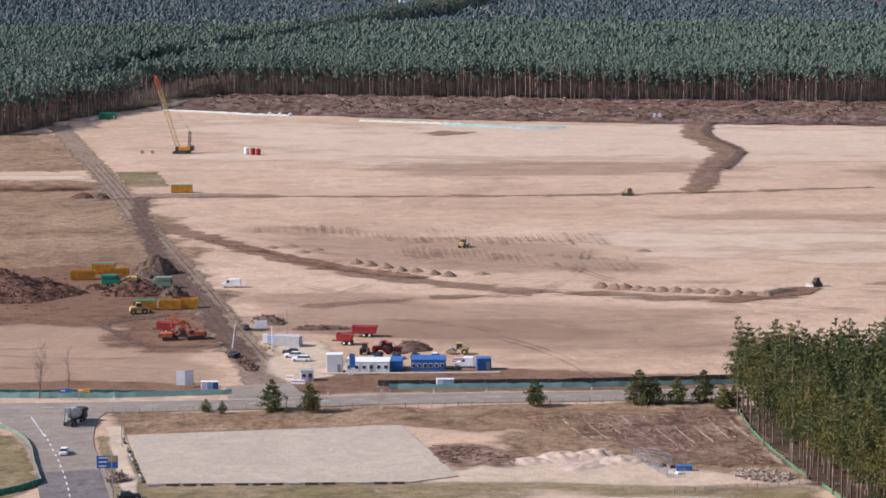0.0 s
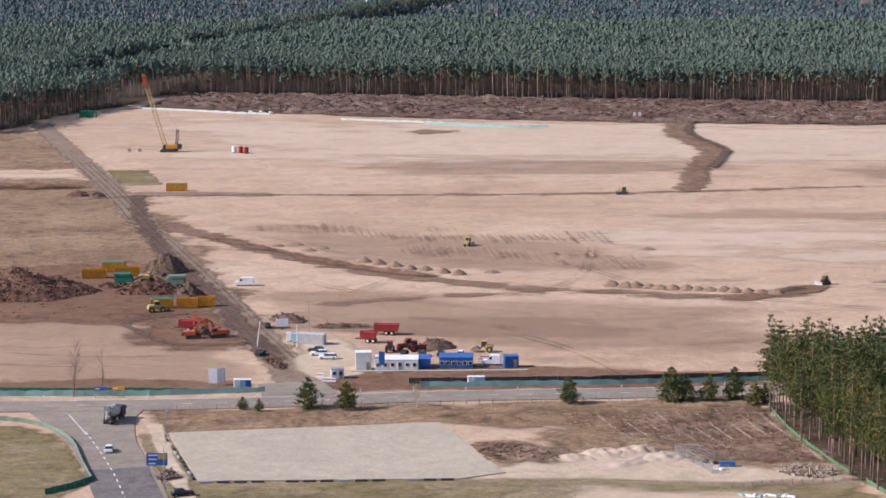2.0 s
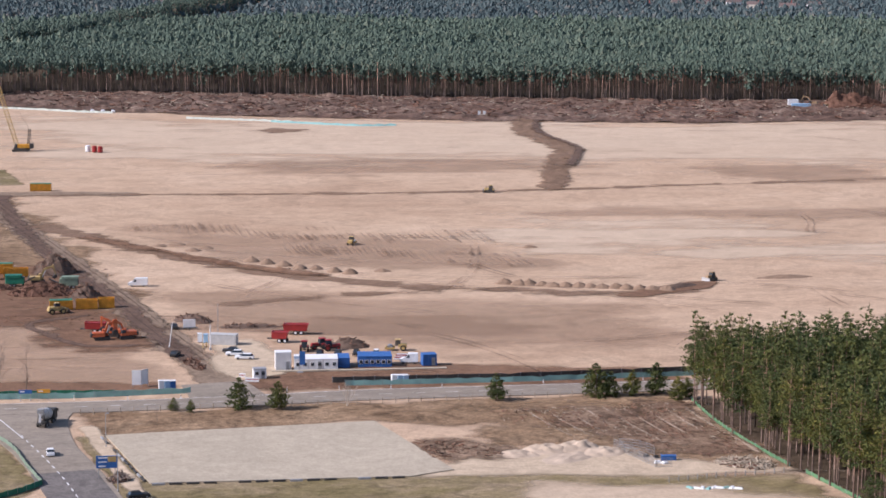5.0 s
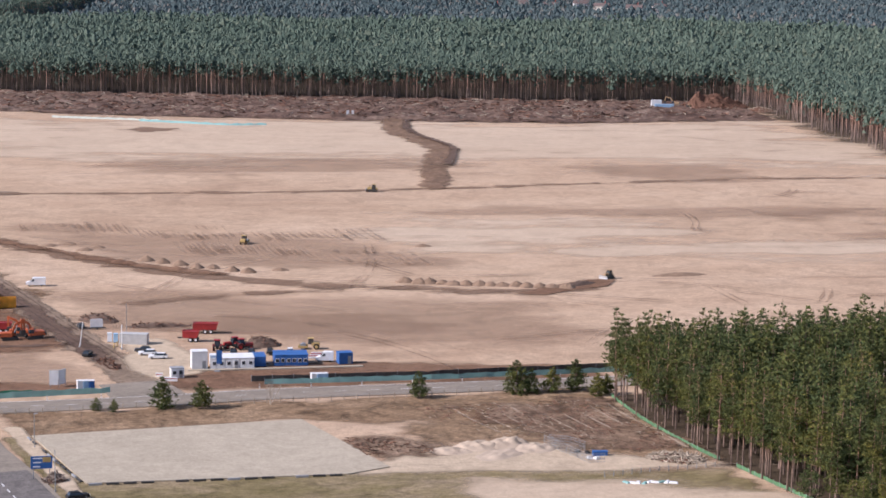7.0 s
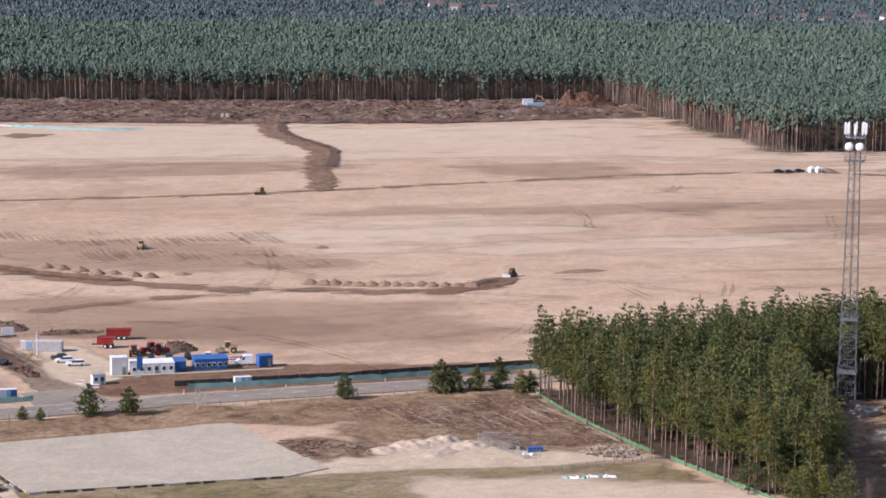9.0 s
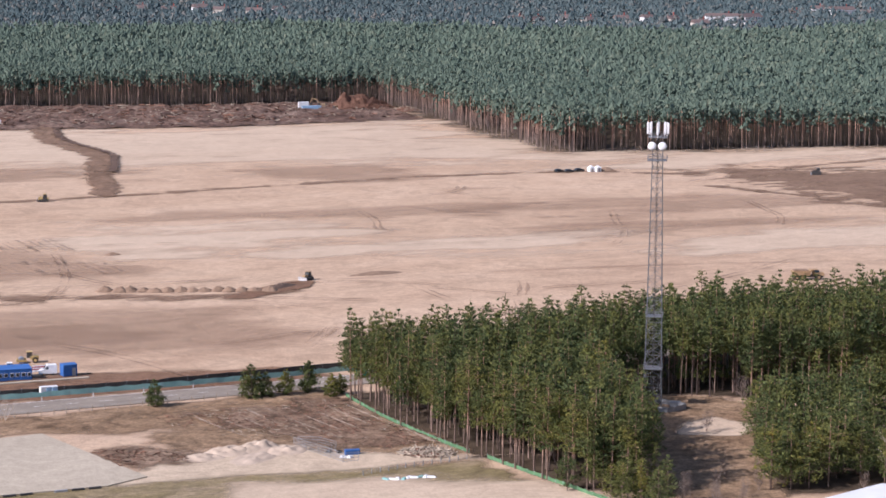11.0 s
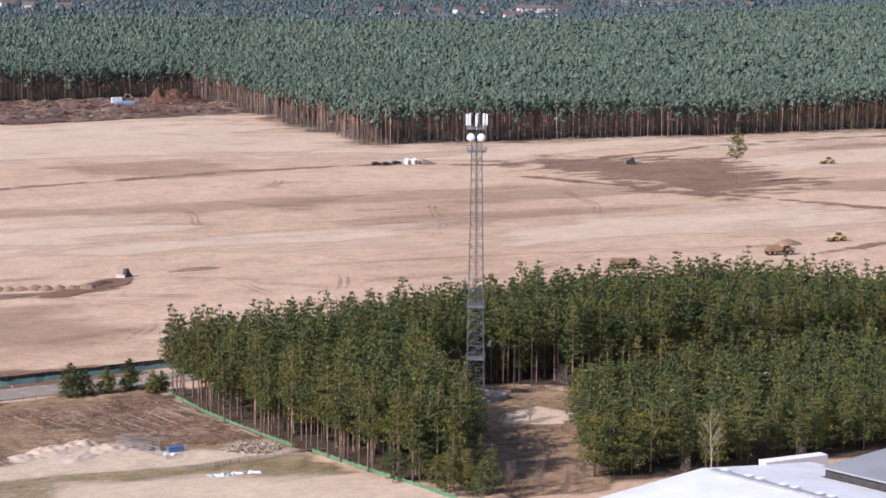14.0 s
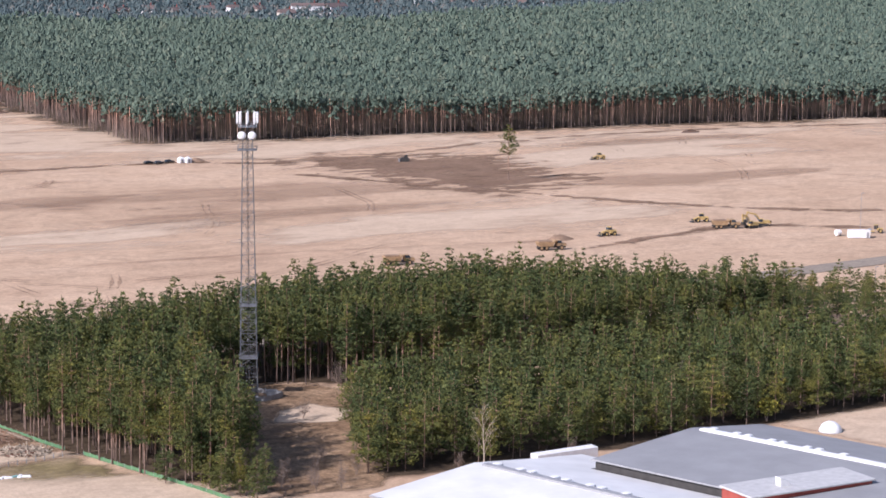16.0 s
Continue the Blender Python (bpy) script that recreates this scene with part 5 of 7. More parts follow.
def tractor(x, y, turn, paint, label):
    ob = thing("tractor", label, "tractor", x, y, 0.0, turn, "tractors")
    part("bonnet", Bag().box(0.2, 2.5, -0.5, 0.5, 1.0, 1.8, 0.15, (0, 0.1, 0.05, 0.05)), paint, ob)
    part("chassis", Bag().box(-1.6, 2.2, -0.35, 0.35, 0.6, 1.0), DARK, ob)
    cab = part("cab", Bag().box(-1.5, 0.2, -0.8, 0.8, 1.2, 2.85, 0.1, (0.1, 0.2, 0.1, 0.1)), GLASS, ob)
    part("cab_roof", Bag().box(-1.55, 0.1, -0.85, 0.85, 2.84, 3.0, 0.06), paint, cab)
    for sy in (-1, 1):
        part("mudguard", Bag().prism([(-1.9, 1.3), (-1.6, 1.75), (-0.6, 1.8), (-0.2, 1.3), (-0.35, 1.25), (-0.7, 1.65), (-1.5, 1.6), (-1.75, 1.25)], sy * 0.95 - 0.3, sy * 0.95 + 0.3), paint, ob)
        wheel(ob, -1.1, sy * 0.95, 0.92, 0.55, paint)
        wheel(ob, 1.7, sy * 0.85, 0.62, 0.42, paint)
    part("exhaust", Bag().rod((0.6, 0.55, 1.6), (0.6, 0.55, 2.9), 0.07), DARK, ob)
    return ob


def mixer_truck(x, y, turn):
    ob = thing("concrete_mixer_truck", "grey concrete mixer truck waiting at the junction", "truck", x, y, 0.2, turn)
    part("chassis", Bag().box(-4.2, 4.0, -0.6, 0.6, 0.8, 1.15), DARK, ob)
    cab = part("cab", Bag().box(2.2, 4.3, -1.2, 1.2, 0.7, 3.0, 0.15, (0, 0.2, 0.05, 0.05)), DARK, ob, "dark lorry cab")
    part("windscreen", Bag().box(4.0, 4.3, -1.05, 1.05, 1.8, 2.7, 0.03, (0, 0.12, 0.05, 0.05)), GLASS, cab)
    for sy in (-1.35, 1.35):
        part("wing_mirror", Bag().box(3.9, 4.1, sy - 0.12, sy + 0.12, 2.1, 2.8, 0.03), DARK, cab)
    drum = Bag()
    prof = [(-3.9, 3.35, 0.55), (-3.0, 3.0, 0.95), (-1.5, 2.65, 1.3), (0.3, 2.4, 1.32), (1.6, 2.2, 1.0), (2.0, 2.1, 0.5)]
    for (xa, za, ra), (xb, zb, rb) in zip(prof, prof[1:]):
        drum.rod((xa, 0, za), (xb, 0, zb), ra, rb, 18)
    part("drum", drum, PALE_GREY, ob, "pale grey dusty mixing drum", True)
    part("hopper", Bag().prism([(-4.3, 4.3), (-3.2, 4.3), (-3.6, 3.5), (-4.1, 3.3)], -0.7, 0.7), GREY, ob)
    part("chute", beam(Bag(), [(-4.0, 2.8), (-4.7, 1.4)], 0.5, 0.25), GREY, ob)
    part("rear_frame", Bag().rod((-3.6, -0.9, 1.0), (-3.6, -0.6, 3.2), 0.1).rod((-3.6, 0.9, 1.0), (-3.6, 0.6, 3.2), 0.1), DARK, ob)
    for sx in (-3.1, -1.8, 1.3, 3.1):
        for sy in (-0.95, 0.95):
            wheel(ob, sx, sy, 0.52, 0.42)
    return ob


def semi(x, y, turn):
    ob = thing("articulated_lorry", "green lorry with a long white box trailer", "truck", x, y, 0.25, turn)
    part("trailer_box", Bag().box(-8.2, 5.3, -1.25, 1.25, 1.25, 4.0, 0.06), WHITE, ob)
    part("side_skirt", Bag().box(-6.0, 2.0, -1.24, -1.18, 0.5, 1.25).box(-6.0, 2.0, 1.18, 1.24, 0.5, 1.25), GREY, ob)
    part("chassis", Bag().box(-8.1, 7.6, -0.5, 0.5, 0.8, 1.25), DARK, ob)
    cab = part("cab", Bag().box(5.8, 8.1, -1.22, 1.22, 0.5, 3.5, 0.18, (0, 0.2, 0.05, 0.05)), GREEN, ob)
    part("windscreen", Bag().box(7.85, 8.08, -1.05, 1.05, 1.9, 2.9, 0.03, (0, 0.1, 0.05, 0.05)), GLASS, cab)
    part("wind_deflector", Bag().prism([(5.9, 3.5), (7.6, 3.5), (6.1, 4.0)], -1.1, 1.1), WHITE, cab)
    for sx in (-7.0, -5.7, -4.4, 4.8, 7.3):
        for sy in (-1.0, 1.0):
            wheel(ob, sx, sy, 0.5, 0.4)
    for k, w in enumerate((0.9, 0.9, 0.8, 0.9, 0.9, 0.8, 0.9)):
        part("lettering_bar", Bag().box(-4.6 + 1.2 * k, -4.6 + 1.2 * k + w * 0.8, 1.25, 1.265, 2.5, 3.3), DARK, ob, "dark bar of unreadable lettering")
    return ob


def lattice(b, a, c, w, steps, r=0.07):
    """A square lattice boom from a to c."""
    a, c = np.array(a, float), np.array(c, float)
    u = (c - a) / np.linalg.norm(c - a)
    s = np.array([0, 1.0, 0])
    t = np.cross(u, s)
    off = [(s + t) * w / 2, (s - t) * w / 2, (-s - t) * w / 2, (-s + t) * w / 2]
    for o in off:
        b.rod(a + o, c + o, r, n=5)
    for k in range(steps):
        p, q = a + (c - a) * k / steps, a + (c - a) * (k + 1) / steps
        for i in range(4):
            o, m = off[i], off[(i + 1) % 4]
            b.rod(p + o, q + m, r * 0.6, n=4)
            b.rod(p + o, p + m, r * 0.6, n=4)
    return b


def crawler_crane(x, y):
    ob = thing("crawler_crane", "tall yellow crawler crane with a lattice boom", "crane", x, y, 0.0, 0)
    track_pair(ob, 8.0, 5.2, 1.3, 1.0)
    part("carriage", Bag().box(-1.8, 1.8, -2.2, 2.2, 0.7, 1.6, 0.1), DARK, ob)
    part("engine_housing", Bag().box(-1.6, 4.6, -1.6, 1.6, 1.6, 3.4, 0.15), YELLOW, ob)
    part("counterweight", Bag().box(4.2, 5.8, -2.0, 2.0, 1.4, 3.6, 0.15), DARK, ob)
    part("cab", Bag().box(-3.0, -1.4, -1.7, -0.3, 1.6, 3.5, 0.12, (0.4, 0, 0, 0)), GLASS, ob)
    part("boom", lattice(Bag(), (-1.6, 0, 2.0), (-9.8, 0, 30.5), 1.7, 20, 0.085), STRAW, ob)
    part("boom_head", lattice(Bag(), (-9.8, 0, 30.5), (-11.4, 0, 36.2), 1.4, 5, 0.10).box(-12.2, -10.8, -0.6, 0.6, 35.6, 36.8, 0.1), ORANGE, ob, "orange boom head")
    part("gantry", lattice(Bag(), (3.6, 0, 3.2), (4.2, 0, 10.5), 1.0, 6, 0.1), DARK, ob)
    part("pendant_rope", Bag().rod((4.2, 0, 10.5), (-11.0, 0, 36.0), 0.05, n=4).rod((4.2, 0, 10.5), (5.4, 0, 3.4), 0.05, n=4), DARK, ob)
    part("hook_rope", Bag().rod((-11.6, 0, 36.0), (-11.6, 0, 31.0), 0.05, n=4).box(-11.9, -11.3, -0.3, 0.3, 30.0, 31.0, 0.1), DARK, ob)
    return ob


def shredder(x, y, turn, paint, label):
    ob = thing("wood_shredder", label, "machine", x, y, 0.0, turn)
    part("body", Bag().box(-3.6, 2.0, -1.25, 1.25, 1.0, 3.1, 0.12), paint, ob)
    part("intake", Bag().prism([(-3.4, 3.0), (1.0, 3.0), (1.4, 3.7), (-3.8, 3.7)], -1.4, 1.4), paint, ob)
    part("conveyor", beam(Bag(), [(1.8, 1.3), (5.2, 3.0)], 1.0, 0.35), DARK, ob)
    part("engine_grille", Bag().box(-3.68, -3.55, -0.9, 0.9, 1.4, 2.6), DARK, ob)
    for sx in (-2.2, -1.0):
        for sy in (-1.0, 1.0):
            wheel(ob, sx, sy, 0.5, 0.4)
    part("support", Bag().box(1.5, 1.8, -1.0, -0.8, 0, 1.0).box(1.5, 1.8, 0.8, 1.0, 0, 1.0), DARK, ob)
    return ob


# ---- heaps ----
def heap(name, x, y, rx, ry, high, mat, label, turn=0.0, sticks=0, seed=1, group="", rough=0.35, stick_mat=None, peaks=1):
    """A loose heap with an uneven skin; sticks lie over it."""
    rng = np.random.default_rng(seed)
    ob = thing(name, label, "heap", x, y, 0, turn, group)
    rings, seg = 12, 30
    bumps = [(rng.uniform(-0.5, 0.5), rng.uniform(-0.3, 0.3), rng.uniform(0.5, 0.9)) for _ in range(peaks - 1)]

    def skin(u, a):
        px, py = u * math.cos(a), u * math.sin(a)
        h = max(0, 1 - u**1.4) * (1 if peaks == 1 else 0.7)
        for bx, by, bh in bumps:
            h = max(h, bh * max(0, 1 - 2.2 * math.hypot(px - bx, py - by)))
        n = noise.noise((px * 4 + seed, py * 4, 0.3)) + 0.5 * noise.noise((px * 9, py * 9 + seed, 2.3))
        edge = 1 + 0.18 * noise.noise((math.cos(a) * 1.5, math.sin(a) * 1.5, seed))
        return (px * rx * edge, py * ry * edge, max(-0.05, high * (h + rough * n * min(1, 3 * (1 - u)) * 0.6)) if u < 1 else -0.1)

    pts = [skin(0, 0)] + [skin(k / rings, i * math.tau / seg) for k in range(1, rings + 1) for i in range(seg)]
    faces = [(0, 1 + i, 1 + (i + 1) % seg) for i in range(seg)]
    faces += [(1 + k * seg + i, 1 + (k + 1) * seg + i, 1 + (k + 1) * seg + (i + 1) % seg, 1 + k * seg + (i + 1) % seg) for k in range(rings - 1) for i in range(seg)]
    b = Bag()
    b.add(pts, faces)
    part("heap_body", b, mat, ob, "", sticks == 0)
    if sticks:
        s = Bag()
        for _ in range(sticks):
            u, a = math.sqrt(rng.uniform(0, 1)), rng.uniform(0, 6.28)
            p = np.array(skin(u, a)) + (0, 0, rng.uniform(-0.1, 0.3))
            d = rng.normal(0, 1, 3) * (1, 1, 0.55)
            d *= rng.uniform(0.5, 1.9) / np.linalg.norm(d)
            s.rod(p - d / 2, p + d / 2, rng.uniform(0.06, 0.22), rng.uniform(0.03, 0.12), 4)
        tagged(part("brushwood", s, stick_mat or ROOTS, ob), kind="stuff")
    return ob


heap("root_pile", -174, 646, 25, 18, 8.6, ROOTS, "large pile of dug-out brown tree roots", -8, 2600, 2, rough=0.5, peaks=6)
heap("soil_heap", -133.5, 684, 7.5, 6, 6.4, DARK_SOIL, "steep heap of dark shredded bark", 0, 160, 3)
heap("root_pile", -132.5, 646, 11, 5, 3.6, ROOTS, "long low pile of brown shredded roots", 0, 500, 4, rough=0.5)
heap("soil_heap", -119, 636, 6, 4.5, 4.4, DARK_SOIL, "heap of dark brown bark behind yellow containers", 0, 120, 5)
heap("root_pile", -146, 655, 4, 2.5, 1.6, ROOTS, "small pile of broken roots", 0, 90, 6)
heap("soil_heap", -43, 564, 5.5, 3.6, 2.5, DARK_SOIL, "heap of dark brown soil beside the tractors", 0, 40, 7)
heap("soil_heap", -86, 602, 7, 4.0, 2.0, DARK_SOIL, "low ridge of dark soil beside the dirt road", -40, 60, 8)
heap("soil_heap", -70, 592, 9, 3.0, 1.0, DARK_SOIL, "low bank of dark soil behind the gravel yard", 0, 60, 9)
heap("soil_heap", -82.5, 541, 7.5, 2.0, 1.3, DARK_SOIL, "ridge of earth and stones along the dirt road", -70, 120, 10)
heap("brush_heap", 262, 1250, 21, 11, 10.5, ROOTS, "big reddish heap of brushwood in front of the forest", 0, 900, 11, rough=0.4, peaks=3)
heap("brush_heap", 283, 1226, 10, 6, 2.5, ROOTS, "heap of brushwood and pale timber", 0, 200, 12, stick_mat=WOOD)
heap("brush_heap", 37.5, 436, 6.5, 4.0, 1.3, ROOTS, "low tangle of cut branches near the wood", -25, 420, 13, rough=0.6, stick_mat=WOOD)
for k, (px, py, rx, ry, h) in enumerate([(-9.5, 446.5, 5.5, 3.6, 1.2), (-3.0, 449.5, 6.5, 4.2, 2.1), (3.5, 451.0, 6.0, 4.0, 2.4), (9.0, 447.5, 5.5, 4.4, 1.5), (1.0, 443.0, 8.0, 4.5, 0.9)]):
    heap("sand_heap", px, py, rx, ry, h, PALE_SOIL, "pale heap of tipped sand beside the concrete pad", 10 * k, 0, 140 + k, "pale tipped sand heaps", 0.5, None, 4)
heap("gravel_heap", 279, 913, 5, 3, 1.8, SOIL, "grey gravel heap beside white tents", 0, 0, 15)
heap("soil_heap", 560, 925, 5.5, 3, 1.6, DARK_SOIL, "lone dark heap in front of the forest", 0, 30, 16)
heap("soil_heap", 302, 642, 5, 4, 1.8, SOIL, "brown soil heap near the haul road", 0, 0, 17)
heap("soil_heap", -198, 868, 5, 3.5, 2.3, ROOTS, "reddish brown root heap beside the dirt road", 0, 60, 18)
heap("soil_heap", -190, 866, 4, 3, 2.0, DARK_SOIL, "grey-brown heap beside the dirt road", 0, 40, 19)
heap("earth_bank", 60, 651, 9, 3.0, 1.3, DARK_SOIL, "dark ridge of soil pushed up by the bulldozer", 35, 0, 20)
heap("earth_bank", 96, 668, 10, 2.6, 0.9, SOIL, "low ridge of graded sand", 8, 0, 21)
heap("branch_pile", -92.5, 428.5, 2.4, 2.0, 1.6, ROOTS, "grey pile of cut branches beside the road sign", 0, 160, 22, rough=0.6, stick_mat=TWIG)
for k in range(14):
    f = k / 13
    heap("sand_mound", 7 + 48 * f + RNG.uniform(-0.6, 0.6), 659 - 13 * f + RNG.uniform(-0.7, 0.7), RNG.uniform(2.5, 3.2), RNG.uniform(2.1, 2.8), RNG.uniform(1.2, 1.8), SOIL, "tipped mound of brown sand in a row", 0, 0, 30 + k, "row of tipped sand mounds", 0.25)
for k in range(7):
    f = k / 6
    heap("sand_mound", -72 + 32 * f + RNG.uniform(-0.6, 0.6), 704 - 24 * f + RNG.uniform(-2.0, 2.0), RNG.uniform(2.4, 3.2), RNG.uniform(2.0, 2.8), RNG.uniform(1.2, 1.8), SOIL, "tipped mound of brown sand in a row", 0, 0, 50 + k, "row of tipped sand mounds", 0.25)
for k, (px, py) in enumerate([(-104, 738), (-98, 741), (-88, 733), (-92, 728), (22, 731), (-30, 684)]):
    heap("sand_mound", px, py, 3.0, 2.2, 0.9, SOIL, "low mound of brown sand beside the track", 0, 0, 70 + k, "loose sand mounds", 0.3)


def litter(name, poly, count, length, r, z, mat, label, seed, lie=None):
    """Branches and roots strewn over a plot, too many to count."""
    rng = np.random.default_rng(seed)
    p, b, n = np.array(poly, float), Bag(), 0
    while n < count:
        xy = rng.uniform(p.min(0), p.max(0), (count, 2))
        xy = xy[(inside(poly, xy[:, 0], xy[:, 1]) > 0.5) & (np.array([noise.noise((u * 0.11, v * 0.07, seed)) for u, v in xy]) > -0.12)][:count - n]
        for x, y in xy:
            a = rng.uniform(0, 6.28) if lie is None else lie + rng.normal(0, 0.35)
            c, h = np.array([x, y, rng.uniform(*z)]), rng.uniform(*length) / 2
            d = np.array([math.cos(a), math.sin(a), rng.normal(0, 0.18)]) * h
            k = rng.uniform(*r)
            b.rod(c - d, c + d, k, k * 0.6, 4, False)
        n += len(xy)
    return lone_mesh(name, b.mesh(name, mat), label, "brushwood", "stuff")


FELLED = [(-225, 1266), (-164, 1232), (-80, 1204), (0, 1188), (62, 1176), (160, 1164), (270, 1184), (278, 1278), (175, 1284), (0, 1314), (-146, 1340), (-222, 1350)]
litter("brushwood", FELLED, 1700, (1.5, 5.0), (0.15, 0.42), (0.3, 2.0), ROOTS, "dark roots and brushwood strewn over the felled strip", 91)
litter("brushwood", FELLED, 900, (1.2, 4.5), (0.10, 0.28), (0.5, 2.1), WOOD, "pale cut timber strewn over the felled strip", 92)
PLOT = [(-14, 487), (30, 494), (45, 444), (30, 442), (16, 455), (-4, 460)]
litter("brushwood", PLOT, 900, (0.4, 1.6), (0.04, 0.09), (0.36, 0.55), ROOTS, "dark branches strewn over the brown plot", 93, 1.9)
litter("brushwood", PLOT, 220, (0.3, 1.3), (0.03, 0.07), (0.38, 0.6), WOOD, "pale branches strewn over the brown plot", 94, 1.9)
litter("brushwood", [(-32, 460), (-12, 456), (-12, 444), (-28, 442)], 160, (0.5, 2.0), (0.05, 0.12), (0.34, 0.6), ROOTS, "dark branches strewn beside the concrete pad", 95)
litter("brushwood", [(-195, 690), (-112, 690), (-96, 590), (-128, 585), (-195, 600)], 260, (0.4, 1.6), (0.06, 0.14), (0.1, 0.4), ROOTS, "broken roots strewn over the sorting yard", 96)

# ---- the wide sand field ----
crawler_crane(-187, 1031)
van(-105.4, 659.0, 180, WHITE, "white delivery van parked on the sand")
dozer(20.4, 875.5, 170, STRAW, "dusty yellow bulldozer on the cross track")
roller(-38.5, 739.5, 75, "small yellow roller on raked sand")
dozer(71.8, 662.5, 215, DUSTY, "dusty bulldozer pushing soil with a bright blade", PALE_GREY, 0.9)
skip(-161, 885.5, 0, (8.4, 2.5, 3.0), "yellow tipping container with green cover on sand", GREEN)
container("site_cabin", -259, 1203, 0, (9.5, 3, 3.6), GREEN, "dark green site cabin at the forest edge", "cabin", 12, 0, True)
for k, (px, mat, lab) in enumerate([(-155.5, WHITE, "white upright tank on the sand"), (-152.2, RED, "dusty red tank on the sand"), (-149.4, RED, "dusty red tank on the sand")]):
    ob = thing("tank", lab, "tank", px, 1027 - 2.0 * k, 0, 0, "tanks near the crane")
    part("shell", Bag().rod((0, 0, 0.3), (0, 0, 2.9), 1.15, n=18).rod((0, 0, 2.9), (0, 0, 3.2), 1.15, 0.5, 18), mat, ob)
    part("stand", Bag().box(-0.9, 0.9, -0.9, 0.9, 0, 0.3), DARK, ob)
for px in (-206, -201):
    ob = thing("cable_reel", "small dark cable reel near the crane", "reel", px, 1031, 0, 0, "cable reels")
    part("drum", Bag().rod((0, -0.6, 0.8), (0, 0.6, 0.8), 0.5, n=12), WOOD, ob)
    part("flange", Bag().rod((0, -0.7, 0.8), (0, -0.6, 0.8), 0.8, n=14), WOOD, ob)
    part("flange", Bag().rod((0, 0.6, 0.8), (0, 0.7, 0.8), 0.8, n=14), WOOD, ob)
for px in (41.6, 44.4):
    ob = thing("marker_board", "small white marker board on a post", "sign", px, 1196, 0, 0, "white marker boards")
    part("board", Bag().box(-0.75, 0.75, -0.05, 0.05, 0.9, 3.2, 0.02), WHITE, ob)
    part("post", Bag().rod((0, 0.12, 0), (0, 0.12, 3.0), 0.06), STEEL, ob)


def tarpaulin(line, width, mat, label):
    ob = thing("tarpaulin_bank", label, "tarpaulin", 0, 0, kind="")
    b, p = Bag(), np.array(line, float)
    n, prof = len(p), [(-0.5, 0.02), (-0.2, 0.7), (0.1, 0.9), (0.5, 0.05)]
    pts = [(x, y + u * width, z * (1 + 0.3 * math.sin(3 * i + u * 5))) for i, (x, y) in enumerate(p) for u, z in prof]
    b.add(pts, [(i * 4 + k, i * 4 + k + 1, i * 4 + k + 5, i * 4 + k + 4) for i in range(n - 1) for k in range(3)])
    part("sheet", b, mat, ob)
    return ob


tarpaulin(curve([(-118, 1188), (-97, 1180), (-79, 1174), (-60, 1165)]), 2.4, TARP, "long white tarpaulin laid over a low bank")
tarpaulin(curve([(-72, 1168), (-50, 1157), (-25, 1146), (-6, 1148)]), 3.5, TEAL, "long pale green tarpaulin over a low bank")
tarpaulin(curve([(-240, 1256), (-205, 1240), (-180, 1226), (-160, 1219)]), 2.5, TARP, "long greenish tarpaulin along the felled strip")
for px, py in ((-172, 1226), (-166, 1224), (-160, 1222)):
    ob = thing("big_bag", "white bulk bag at the edge of the felled strip", "bag", px, py, 0, 10, "white bulk bags")
    part("sack", Bag().box(-1.0, 1.0, -0.9, 0.9, 0, 1.4, 0.35, (-0.1, -0.1, -0.1, -0.1)), WHITE, ob)
    part("strap", Bag().rod((-0.7, 0, 1.3), (0, 0, 1.8), 0.06).rod((0.7, 0, 1.3), (0, 0, 1.8), 0.06), WHITE, ob)
container("site_container", 231, 1243, -5, (11, 3, 2.6), PALE_BLUE, "pale blue container in front of the forest", "container", 16)
container("site_container", 228, 1250, -5, (6, 2.6, 4.4), WHITE, "white site cabin behind a blue container", "cabin", 6)
excavator(248, 1246, 20, DUSTY, "dusty excavator beside the brush heap", 1.1)
excavator(242, 1262, 160, DUSTY, "dusty excavator beside the brush heap", 1.1)
car(256.5, 913.2, 10, BLACK, "black car parked at the forest corner", 4.8, "cars at the forest corner")
car(260.5, 911.2, 15, DARK, "dark car parked at the forest corner", 4.8, "cars at the forest corner")
car(266.3, 913.3, 12, BLACK, "black car parked at the forest corner", 4.8, "cars at the forest corner")
for px, py in ((271.5, 912.2), (274.3, 911.0)):
    ob = thing("tent", "small white tent at the forest corner", "tent", px, py, 0, 15, "white tents")
    part("canvas", Bag().box(-1.3, 1.3, -1.2, 1.2, 0, 1.9, 0.05).box(-1.35, 1.35, -1.25, 1.25, 1.9, 2.8, 0.1, (0.9, 0.9, 0.9, 0.9)), WHITE, ob)
    part("flap", Bag().box(-0.4, 0.4, -1.24, -1.19, 0.05, 1.7), GREY, ob)
dozer(364.5, 873, 160, DARK, "dark bulldozer on stripped soil")
loader(449, 842, 170, STRAW, "dusty yellow wheel loader on the sand")
dumper(225.5, 618.5, -12, "dusty yellow articulated dump truck behind the wood")
dumper(286.5, 623.0, -12, "dusty yellow articulated dump truck behind the wood")
dumper(370.3, 637.5, -20, "dusty yellow articulated dump truck being loaded")
loader(321.7, 641.5, 175, STRAW, "dusty yellow wheel loader with lowered bucket")
loader(371.5, 655, 160, STRAW, "dusty yellow wheel loader beside pale heap")
excavator(386.0, 636.5, 165, STRAW, "yellow excavator loading a dump truck", 1.25)
excavator(379.0, 634.0, 185, STRAW, "low yellow excavator beside the haul road", 0.9, 1.0)
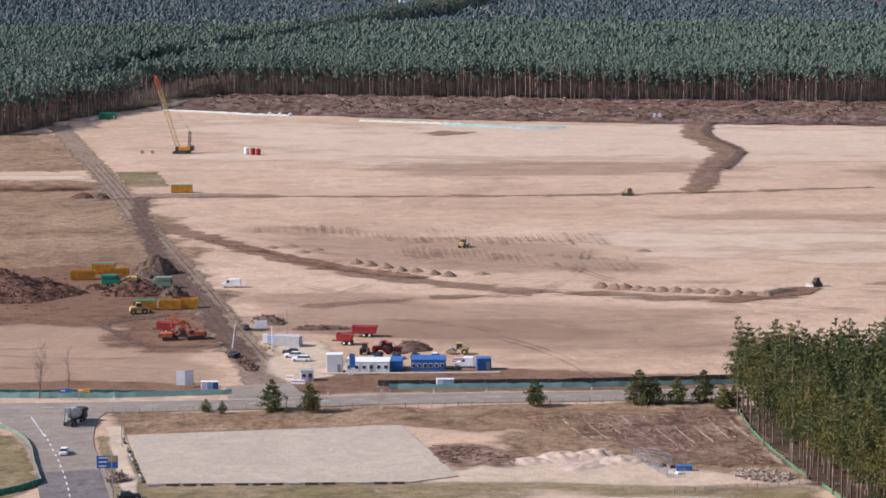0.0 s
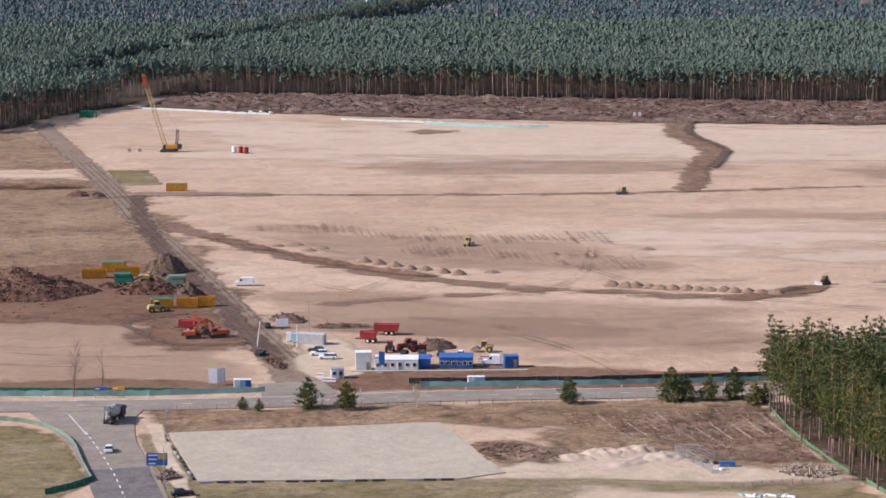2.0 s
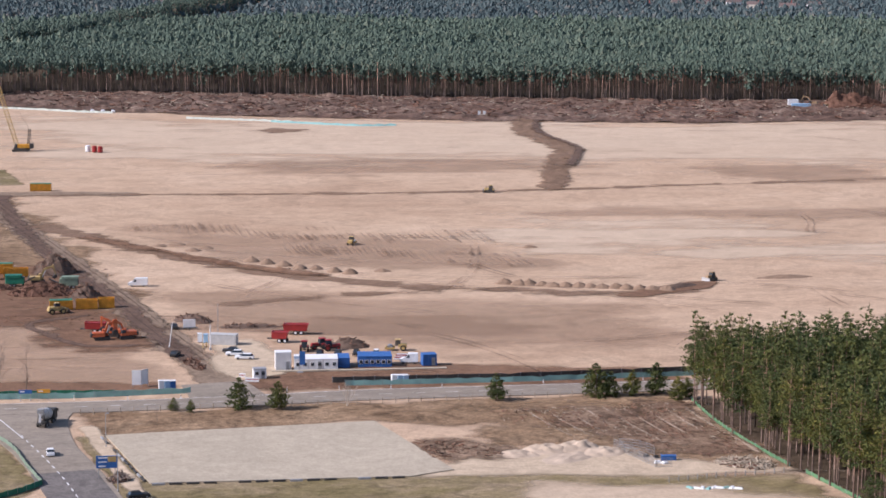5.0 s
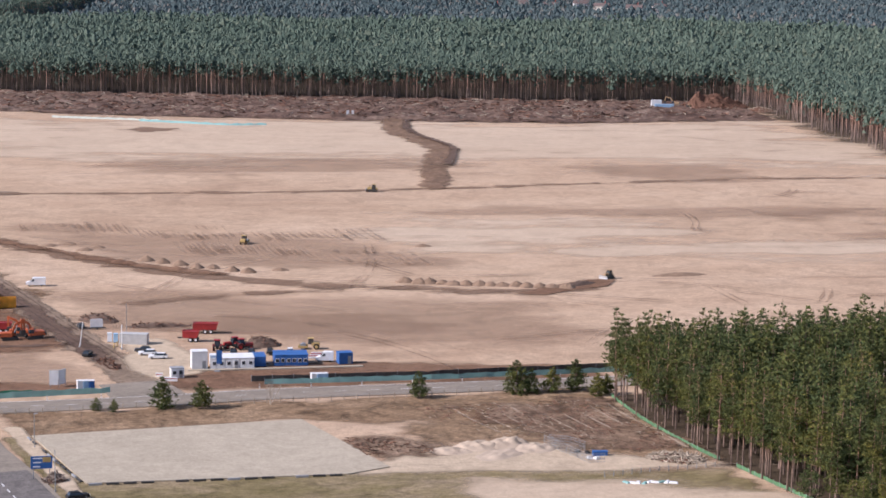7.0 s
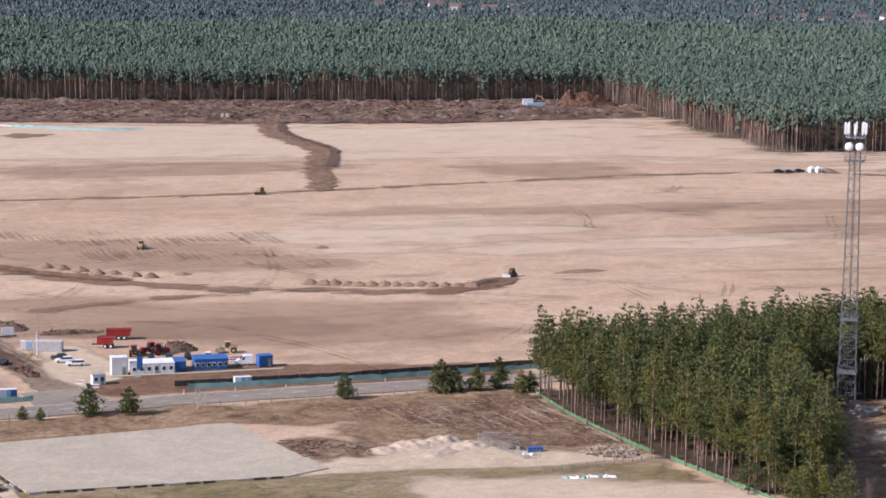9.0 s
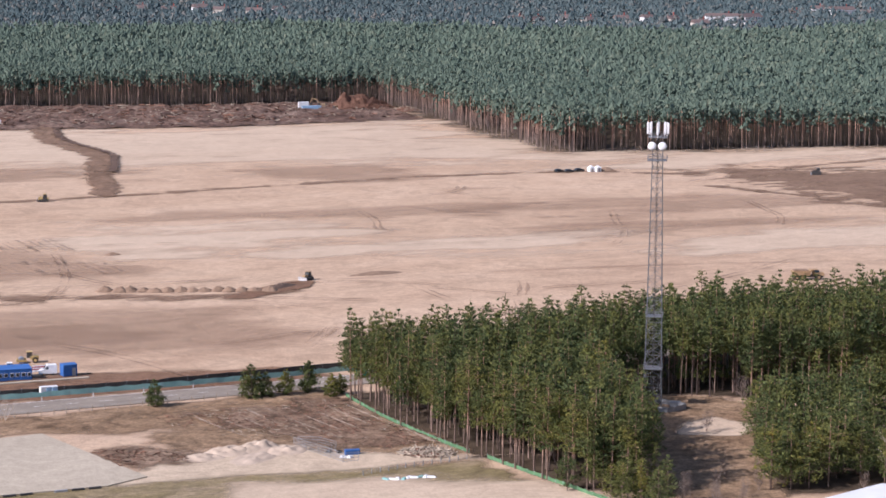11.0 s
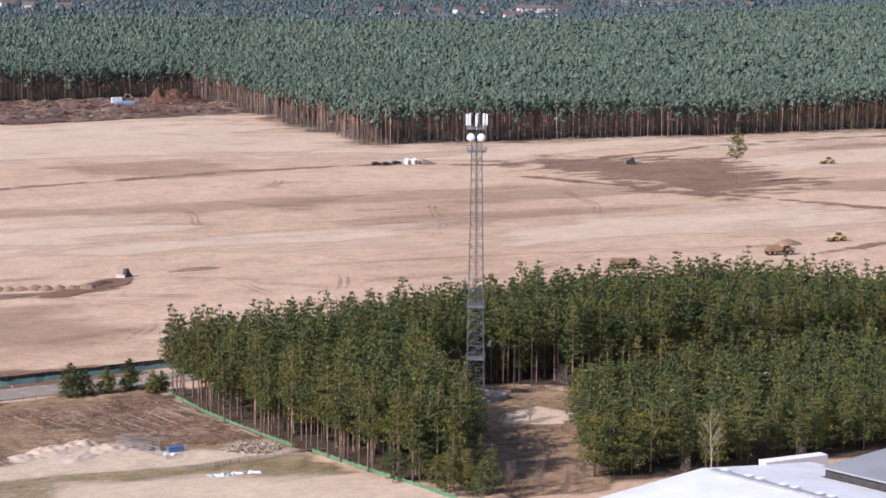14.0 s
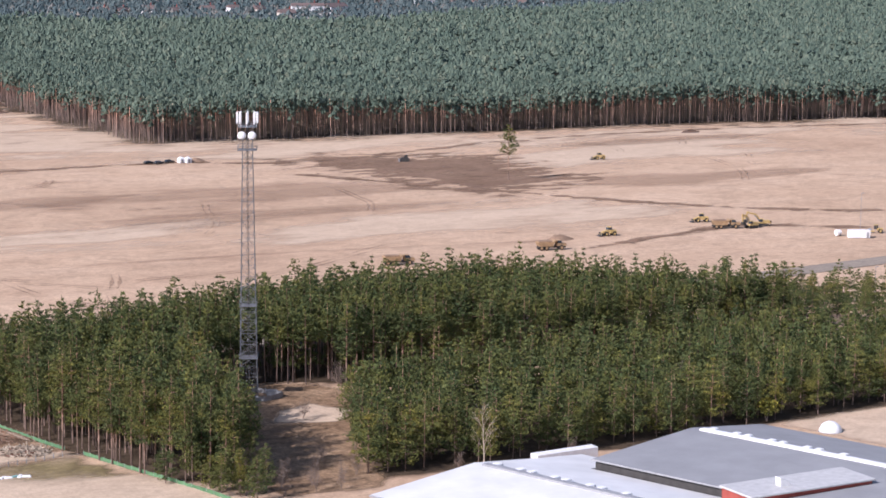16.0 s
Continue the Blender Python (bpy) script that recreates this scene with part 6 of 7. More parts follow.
container("site_container", 398.8, 597.5, -27, (7.6, 2.6, 2.8), WHITE, "white container beside the haul road", "container", 8, 0, True)
roller(412.2, 604.5, 150, "yellow roller beside a white container")
ob = thing("water_tank", "small white water tank", "tank", 395.2, 604.6, 0, 0)
part("shell", Bag().rod((-0.8, 0, 1.2), (0.8, 0, 1.2), 1.1, n=18), WHITE, ob)
part("stand", Bag().box(-0.7, 0.7, -0.8, 0.8, 0, 0.35), DARK, ob)


def pole(name, x, y, high, label, mat=STEEL, lean=(0, 0), r=0.09, arm=0.0, category="pole", z=0.0):
    ob = thing(name, label, category, x, y, z)
    part("shaft", Bag().rod((0, 0, 0), (lean[0], lean[1], high), r, r * 0.6, 8), mat, ob)
    part("foot", Bag().rod((0, 0, 0), (0, 0, 0.4), r * 2.2, r * 1.6, 8), GREY, ob)
    if arm:
        part("lamp_head", Bag().box(-0.1, arm, -0.15, 0.15, high - 0.05, high + 0.12, 0.04), GREY, ob)
    return ob


pole("floodlight_pole", 401.5, 600.0, 15.5, "thin grey light pole beside white container", arm=1.2)
pole("street_lamp", 325.7, 502.3, 9.0, "grey street lamp at the car park", arm=1.0)
pole("pole", -90.3, 564.1, 6.8, "leaning white pole beside the dirt road", WHITE, (0.9, 0), 0.14)
pole("pole", -79.4, 561.3, 6.6, "white pole at the yard entrance", WHITE, (0, 0), 0.16)
pole("pole", -78.2, 582.1, 8.3, "thin grey pole behind the yard", STEEL, (0, 0), 0.10)
pole("street_lamp", -97.5, 457, 7.5, "grey street lamp beside the side road", arm=0.8)
pole("pole", -92.0, 421, 8.5, "grey post beside the road sign", r=0.12)

# ---- root sorting yard ----
skip(-154.2, 672.5, 6, (7.4, 2.5, 2.9), "yellow roll-off container in the root yard")
skip(-150.0, 684.0, 0, (7.4, 2.5, 3.2), "yellow roll-off container with green cover", GREEN)
skip(-144.6, 677.5, 6, (7.6, 2.5, 2.8), "yellow roll-off container in the root yard")
skip(-124.5, 620.5, 8, (6.6, 2.5, 2.8), "yellow roll-off container with green cover", GREEN)
skip(-117.3, 621.5, 5, (6.2, 2.5, 2.8), "yellow roll-off container heaped with roots")
skip(-111.8, 623.0, 5, (4.6, 2.5, 3.0), "short yellow roll-off container")
loader(-124.6, 614.5, 20, STRAW, "yellow wheel loader in front of the containers")
shredder(-141.8, 660, 0, GREEN, "dark green wood shredder among root piles")
shredder(-126.8, 656.5, 180, DULL_GREEN, "pale green and grey screening machine")
excavator(-136.3, 666, 8, STRAW, "yellow excavator standing over the shredder", 0.95)
tipping_trailer(-111.5, 586, 175, "dark red tipping trailer among orange excavators", 5.6)
excavator(-108.8, 575.5, 10, ORANGE, "orange excavator parked with lowered boom", 0.8, 0.6)
excavator(-105.5, 580.5, 175, ORANGE, "orange excavator parked with folded boom", 0.85, 0.8)
excavator(-102.6, 577.0, 200, ORANGE, "orange excavator parked with folded boom", 0.7, 0.5)

# ---- gravel yard and site offices ----
car(-88.1, 552.8, 75, BLACK, "dark blue car parked beside the dirt road", 4.4, "cars in the yard")
car(-74.0, 557.0, 175, DARK, "dark car parked in the gravel yard", 4.4, "cars in the yard")
car(-72.8, 552.8, 178, WHITE, "silver estate car parked in the gravel yard", 4.7, "cars in the yard")
car(-70.2, 548.2, 178, WHITE, "white estate car parked in the gravel yard", 4.9, "cars in the yard")
container("site_container", -76.2, 568, -14, (7.4, 2.6, 2.9), PALE_GREY, "pale grey container in the gravel yard", "container", 10)
container("toilet_cabin", -82.6, 571.5, 0, (1.2, 1.2, 2.4), WHITE, "white toilet cabin beside the dirt road", "toilet cabin", 0, 0, False, None, 0, "toilet cabins")
container("toilet_cabin", -81.0, 570.5, 0, (1.2, 1.2, 2.4), PALE_BLUE, "pale toilet cabin beside the dirt road", "toilet cabin", 0, 0, False, None, 0, "toilet cabins")
ob = thing("sign_trailer", "white display trailer beside a soil ridge", "trailer", -86.3, 589, 0, 5)
part("board", Bag().box(-1.7, 1.7, -0.12, 0.12, 0.7, 2.9, 0.04), WHITE, ob)
part("chassis", Bag().box(-1.8, 2.4, -0.5, 0.5, 0.4, 0.6), DARK, ob)
for sy in (-0.7, 0.7):
    wheel(ob, 0, sy, 0.3, 0.2)
car(-90.5, 590.5, 100, DARK, "dark car behind the display trailer", 4.4, "cars in the yard")
container("gate_cabin", -65.9, 525.5, 8, (3.2, 2.4, 2.6), WHITE, "small white gatekeeper cabin at the site entrance", "cabin", 0, 2, True, GREY)
for px, py, w in ((-70.2, 526.5, 1.6), (-67.6, 521.5, 3.4)):
    ob = thing("barrier_block", "white barrier block at the site entrance", "barrier", px, py, 0, -8, "white barrier blocks")
    part("block", Bag().prism([(-w / 2, 0), (w / 2, 0), (w / 2, 1.0), (-w / 2, 1.0)], -0.3, 0.3), WHITE, ob)
    part("reflector", Bag().box(-w / 2 + 0.1, w / 2 - 0.1, -0.32, -0.3, 0.6, 0.8), RED, ob)
for px, py in ((-80.6, 565.0), (-79.6, 563.4), (-81.4, 563.0)):
    ob = thing("bollard", "yellow and white warning post at the yard entrance", "bollard", px, py, 0, 0, "warning posts")
    part("post", Bag().rod((0, 0, 0), (0, 0, 1.4), 0.18, 0.14, 8), STRAW, ob)
    part("base", Bag().rod((0, 0, 0), (0, 0, 0.15), 0.35, 0.3, 10), DARK, ob)
container("office_cabin", -60.2, 536, 4, (4.0, 3.0, 4.6), WHITE, "tall white site cabin with a frame at its front", "cabin", 6, 0, True)
for k in range(3):
    container("office_cabin", -55.6 + 3.65 * k, 537.6 + 0.1 * k, 1, (3.6, 6.0, 2.8), WHITE, "white site office cabin in a row", "cabin", 0, 2, k == 1, WHITE, 0, "white office cabins")
container("site_container", -45.0, 539.6, 2, (3.0, 6.0, 2.6), BLUE, "blue storage container between office cabins", "container", 5)
for k in range(3):
    container("office_cabin", -39.9 + 2.85 * k, 540.0, 1, (2.8, 6.0, 2.9), BLUE, "blue site office cabin with white windows", "cabin", 0, 2, False, BLUE, 0, "blue office cabins")
container("site_container", -23.3, 539.5, 8, (3.6, 3.0, 3.0), BLUE, "bright blue storage container on the sand", "container", 6, 0, True)
ob = thing("banner", "tall dark blue flag banner before the offices", "flag", -55.3, 531.8, 0, 0)
part("mast_pole", Bag().rod((-0.75, 0, 0), (-0.75, 0, 5.6), 0.06), STEEL, ob)
part("cloth", Bag().prism([(-0.7, 2.0), (0.0, 1.95), (0.65, 2.05), (0.7, 5.3), (0.1, 5.45), (-0.7, 5.5)], -0.03, 0.03), BLUE, ob)
part("foot", Bag().box(-1.3, 0.2, -0.5, 0.5, 0, 0.25, 0.05), GREY, ob)
flat_strip("boardwalk", [(-63, 533.0), (-40, 533.8), (-19, 535.2)], 0.7, CONCRETE, 0.32, "pale concrete kerb path before the site offices", "pavement")
tipping_trailer(-61.2, 570.5, 170, "red tipping trailer parked on the sand", 4.4)
tipping_trailer(-57.0, 581.5, 175, "long red tipping trailer parked on the sand", 6.8)
tractor(-50.8, 561.0, 200, RED, "dark red tractor between soil heaps")
tractor(-47.8, 559.0, 10, RED, "red tractor parked behind the offices")
tractor(-54.8, 558.5, 90, RED, "red tractor parked behind the offices")
roller(-30.6, 558.5, 175, "large yellow soil compactor on the sand")
for px, paint, lab in ((-46.2, DARK, "dark car behind the office cabins"), (-41.4, BLACK, "black car behind the office cabins"), (-36.2, WHITE, "white car behind the office cabins"), (-50.8, BLACK, "black car behind the office cabins")):
    car(px, 552.6, 85, paint, lab, 4.4, "cars behind the offices")
van(-28.2, 542.0, 175, WHITE, "white car-sized van beside the blue container", 4.6)
ob = thing("barrier_stack", "stack of red and white barrier boards", "barrier", -29.6, 547, 0, 0)
for k in range(5):
    part("board", Bag().box(-2.3 + 0.2 * k, 2.3, -1.0 + 0.35 * k, -0.7 + 0.35 * k, 0.05, 0.5 + 0.22 * k, 0.03), RED if k % 2 else WHITE, ob)

# ---- along the road ----
ob = thing("billboard", "large blank white billboard in V shape", "billboard", -94.2, 517, 0, 0)
part("panel", Bag().prism([(-2.2, 0.7), (-0.1, 0.7), (-0.1, 4.3), (-2.2, 4.3)], -0.9, -0.8), WHITE, ob, "sunlit white panel")
right = Bag().prism([(0, 0.7), (2.4, 0.7), (2.4, 4.3), (0, 4.3)], -0.05, 0.05)
rp = part("panel", right, WHITE, ob)
rp.matrix_basis = pose(-0.05, -0.8, 0, 0, 0, 48)
for px, py in ((-2.0, -0.8), (0, -0.7), (1.5, 0.9)):
    part("post", Bag().rod((px, py, 0), (px, py, 4.2), 0.08), STEEL, ob)
for k, (px, mat) in enumerate([(-89.2, WHITE), (-87.8, PALE_BLUE), (-86.4, BLUE)]):
    container("toilet_cabin", px, 513.0, 12, (1.25, 1.3, 2.4), mat, "white and blue toilet cabin beside the road", "toilet cabin", 0, 0, False, WHITE, 0, "toilet cabins by the road")
for px, mat in ((-33.0, WHITE), (-31.6, PALE_BLUE), (-30.2, PALE_BLUE)):
    container("toilet_cabin", px, 517.6, 10, (1.3, 1.3, 2.3), mat, "white and pale blue toilet cabin beside the road", "toilet cabin", 0, 0, False, WHITE, 0, "toilet cabins by the road")


def road_sign(x, y, turn, w, z0, z1, mat, label, panel2=None):
    ob = thing("road_sign", label, "sign", x, y, 0, turn)
    part("panel", Bag().box(-w / 2, w / 2, -0.06, 0.02, z0, z1, 0.02), mat, ob)
    for sx in (-w * 0.38, w * 0.38):
        part("post", Bag().rod((sx, 0.1, 0), (sx, 0.1, z1 - 0.1), 0.09), STEEL, ob)
    n = 3 if z1 - z0 > 1.5 else 1
    for k in range(n):
        zz = z0 + (k + 0.5) * (z1 - z0) / n
        part("lettering_bar", Bag().box(-w * 0.40, -w * 0.05 + 0.2 * k, -0.075, -0.06, zz - 0.12, zz + 0.12), WHITE, ob, "white bar of unreadable lettering")
    if panel2:
        part("inset_panel", Bag().box(w * 0.05, w * 0.44, -0.08, -0.06, z0 + (z1 - z0) * 0.5, z1 - 0.2, 0.005), panel2, ob, "yellow inset panel")
    return ob


road_sign(-95.0, 430.5, 4, 4.3, 2.3, 4.9, BLUE, "large blue direction sign with yellow inset", STRAW)
road_sign(-120.2, 502.3, 0, 3.1, 1.9, 2.8, BLUE, "small blue direction sign beside the road")
road_sign(-116.0, 502.8, 0, 3.0, 1.9, 2.8, YELLOW, "small yellow direction sign beside the road")
mixer_truck(-112.6, 478.5, 78)
car(-108.6, 450.5, 97, WHITE, "small white car on the side road", 4.0)
car(-87.5, 415.0, 20, BLACK, "black car parked behind the road sign", 4.6)
semi(53.0, 515.9, 184)


def net_fence(name, line, high, gap, net, label, post_mat=STEEL, sag=0.1):
    """A netting fence: each post and each bay of net is a part."""
    p = np.array(line, float)
    step = np.r_[0, np.cumsum(np.linalg.norm(np.diff(p, axis=0), axis=1))]
    n = max(2, int(step[-1] / gap) + 1)
    q = np.stack([np.interp(np.linspace(0, step[-1], n), step, p[:, i]) for i in (0, 1)], 1)
    ob = thing(name, label, "fence", 0, 0)
    for x, y in q:
        part("post", Bag().rod((x, y, 0), (x, y, high + 0.15), 0.05, n=5), post_mat, ob)
    for (ax, ay), (bx, by) in zip(q, q[1:]):
        d = np.array([bx - ax, by - ay])
        m = np.array([-d[1], d[0]]) / np.linalg.norm(d) * 0.02
        mx, my = (ax + bx) / 2 + RNG.uniform(-0.15, 0.15), (ay + by) / 2 + RNG.uniform(-0.15, 0.15)
        b = Bag()
        row = [(ax, ay, high), (mx, my, high - sag * RNG.uniform(0, 2)), (bx, by, high)]
        pts = [(x + s * m[0], y + s * m[1], z) for s in (-1, 1) for k, (x, y, h) in enumerate(row) for z in (0.05, h)]
        b.add(pts, [(0, 2, 3, 1), (2, 4, 5, 3), (6, 7, 9, 8), (8, 9, 11, 10), (1, 3, 9, 7), (3, 5, 11, 9)])
        part("net", b, net, ob)
    return ob


def post_fence(line, gap, high, label, mat=WOOD, wires=3):
    p = np.array(line, float)
    step = np.r_[0, np.cumsum(np.linalg.norm(np.diff(p, axis=0), axis=1))]
    n = int(step[-1] / gap) + 1
    q = np.stack([np.interp(np.linspace(0, step[-1], n), step, p[:, i]) for i in (0, 1)], 1)
    ob = thing("wire_fence", label, "fence", 0, 0)
    for x, y in q:
        part("post", Bag().rod((x, y, 0), (x + RNG.uniform(-0.06, 0.06), y, high), 0.11, 0.09, 6), mat, ob)
    for k in range(wires):
        b, z = Bag(), high * (0.35 + 0.28 * k)
        for (ax, ay), (bx, by) in zip(q, q[1:]):
            b.rod((ax, ay, z), (bx, by, z), 0.025, n=3, caps=False)
        part("wire", b, STEEL, ob)
    return ob


net_fence("netting_fence", [(-200, 502), (-136, 504.5), (-109, 505), (-82, 509.5)], 1.5, 4.5, TEAL, "long teal netting fence along the road", sag=0.2)
net_fence("netting_fence", [(-45, 516), (-3, 518.6), (31, 522.5), (60, 527)], 1.4, 4.5, TEAL, "long teal netting fence along the road", sag=0.2)
# the low dark bank behind the teal fence, given a net fence's shape
net_fence("netting_fence", [(-48, 519.5), (-3, 522.5), (31, 527), (60, 531)], 1.5, 5.0, DARK, "low dark bank behind the teal fence, built as netting", sag=0.15)
net_fence("netting_fence", [(-200, 508), (-136, 508.5), (-100, 509)], 1.2, 5.0, GREEN, "dark green netting fence behind the teal one", sag=0.15)
net_fence("netting_fence", curve([(-200, 483), (-150, 481), (-131, 476), (-119.5, 461.5), (-112.5, 441), (-107.5, 426)], 5), 1.1, 3.0, DULL_GREEN, "faded green netting fence round the meadow's curve")
net_fence("netting_fence", [(-107.5, 426), (-111, 420.5), (-115, 416)], 1.3, 2.5, GREEN, "dark green netting fence end at the side road")
net_fence("netting_fence", curve([(36.5, 496), (38.3, 474), (42.5, 450), (46.3, 434)], 5), 0.9, 2.4, LEAF_GREEN, "bright green netting fence along the wood")
net_fence("netting_fence", curve([(48.5, 428.5), (53.5, 410), (59, 391), (63, 372)], 5), 0.9, 2.4, LEAF_GREEN, "bright green netting fence along the wood")
post_fence([(-106, 487.5), (-77, 492.5), (-42, 496), (-3, 500.5), (30, 505)], 3.0, 1.5, "wooden post and wire fence along the road")
post_fence([(19, 422.5), (30, 426), (44, 429)], 2.0, 1.2, "thin wire fence beside the sandy path", STEEL, 2)
for k in range(14):
    px = -134 + 12.5 * k
    ob = thing("delineator_post", "white roadside marker post with dark band", "post", px, 503.2 if px < -82 else 507.5 + (px + 82) * 0.105, 0.0, 0, "roadside marker posts")
    part("shaft", Bag().box(-0.09, 0.09, -0.07, 0.07, 0, 1.1, 0.03), WHITE, ob)
    part("band", Bag().box(-0.095, 0.095, -0.075, 0.075, 0.8, 0.95), BLACK, ob)
ob = thing("mesh_fence", "grey steel mesh site fence round stored goods", "fence", 0, 0)
for (ax, ay), (bx, by) in (((11.8, 451.5), (13.4, 447.2)), ((13.4, 447.2), (15.0, 443)), ((15.0, 443), (16.6, 438.8)), ((16.6, 438.8), (18.2, 434.5)), ((18.2, 434.5), (21.6, 434.8)), ((13, 452), (17.2, 450)), ((17.2, 450), (19.5, 445))):
    b = Bag()
    for f in np.linspace(0, 1, 12):
        b.rod((ax + f * (bx - ax), ay + f * (by - ay), 0.1), (ax + f * (bx - ax), ay + f * (by - ay), 2.0), 0.025 if 0 < f < 1 else 0.06, n=4)
    for z in (0.15, 0.8, 1.4, 2.0):
        b.rod((ax, ay, z), (bx, by, z), 0.035, n=4)
    part("panel", b, STEEL, ob)
container("tool_box", 21.8, 440.3, -3, (3.2, 1.1, 1.1), BLUE, "long blue tool chest on the ground", "chest", 4)
for k, (px, py, mat, lab) in enumerate([(19.2, 438.0, WHITE, "white sack on the ground"), (20.6, 437.4, WHITE, "white sack on the ground"), (17.6, 443.6, BLACK, "black heap of sheeting"), (19.6, 442.6, BLACK, "black heap of sheeting")]):
    ob = thing("sack", lab, "sack", px, py, 0, 30 * k, "sacks inside the mesh fence")
    part("cloth", Bag().box(-0.8, 0.8, -0.6, 0.6, 0, 0.6, 0.25, (0.1, 0.2, 0.1, 0)), mat, ob)
for k in range(9):
    ob = thing("sheet_bundle", "pale crumpled plastic sheet on the ground", "sheet", 22.5 + 1.2 * k, 417.8 + RNG.uniform(-1, 1), 0, RNG.uniform(0, 180), "plastic sheets on the ground")
    part("cloth", Bag().box(-1.0, 1.0, -0.5, 0.5, 0, 0.35, 0.12, (0.2, 0.1, 0.1, 0.15)), WHITE if k % 3 else TEAL, ob)
for (ax, ay), (bx, by) in (((-99.5, 466), (-93.5, 447)), ((-93.5, 447), (-87, 427)), ((-86, 425), (-34, 428.3))):
    n = int(math.hypot(bx - ax, by - ay) / 3.4)
    for k in range(n):
        if RNG.uniform() < 0.2:
            continue
        f = (k + 0.5) / n
        ob = thing("concrete_kerb", "dark weathered kerb beam at the pad's edge", "kerb", ax + f * (bx - ax), ay + f * (by - ay), 0, math.degrees(math.atan2(by - ay, bx - ax)) + RNG.uniform(-2, 2), "kerb beams round the pad")
        part("beam", Bag().box(-1.3, 1.3, -0.22, 0.22, 0, 0.5, 0.06), DARK if k % 4 else GREY, ob)


# ---- single trees and shrubs ----
def bare_tree(x, y, high, label, seed, mat=TWIG, spread=0.35, name="bare_tree", twigs=3, stems=1):
    """A leafless tree: limbs that fork and thin out."""
    rng = np.random.default_rng(seed)
    ob = thing(name, label, "tree", x, y, 0)
    trunk, limbs = Bag(), Bag()

    def grow(b, p, d, length, r, level):
        q = p + d * length
        b.rod(p, q, r, r * 0.62, 6 if level < 2 else 3, False)
        if level >= 4:
            return
        for _ in range(3):
            e = d + rng.normal(0, spread, 3) + (0, 0, 0.12)
            e /= np.linalg.norm(e)
            grow(limbs, p + (q - p) * rng.uniform(0.45, 1.0), e, length * rng.uniform(0.5, 0.8), r * 0.5, level + 1)

    for _ in range(stems):
        d = np.array([rng.normal(0, 0.06 * stems), rng.normal(0, 0.06 * stems), 1.0])
        spine, r0 = [np.zeros(3)], high * 0.010 + 0.02
        for k in range(6):
            spine.append(spine[-1] + (d + rng.normal(0, 0.05, 3)) * high / 6)
        for k in range(6):
            trunk.rod(spine[k], spine[k + 1], r0 * (1 - k / 6.5), r0 * (1 - (k + 1) / 6.5), 6, False)
            for _ in range(twigs if k else 0):
                a = rng.uniform(0, 6.28)
                e = np.array([math.cos(a) * spread * 1.8, math.sin(a) * spread * 1.8, 1.0])
                grow(limbs, spine[k] + (spine[k + 1] - spine[k]) * rng.uniform(0, 1), e / np.linalg.norm(e), high * 0.24 * (1.15 - k / 7), r0 * 0.4 * (1 - k / 8), 2)
    part("trunk", trunk, mat, ob)
    tagged(part("limbs", limbs, mat, ob), kind="stuff")
    return ob


BIRCH = surface("pale_birch_bark", (0.50, 0.42, 0.33), 0.85, vary=0.3, scale=2)
bare_tree(-127, 504, 13, "tall bare leafless tree beside the road", 1, stems=2)
bare_tree(-120.5, 507, 11.5, "bare leafless tree beside the road", 2)
bare_tree(-45, 494.5, 5.5, "clump of thin bare birch stems at the fence", 3, BIRCH, 0.28, stems=4)
bare_tree(-88, 480, 2.6, "small bare sapling on the verge", 5, TWIG, 0.4)
bare_tree(117.5, 379, 14, "bare pale birch in front of the pines", 4, BIRCH, 0.35)
for k, (px, py, h) in enumerate([(124, 459, 7), (76, 388, 4.5), (80, 383, 4), (84, 378, 4), (72, 379, 4), (146, 402, 9), (196, 420, 9), (215, 415, 9), (231, 430, 9), (104, 437, 5), (74, 384, 3.5), (78, 391, 4), (82, 386, 3.5), (87, 383, 4), (92, 387, 4), (86, 394, 3.5), (79, 379, 4), (98, 400, 3.5), (112, 380, 4), (140, 380, 4), (178, 388, 4), (90, 398, 4)]):
    bare_tree(px, py, h, "brown leafless shrub at the edge of the pines", 20 + k, TWIG, 0.5, "bare_shrub", 5, 3)

SMALL = [pine_shape(RNG, 7.5, 0.02, 2.7, 900, (0.30, 0.52)) for _ in range(3)]
for k, (px, py, s, lab) in enumerate([(-70, 492.5, 1.0, "dark green pine beside the road fence"), (-61, 491.5, 0.9, "dark green pine beside the road fence"), (-85, 491, 0.42, "small green pine beside the road fence"), (-81, 489.5, 0.38, "small bushy pine beside the road fence"),
                                      (-9.5, 498.5, 0.82, "bushy dark pine beside the road fence"), (14.5, 501.5, 1.1, "broad dark pine beside the road fence"), (18, 501.5, 0.8, "dark pine beside the road fence"), (23.2, 502, 0.8, "dark pine beside the road fence"), (29.2, 504, 1.0, "dark pine beside the road fence"), (33.5, 498, 0.75, "bushy pine at the corner of the wood"), (36, 499, 0.7, "bushy pine at the corner of the wood")]):
    pine(SMALL, k % 3, px, py, s, 70 * k, "small_pine", lab, "pines beside the road")
LONE = [pine_shape(RNG, 23.0, 0.46, 3.9, 640, (0.36, 0.62))]
pine(LONE, 0, 372, 794, 1.0, 0, "lone_pine", "tall solitary pine standing on bare soil", "lone pine")
WITHY = needles("yellow_green_leaves", (0.10, 0.10, 0.02), (0.20, 0.19, 0.04), (0.30, 0.27, 0.05), (0.36, 0.33, 0.08), 1.2)
rng = np.random.default_rng(5)
shrub = thing("shrub", "yellow-green willow shrub behind the hall", "shrub", 196, 386, 0)
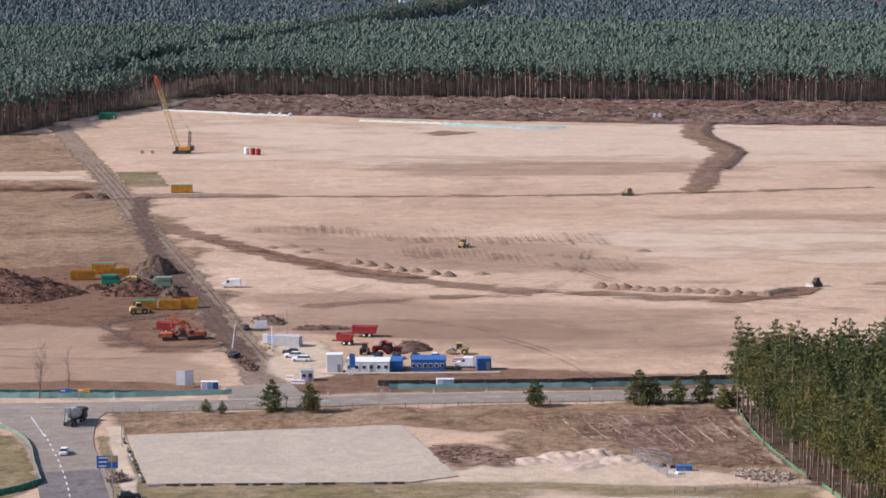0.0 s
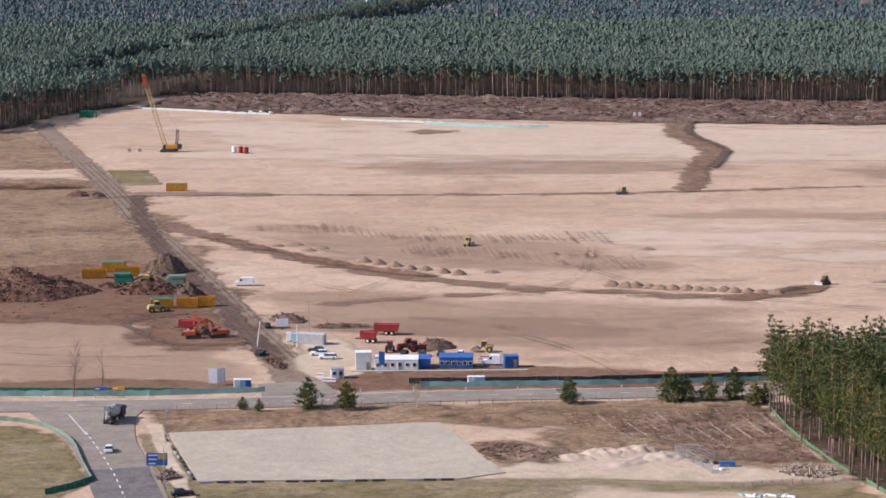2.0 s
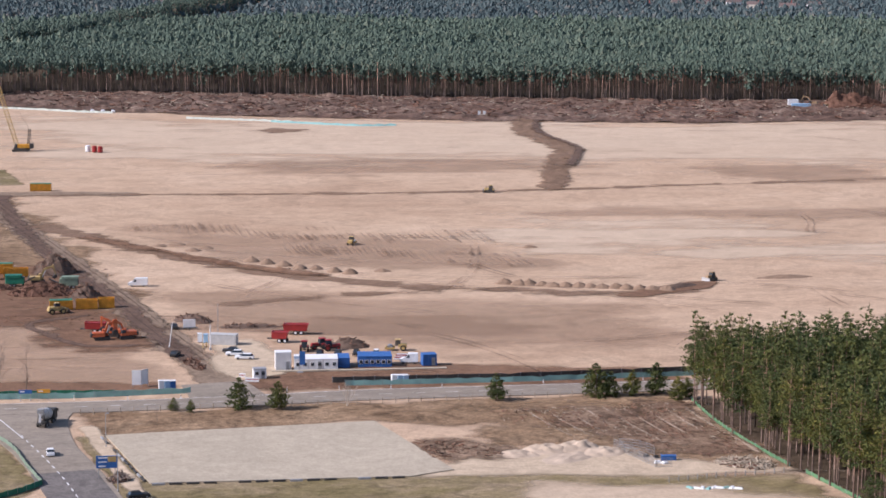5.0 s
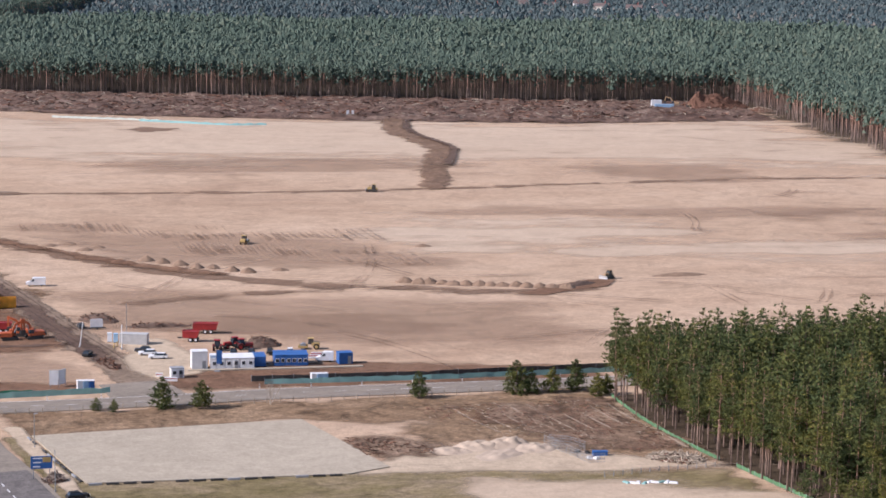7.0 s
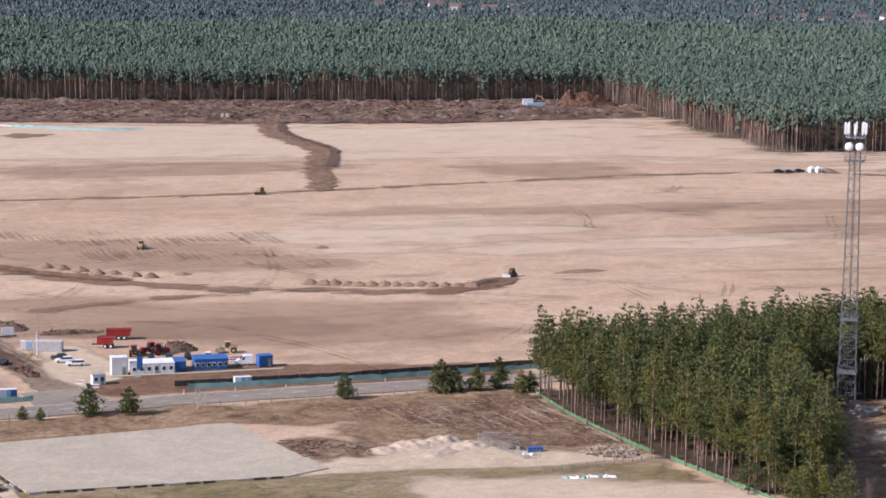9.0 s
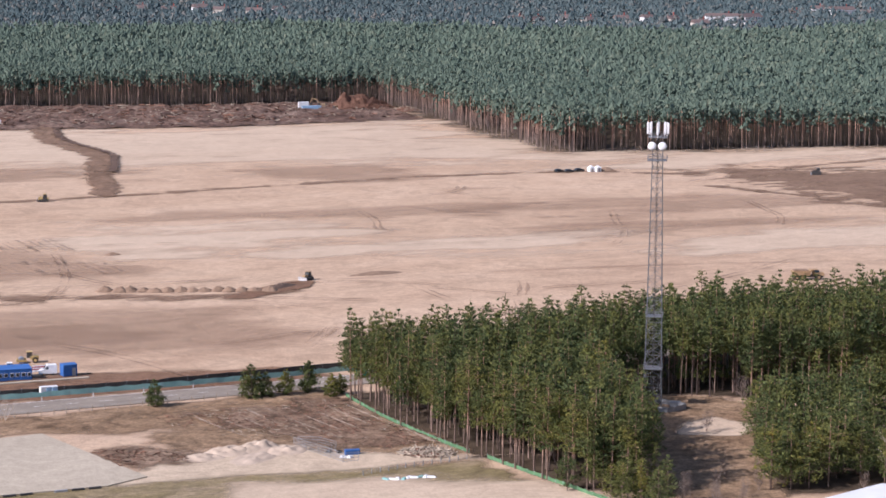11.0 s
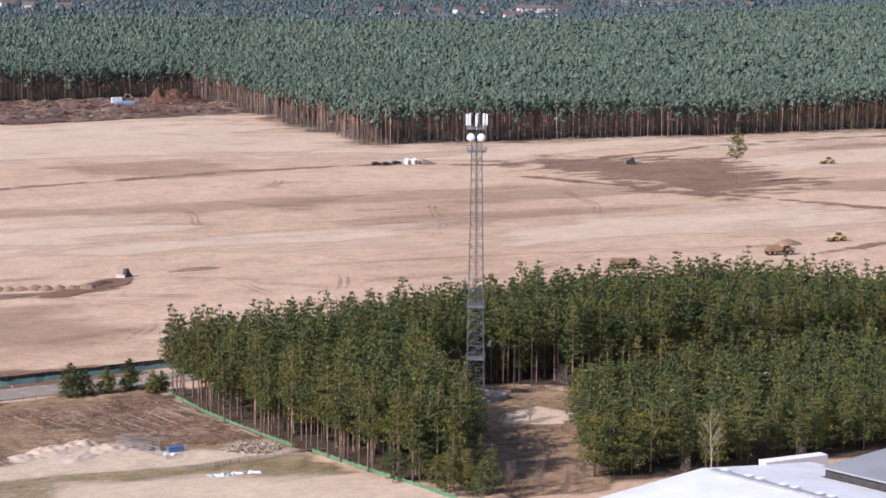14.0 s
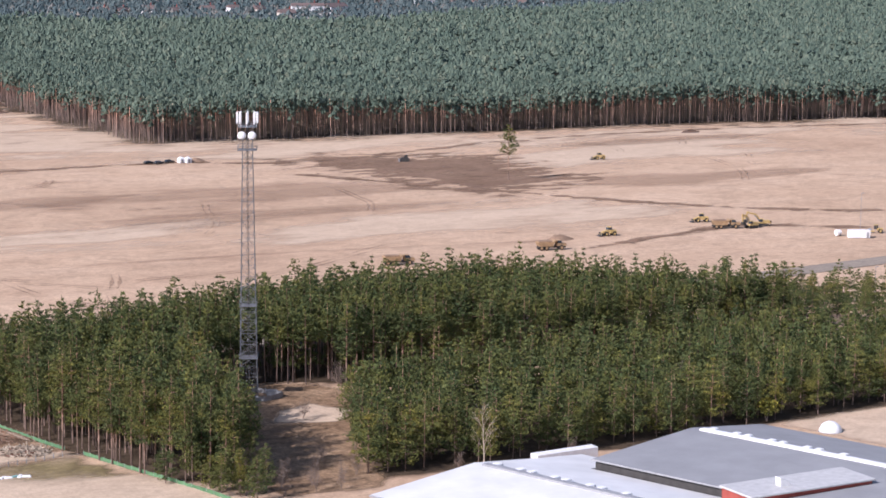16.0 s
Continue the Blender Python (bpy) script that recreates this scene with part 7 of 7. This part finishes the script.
part("stems", Bag().rod((0, 0, 0), (0.5, 0, 3), 0.1, 0.04).rod((0, 0, 0), (-0.8, 0.3, 3), 0.1, 0.04).rod((0, 0, 0), (0.1, -0.6, 3.2), 0.1, 0.04), TWIG, shrub)
leaf = []
for _ in range(150):
    d = rng.normal(0, 1, 3)
    d *= rng.uniform(0.5, 1.0) / np.linalg.norm(d)
    v, t = TUFTS[rng.integers(16)]
    leaf.append((spin(v, rng.uniform(0, 6), (0.35, 0.35, 0.35)) + d * (2.6, 2.6, 2.4) + (0, 0, 3.6), t))
part("leaves", tri_mesh("leaves", *gather(leaf), WITHY), None, shrub)

# ---- round the halls and the mast ----
ob = thing("box_trailer", "long white box trailer parked behind the halls", "trailer", 132.5, 371.5, 0.0, 2)
part("box", Bag().box(-7.6, 7.6, -1.3, 1.3, 1.1, 4.1, 0.06), WHITE, ob)
part("chassis", Bag().box(-7.4, 7.4, -0.5, 0.5, 0.7, 1.1), DARK, ob)
for sx in (-5.6, -4.3, -3.0):
    for sy in (-1.0, 1.0):
        wheel(ob, sx, sy, 0.5, 0.4)
part("landing_leg", Bag().box(4.6, 4.8, -0.9, -0.7, 0, 1.1).box(4.6, 4.8, 0.7, 0.9, 0, 1.1), DARK, ob)
ob = thing("annex", "red-clad annex with flat grey roof and windows", "annex", 130.5, 305.5, 0, 0)
part("wall", Bag().box(0, 28, 0, 9, 0, 10.0, 0.05), BRICK, ob)
part("roof", Bag().box(-0.4, 28.4, -0.5, 9.4, 10.0, 10.35, 0.1), PALE_GREY, ob)
for k in range(8):
    w = part("window", Bag().box(14 + 1.7 * k, 15.2 + 1.7 * k, -0.08, 0.05, 6.3, 8.0, 0.01), WHITE, ob, "white window frame")
    part("pane", Bag().box(14.1 + 1.7 * k, 15.1 + 1.7 * k, -0.12, -0.05, 6.4, 7.9), GLASS, w)
part("roof_vent", Bag().prism([(9, 10.3), (11.5, 10.3), (10.2, 11.5), (8.8, 12.0)], 3, 4.6), WHITE, ob, "white wedge-shaped roof vent")
ob = thing("storage_tent", "round white storage dome behind the hall", "tent", 203, 372, 0)
dome = Bag()
for k in range(5):
    a, c = k * math.pi / 10, (k + 1) * math.pi / 10
    dome.rod((0, 0, 2.4 * math.sin(a)), (0, 0, 2.4 * math.sin(c)), 2.6 * math.cos(a) + 0.01, 2.6 * math.cos(c) + 0.01, 20, False)
part("canvas", dome, WHITE, ob, "", True)
part("ring", Bag().rod((0, 0, 0), (0, 0, 0.2), 2.75, 2.7, 20), GREY, ob)
ob = thing("equipment_hut", "small grey equipment cabinet at the mast", "cabinet", 106.5, 459.5, 0, -27)
part("body", Bag().box(-1.2, 1.2, -0.8, 0.8, 0.1, 1.9, 0.05), GREY, ob)
part("roof", Bag().box(-1.3, 1.3, -0.9, 0.9, 1.9, 2.05, 0.04), STEEL, ob)
net_fence("mesh_fence", [(97, 462.5), (104, 456.5), (110, 459.5), (105, 468)], 1.3, 2.0, STEEL, "low grey mesh fence round the mast's foot", sag=0.0)


# ---- the distant village ----
def house(x, y, turn, size, high, label, wall=PLASTER):
    lx, ly = size
    ob = thing("house", label, "house", x, y, 0, turn, "houses of the distant village")
    part("wall", Bag().box(-lx / 2, lx / 2, -ly / 2, ly / 2, 0, high), wall, ob)
    roof = Bag()
    roof.add([(sx * (lx / 2 + 0.5), sy * (ly / 2 + 0.6), high - 0.2) for sx, sy in ((-1, -1), (1, -1), (1, 1), (-1, 1))] + [(-lx / 2 - 0.5, 0, high + ly * 0.28), (lx / 2 + 0.5, 0, high + ly * 0.28)],
             [(0, 1, 5, 4), (2, 3, 4, 5), (0, 4, 3), (1, 2, 5), (3, 2, 1, 0)])
    r = part("roof", roof, TILE, ob)
    part("chimney", Bag().box(lx * 0.2, lx * 0.2 + 0.9, -0.4, 0.4, high + ly * 0.2, high + ly * 0.42 + 1.2), BRICK, r)
    for fl in range(max(1, int(high // 3))):
        for k in range(max(2, int(lx // 4))):
            px = -lx / 2 + (k + 0.5) * lx / max(2, int(lx // 4))
            part("window", Bag().box(px - 0.6, px + 0.6, -ly / 2 - 0.05, -ly / 2 + 0.02, 1.0 + 3 * fl, 2.4 + 3 * fl), GLASS, ob)
    return ob


rng = np.random.default_rng(10)
for k, (px, py) in enumerate(VILLAGE):
    big = k in (15, 16, 19)
    house(px, py, rng.uniform(-35, 35), (rng.uniform(26, 34) if big else rng.uniform(11, 18), rng.uniform(9, 13)), rng.uniform(11, 14) if big else rng.uniform(7, 11), "large white distant house among trees" if big else "pale distant house with red roof among trees", WHITE if big or k % 3 == 0 else PLASTER)
house(-206, 2380, 10, (26, 14), 9, "distant farm building with long red roof")
house(-178, 2440, 0, (18, 12), 10, "distant farm building with long red roof")
for px in (-190.5, -185.5):
    ob = thing("silo", "tall pale silo far behind the forest", "silo", px, 2385, 0, 0, "distant silos")
    part("shell", Bag().rod((0, 0, 0), (0, 0, 24), 2.1, n=18), WHITE, ob)
    part("cap", Bag().rod((0, 0, 24), (0, 0, 25.2), 2.2, 0.6, 18), GREY, ob)
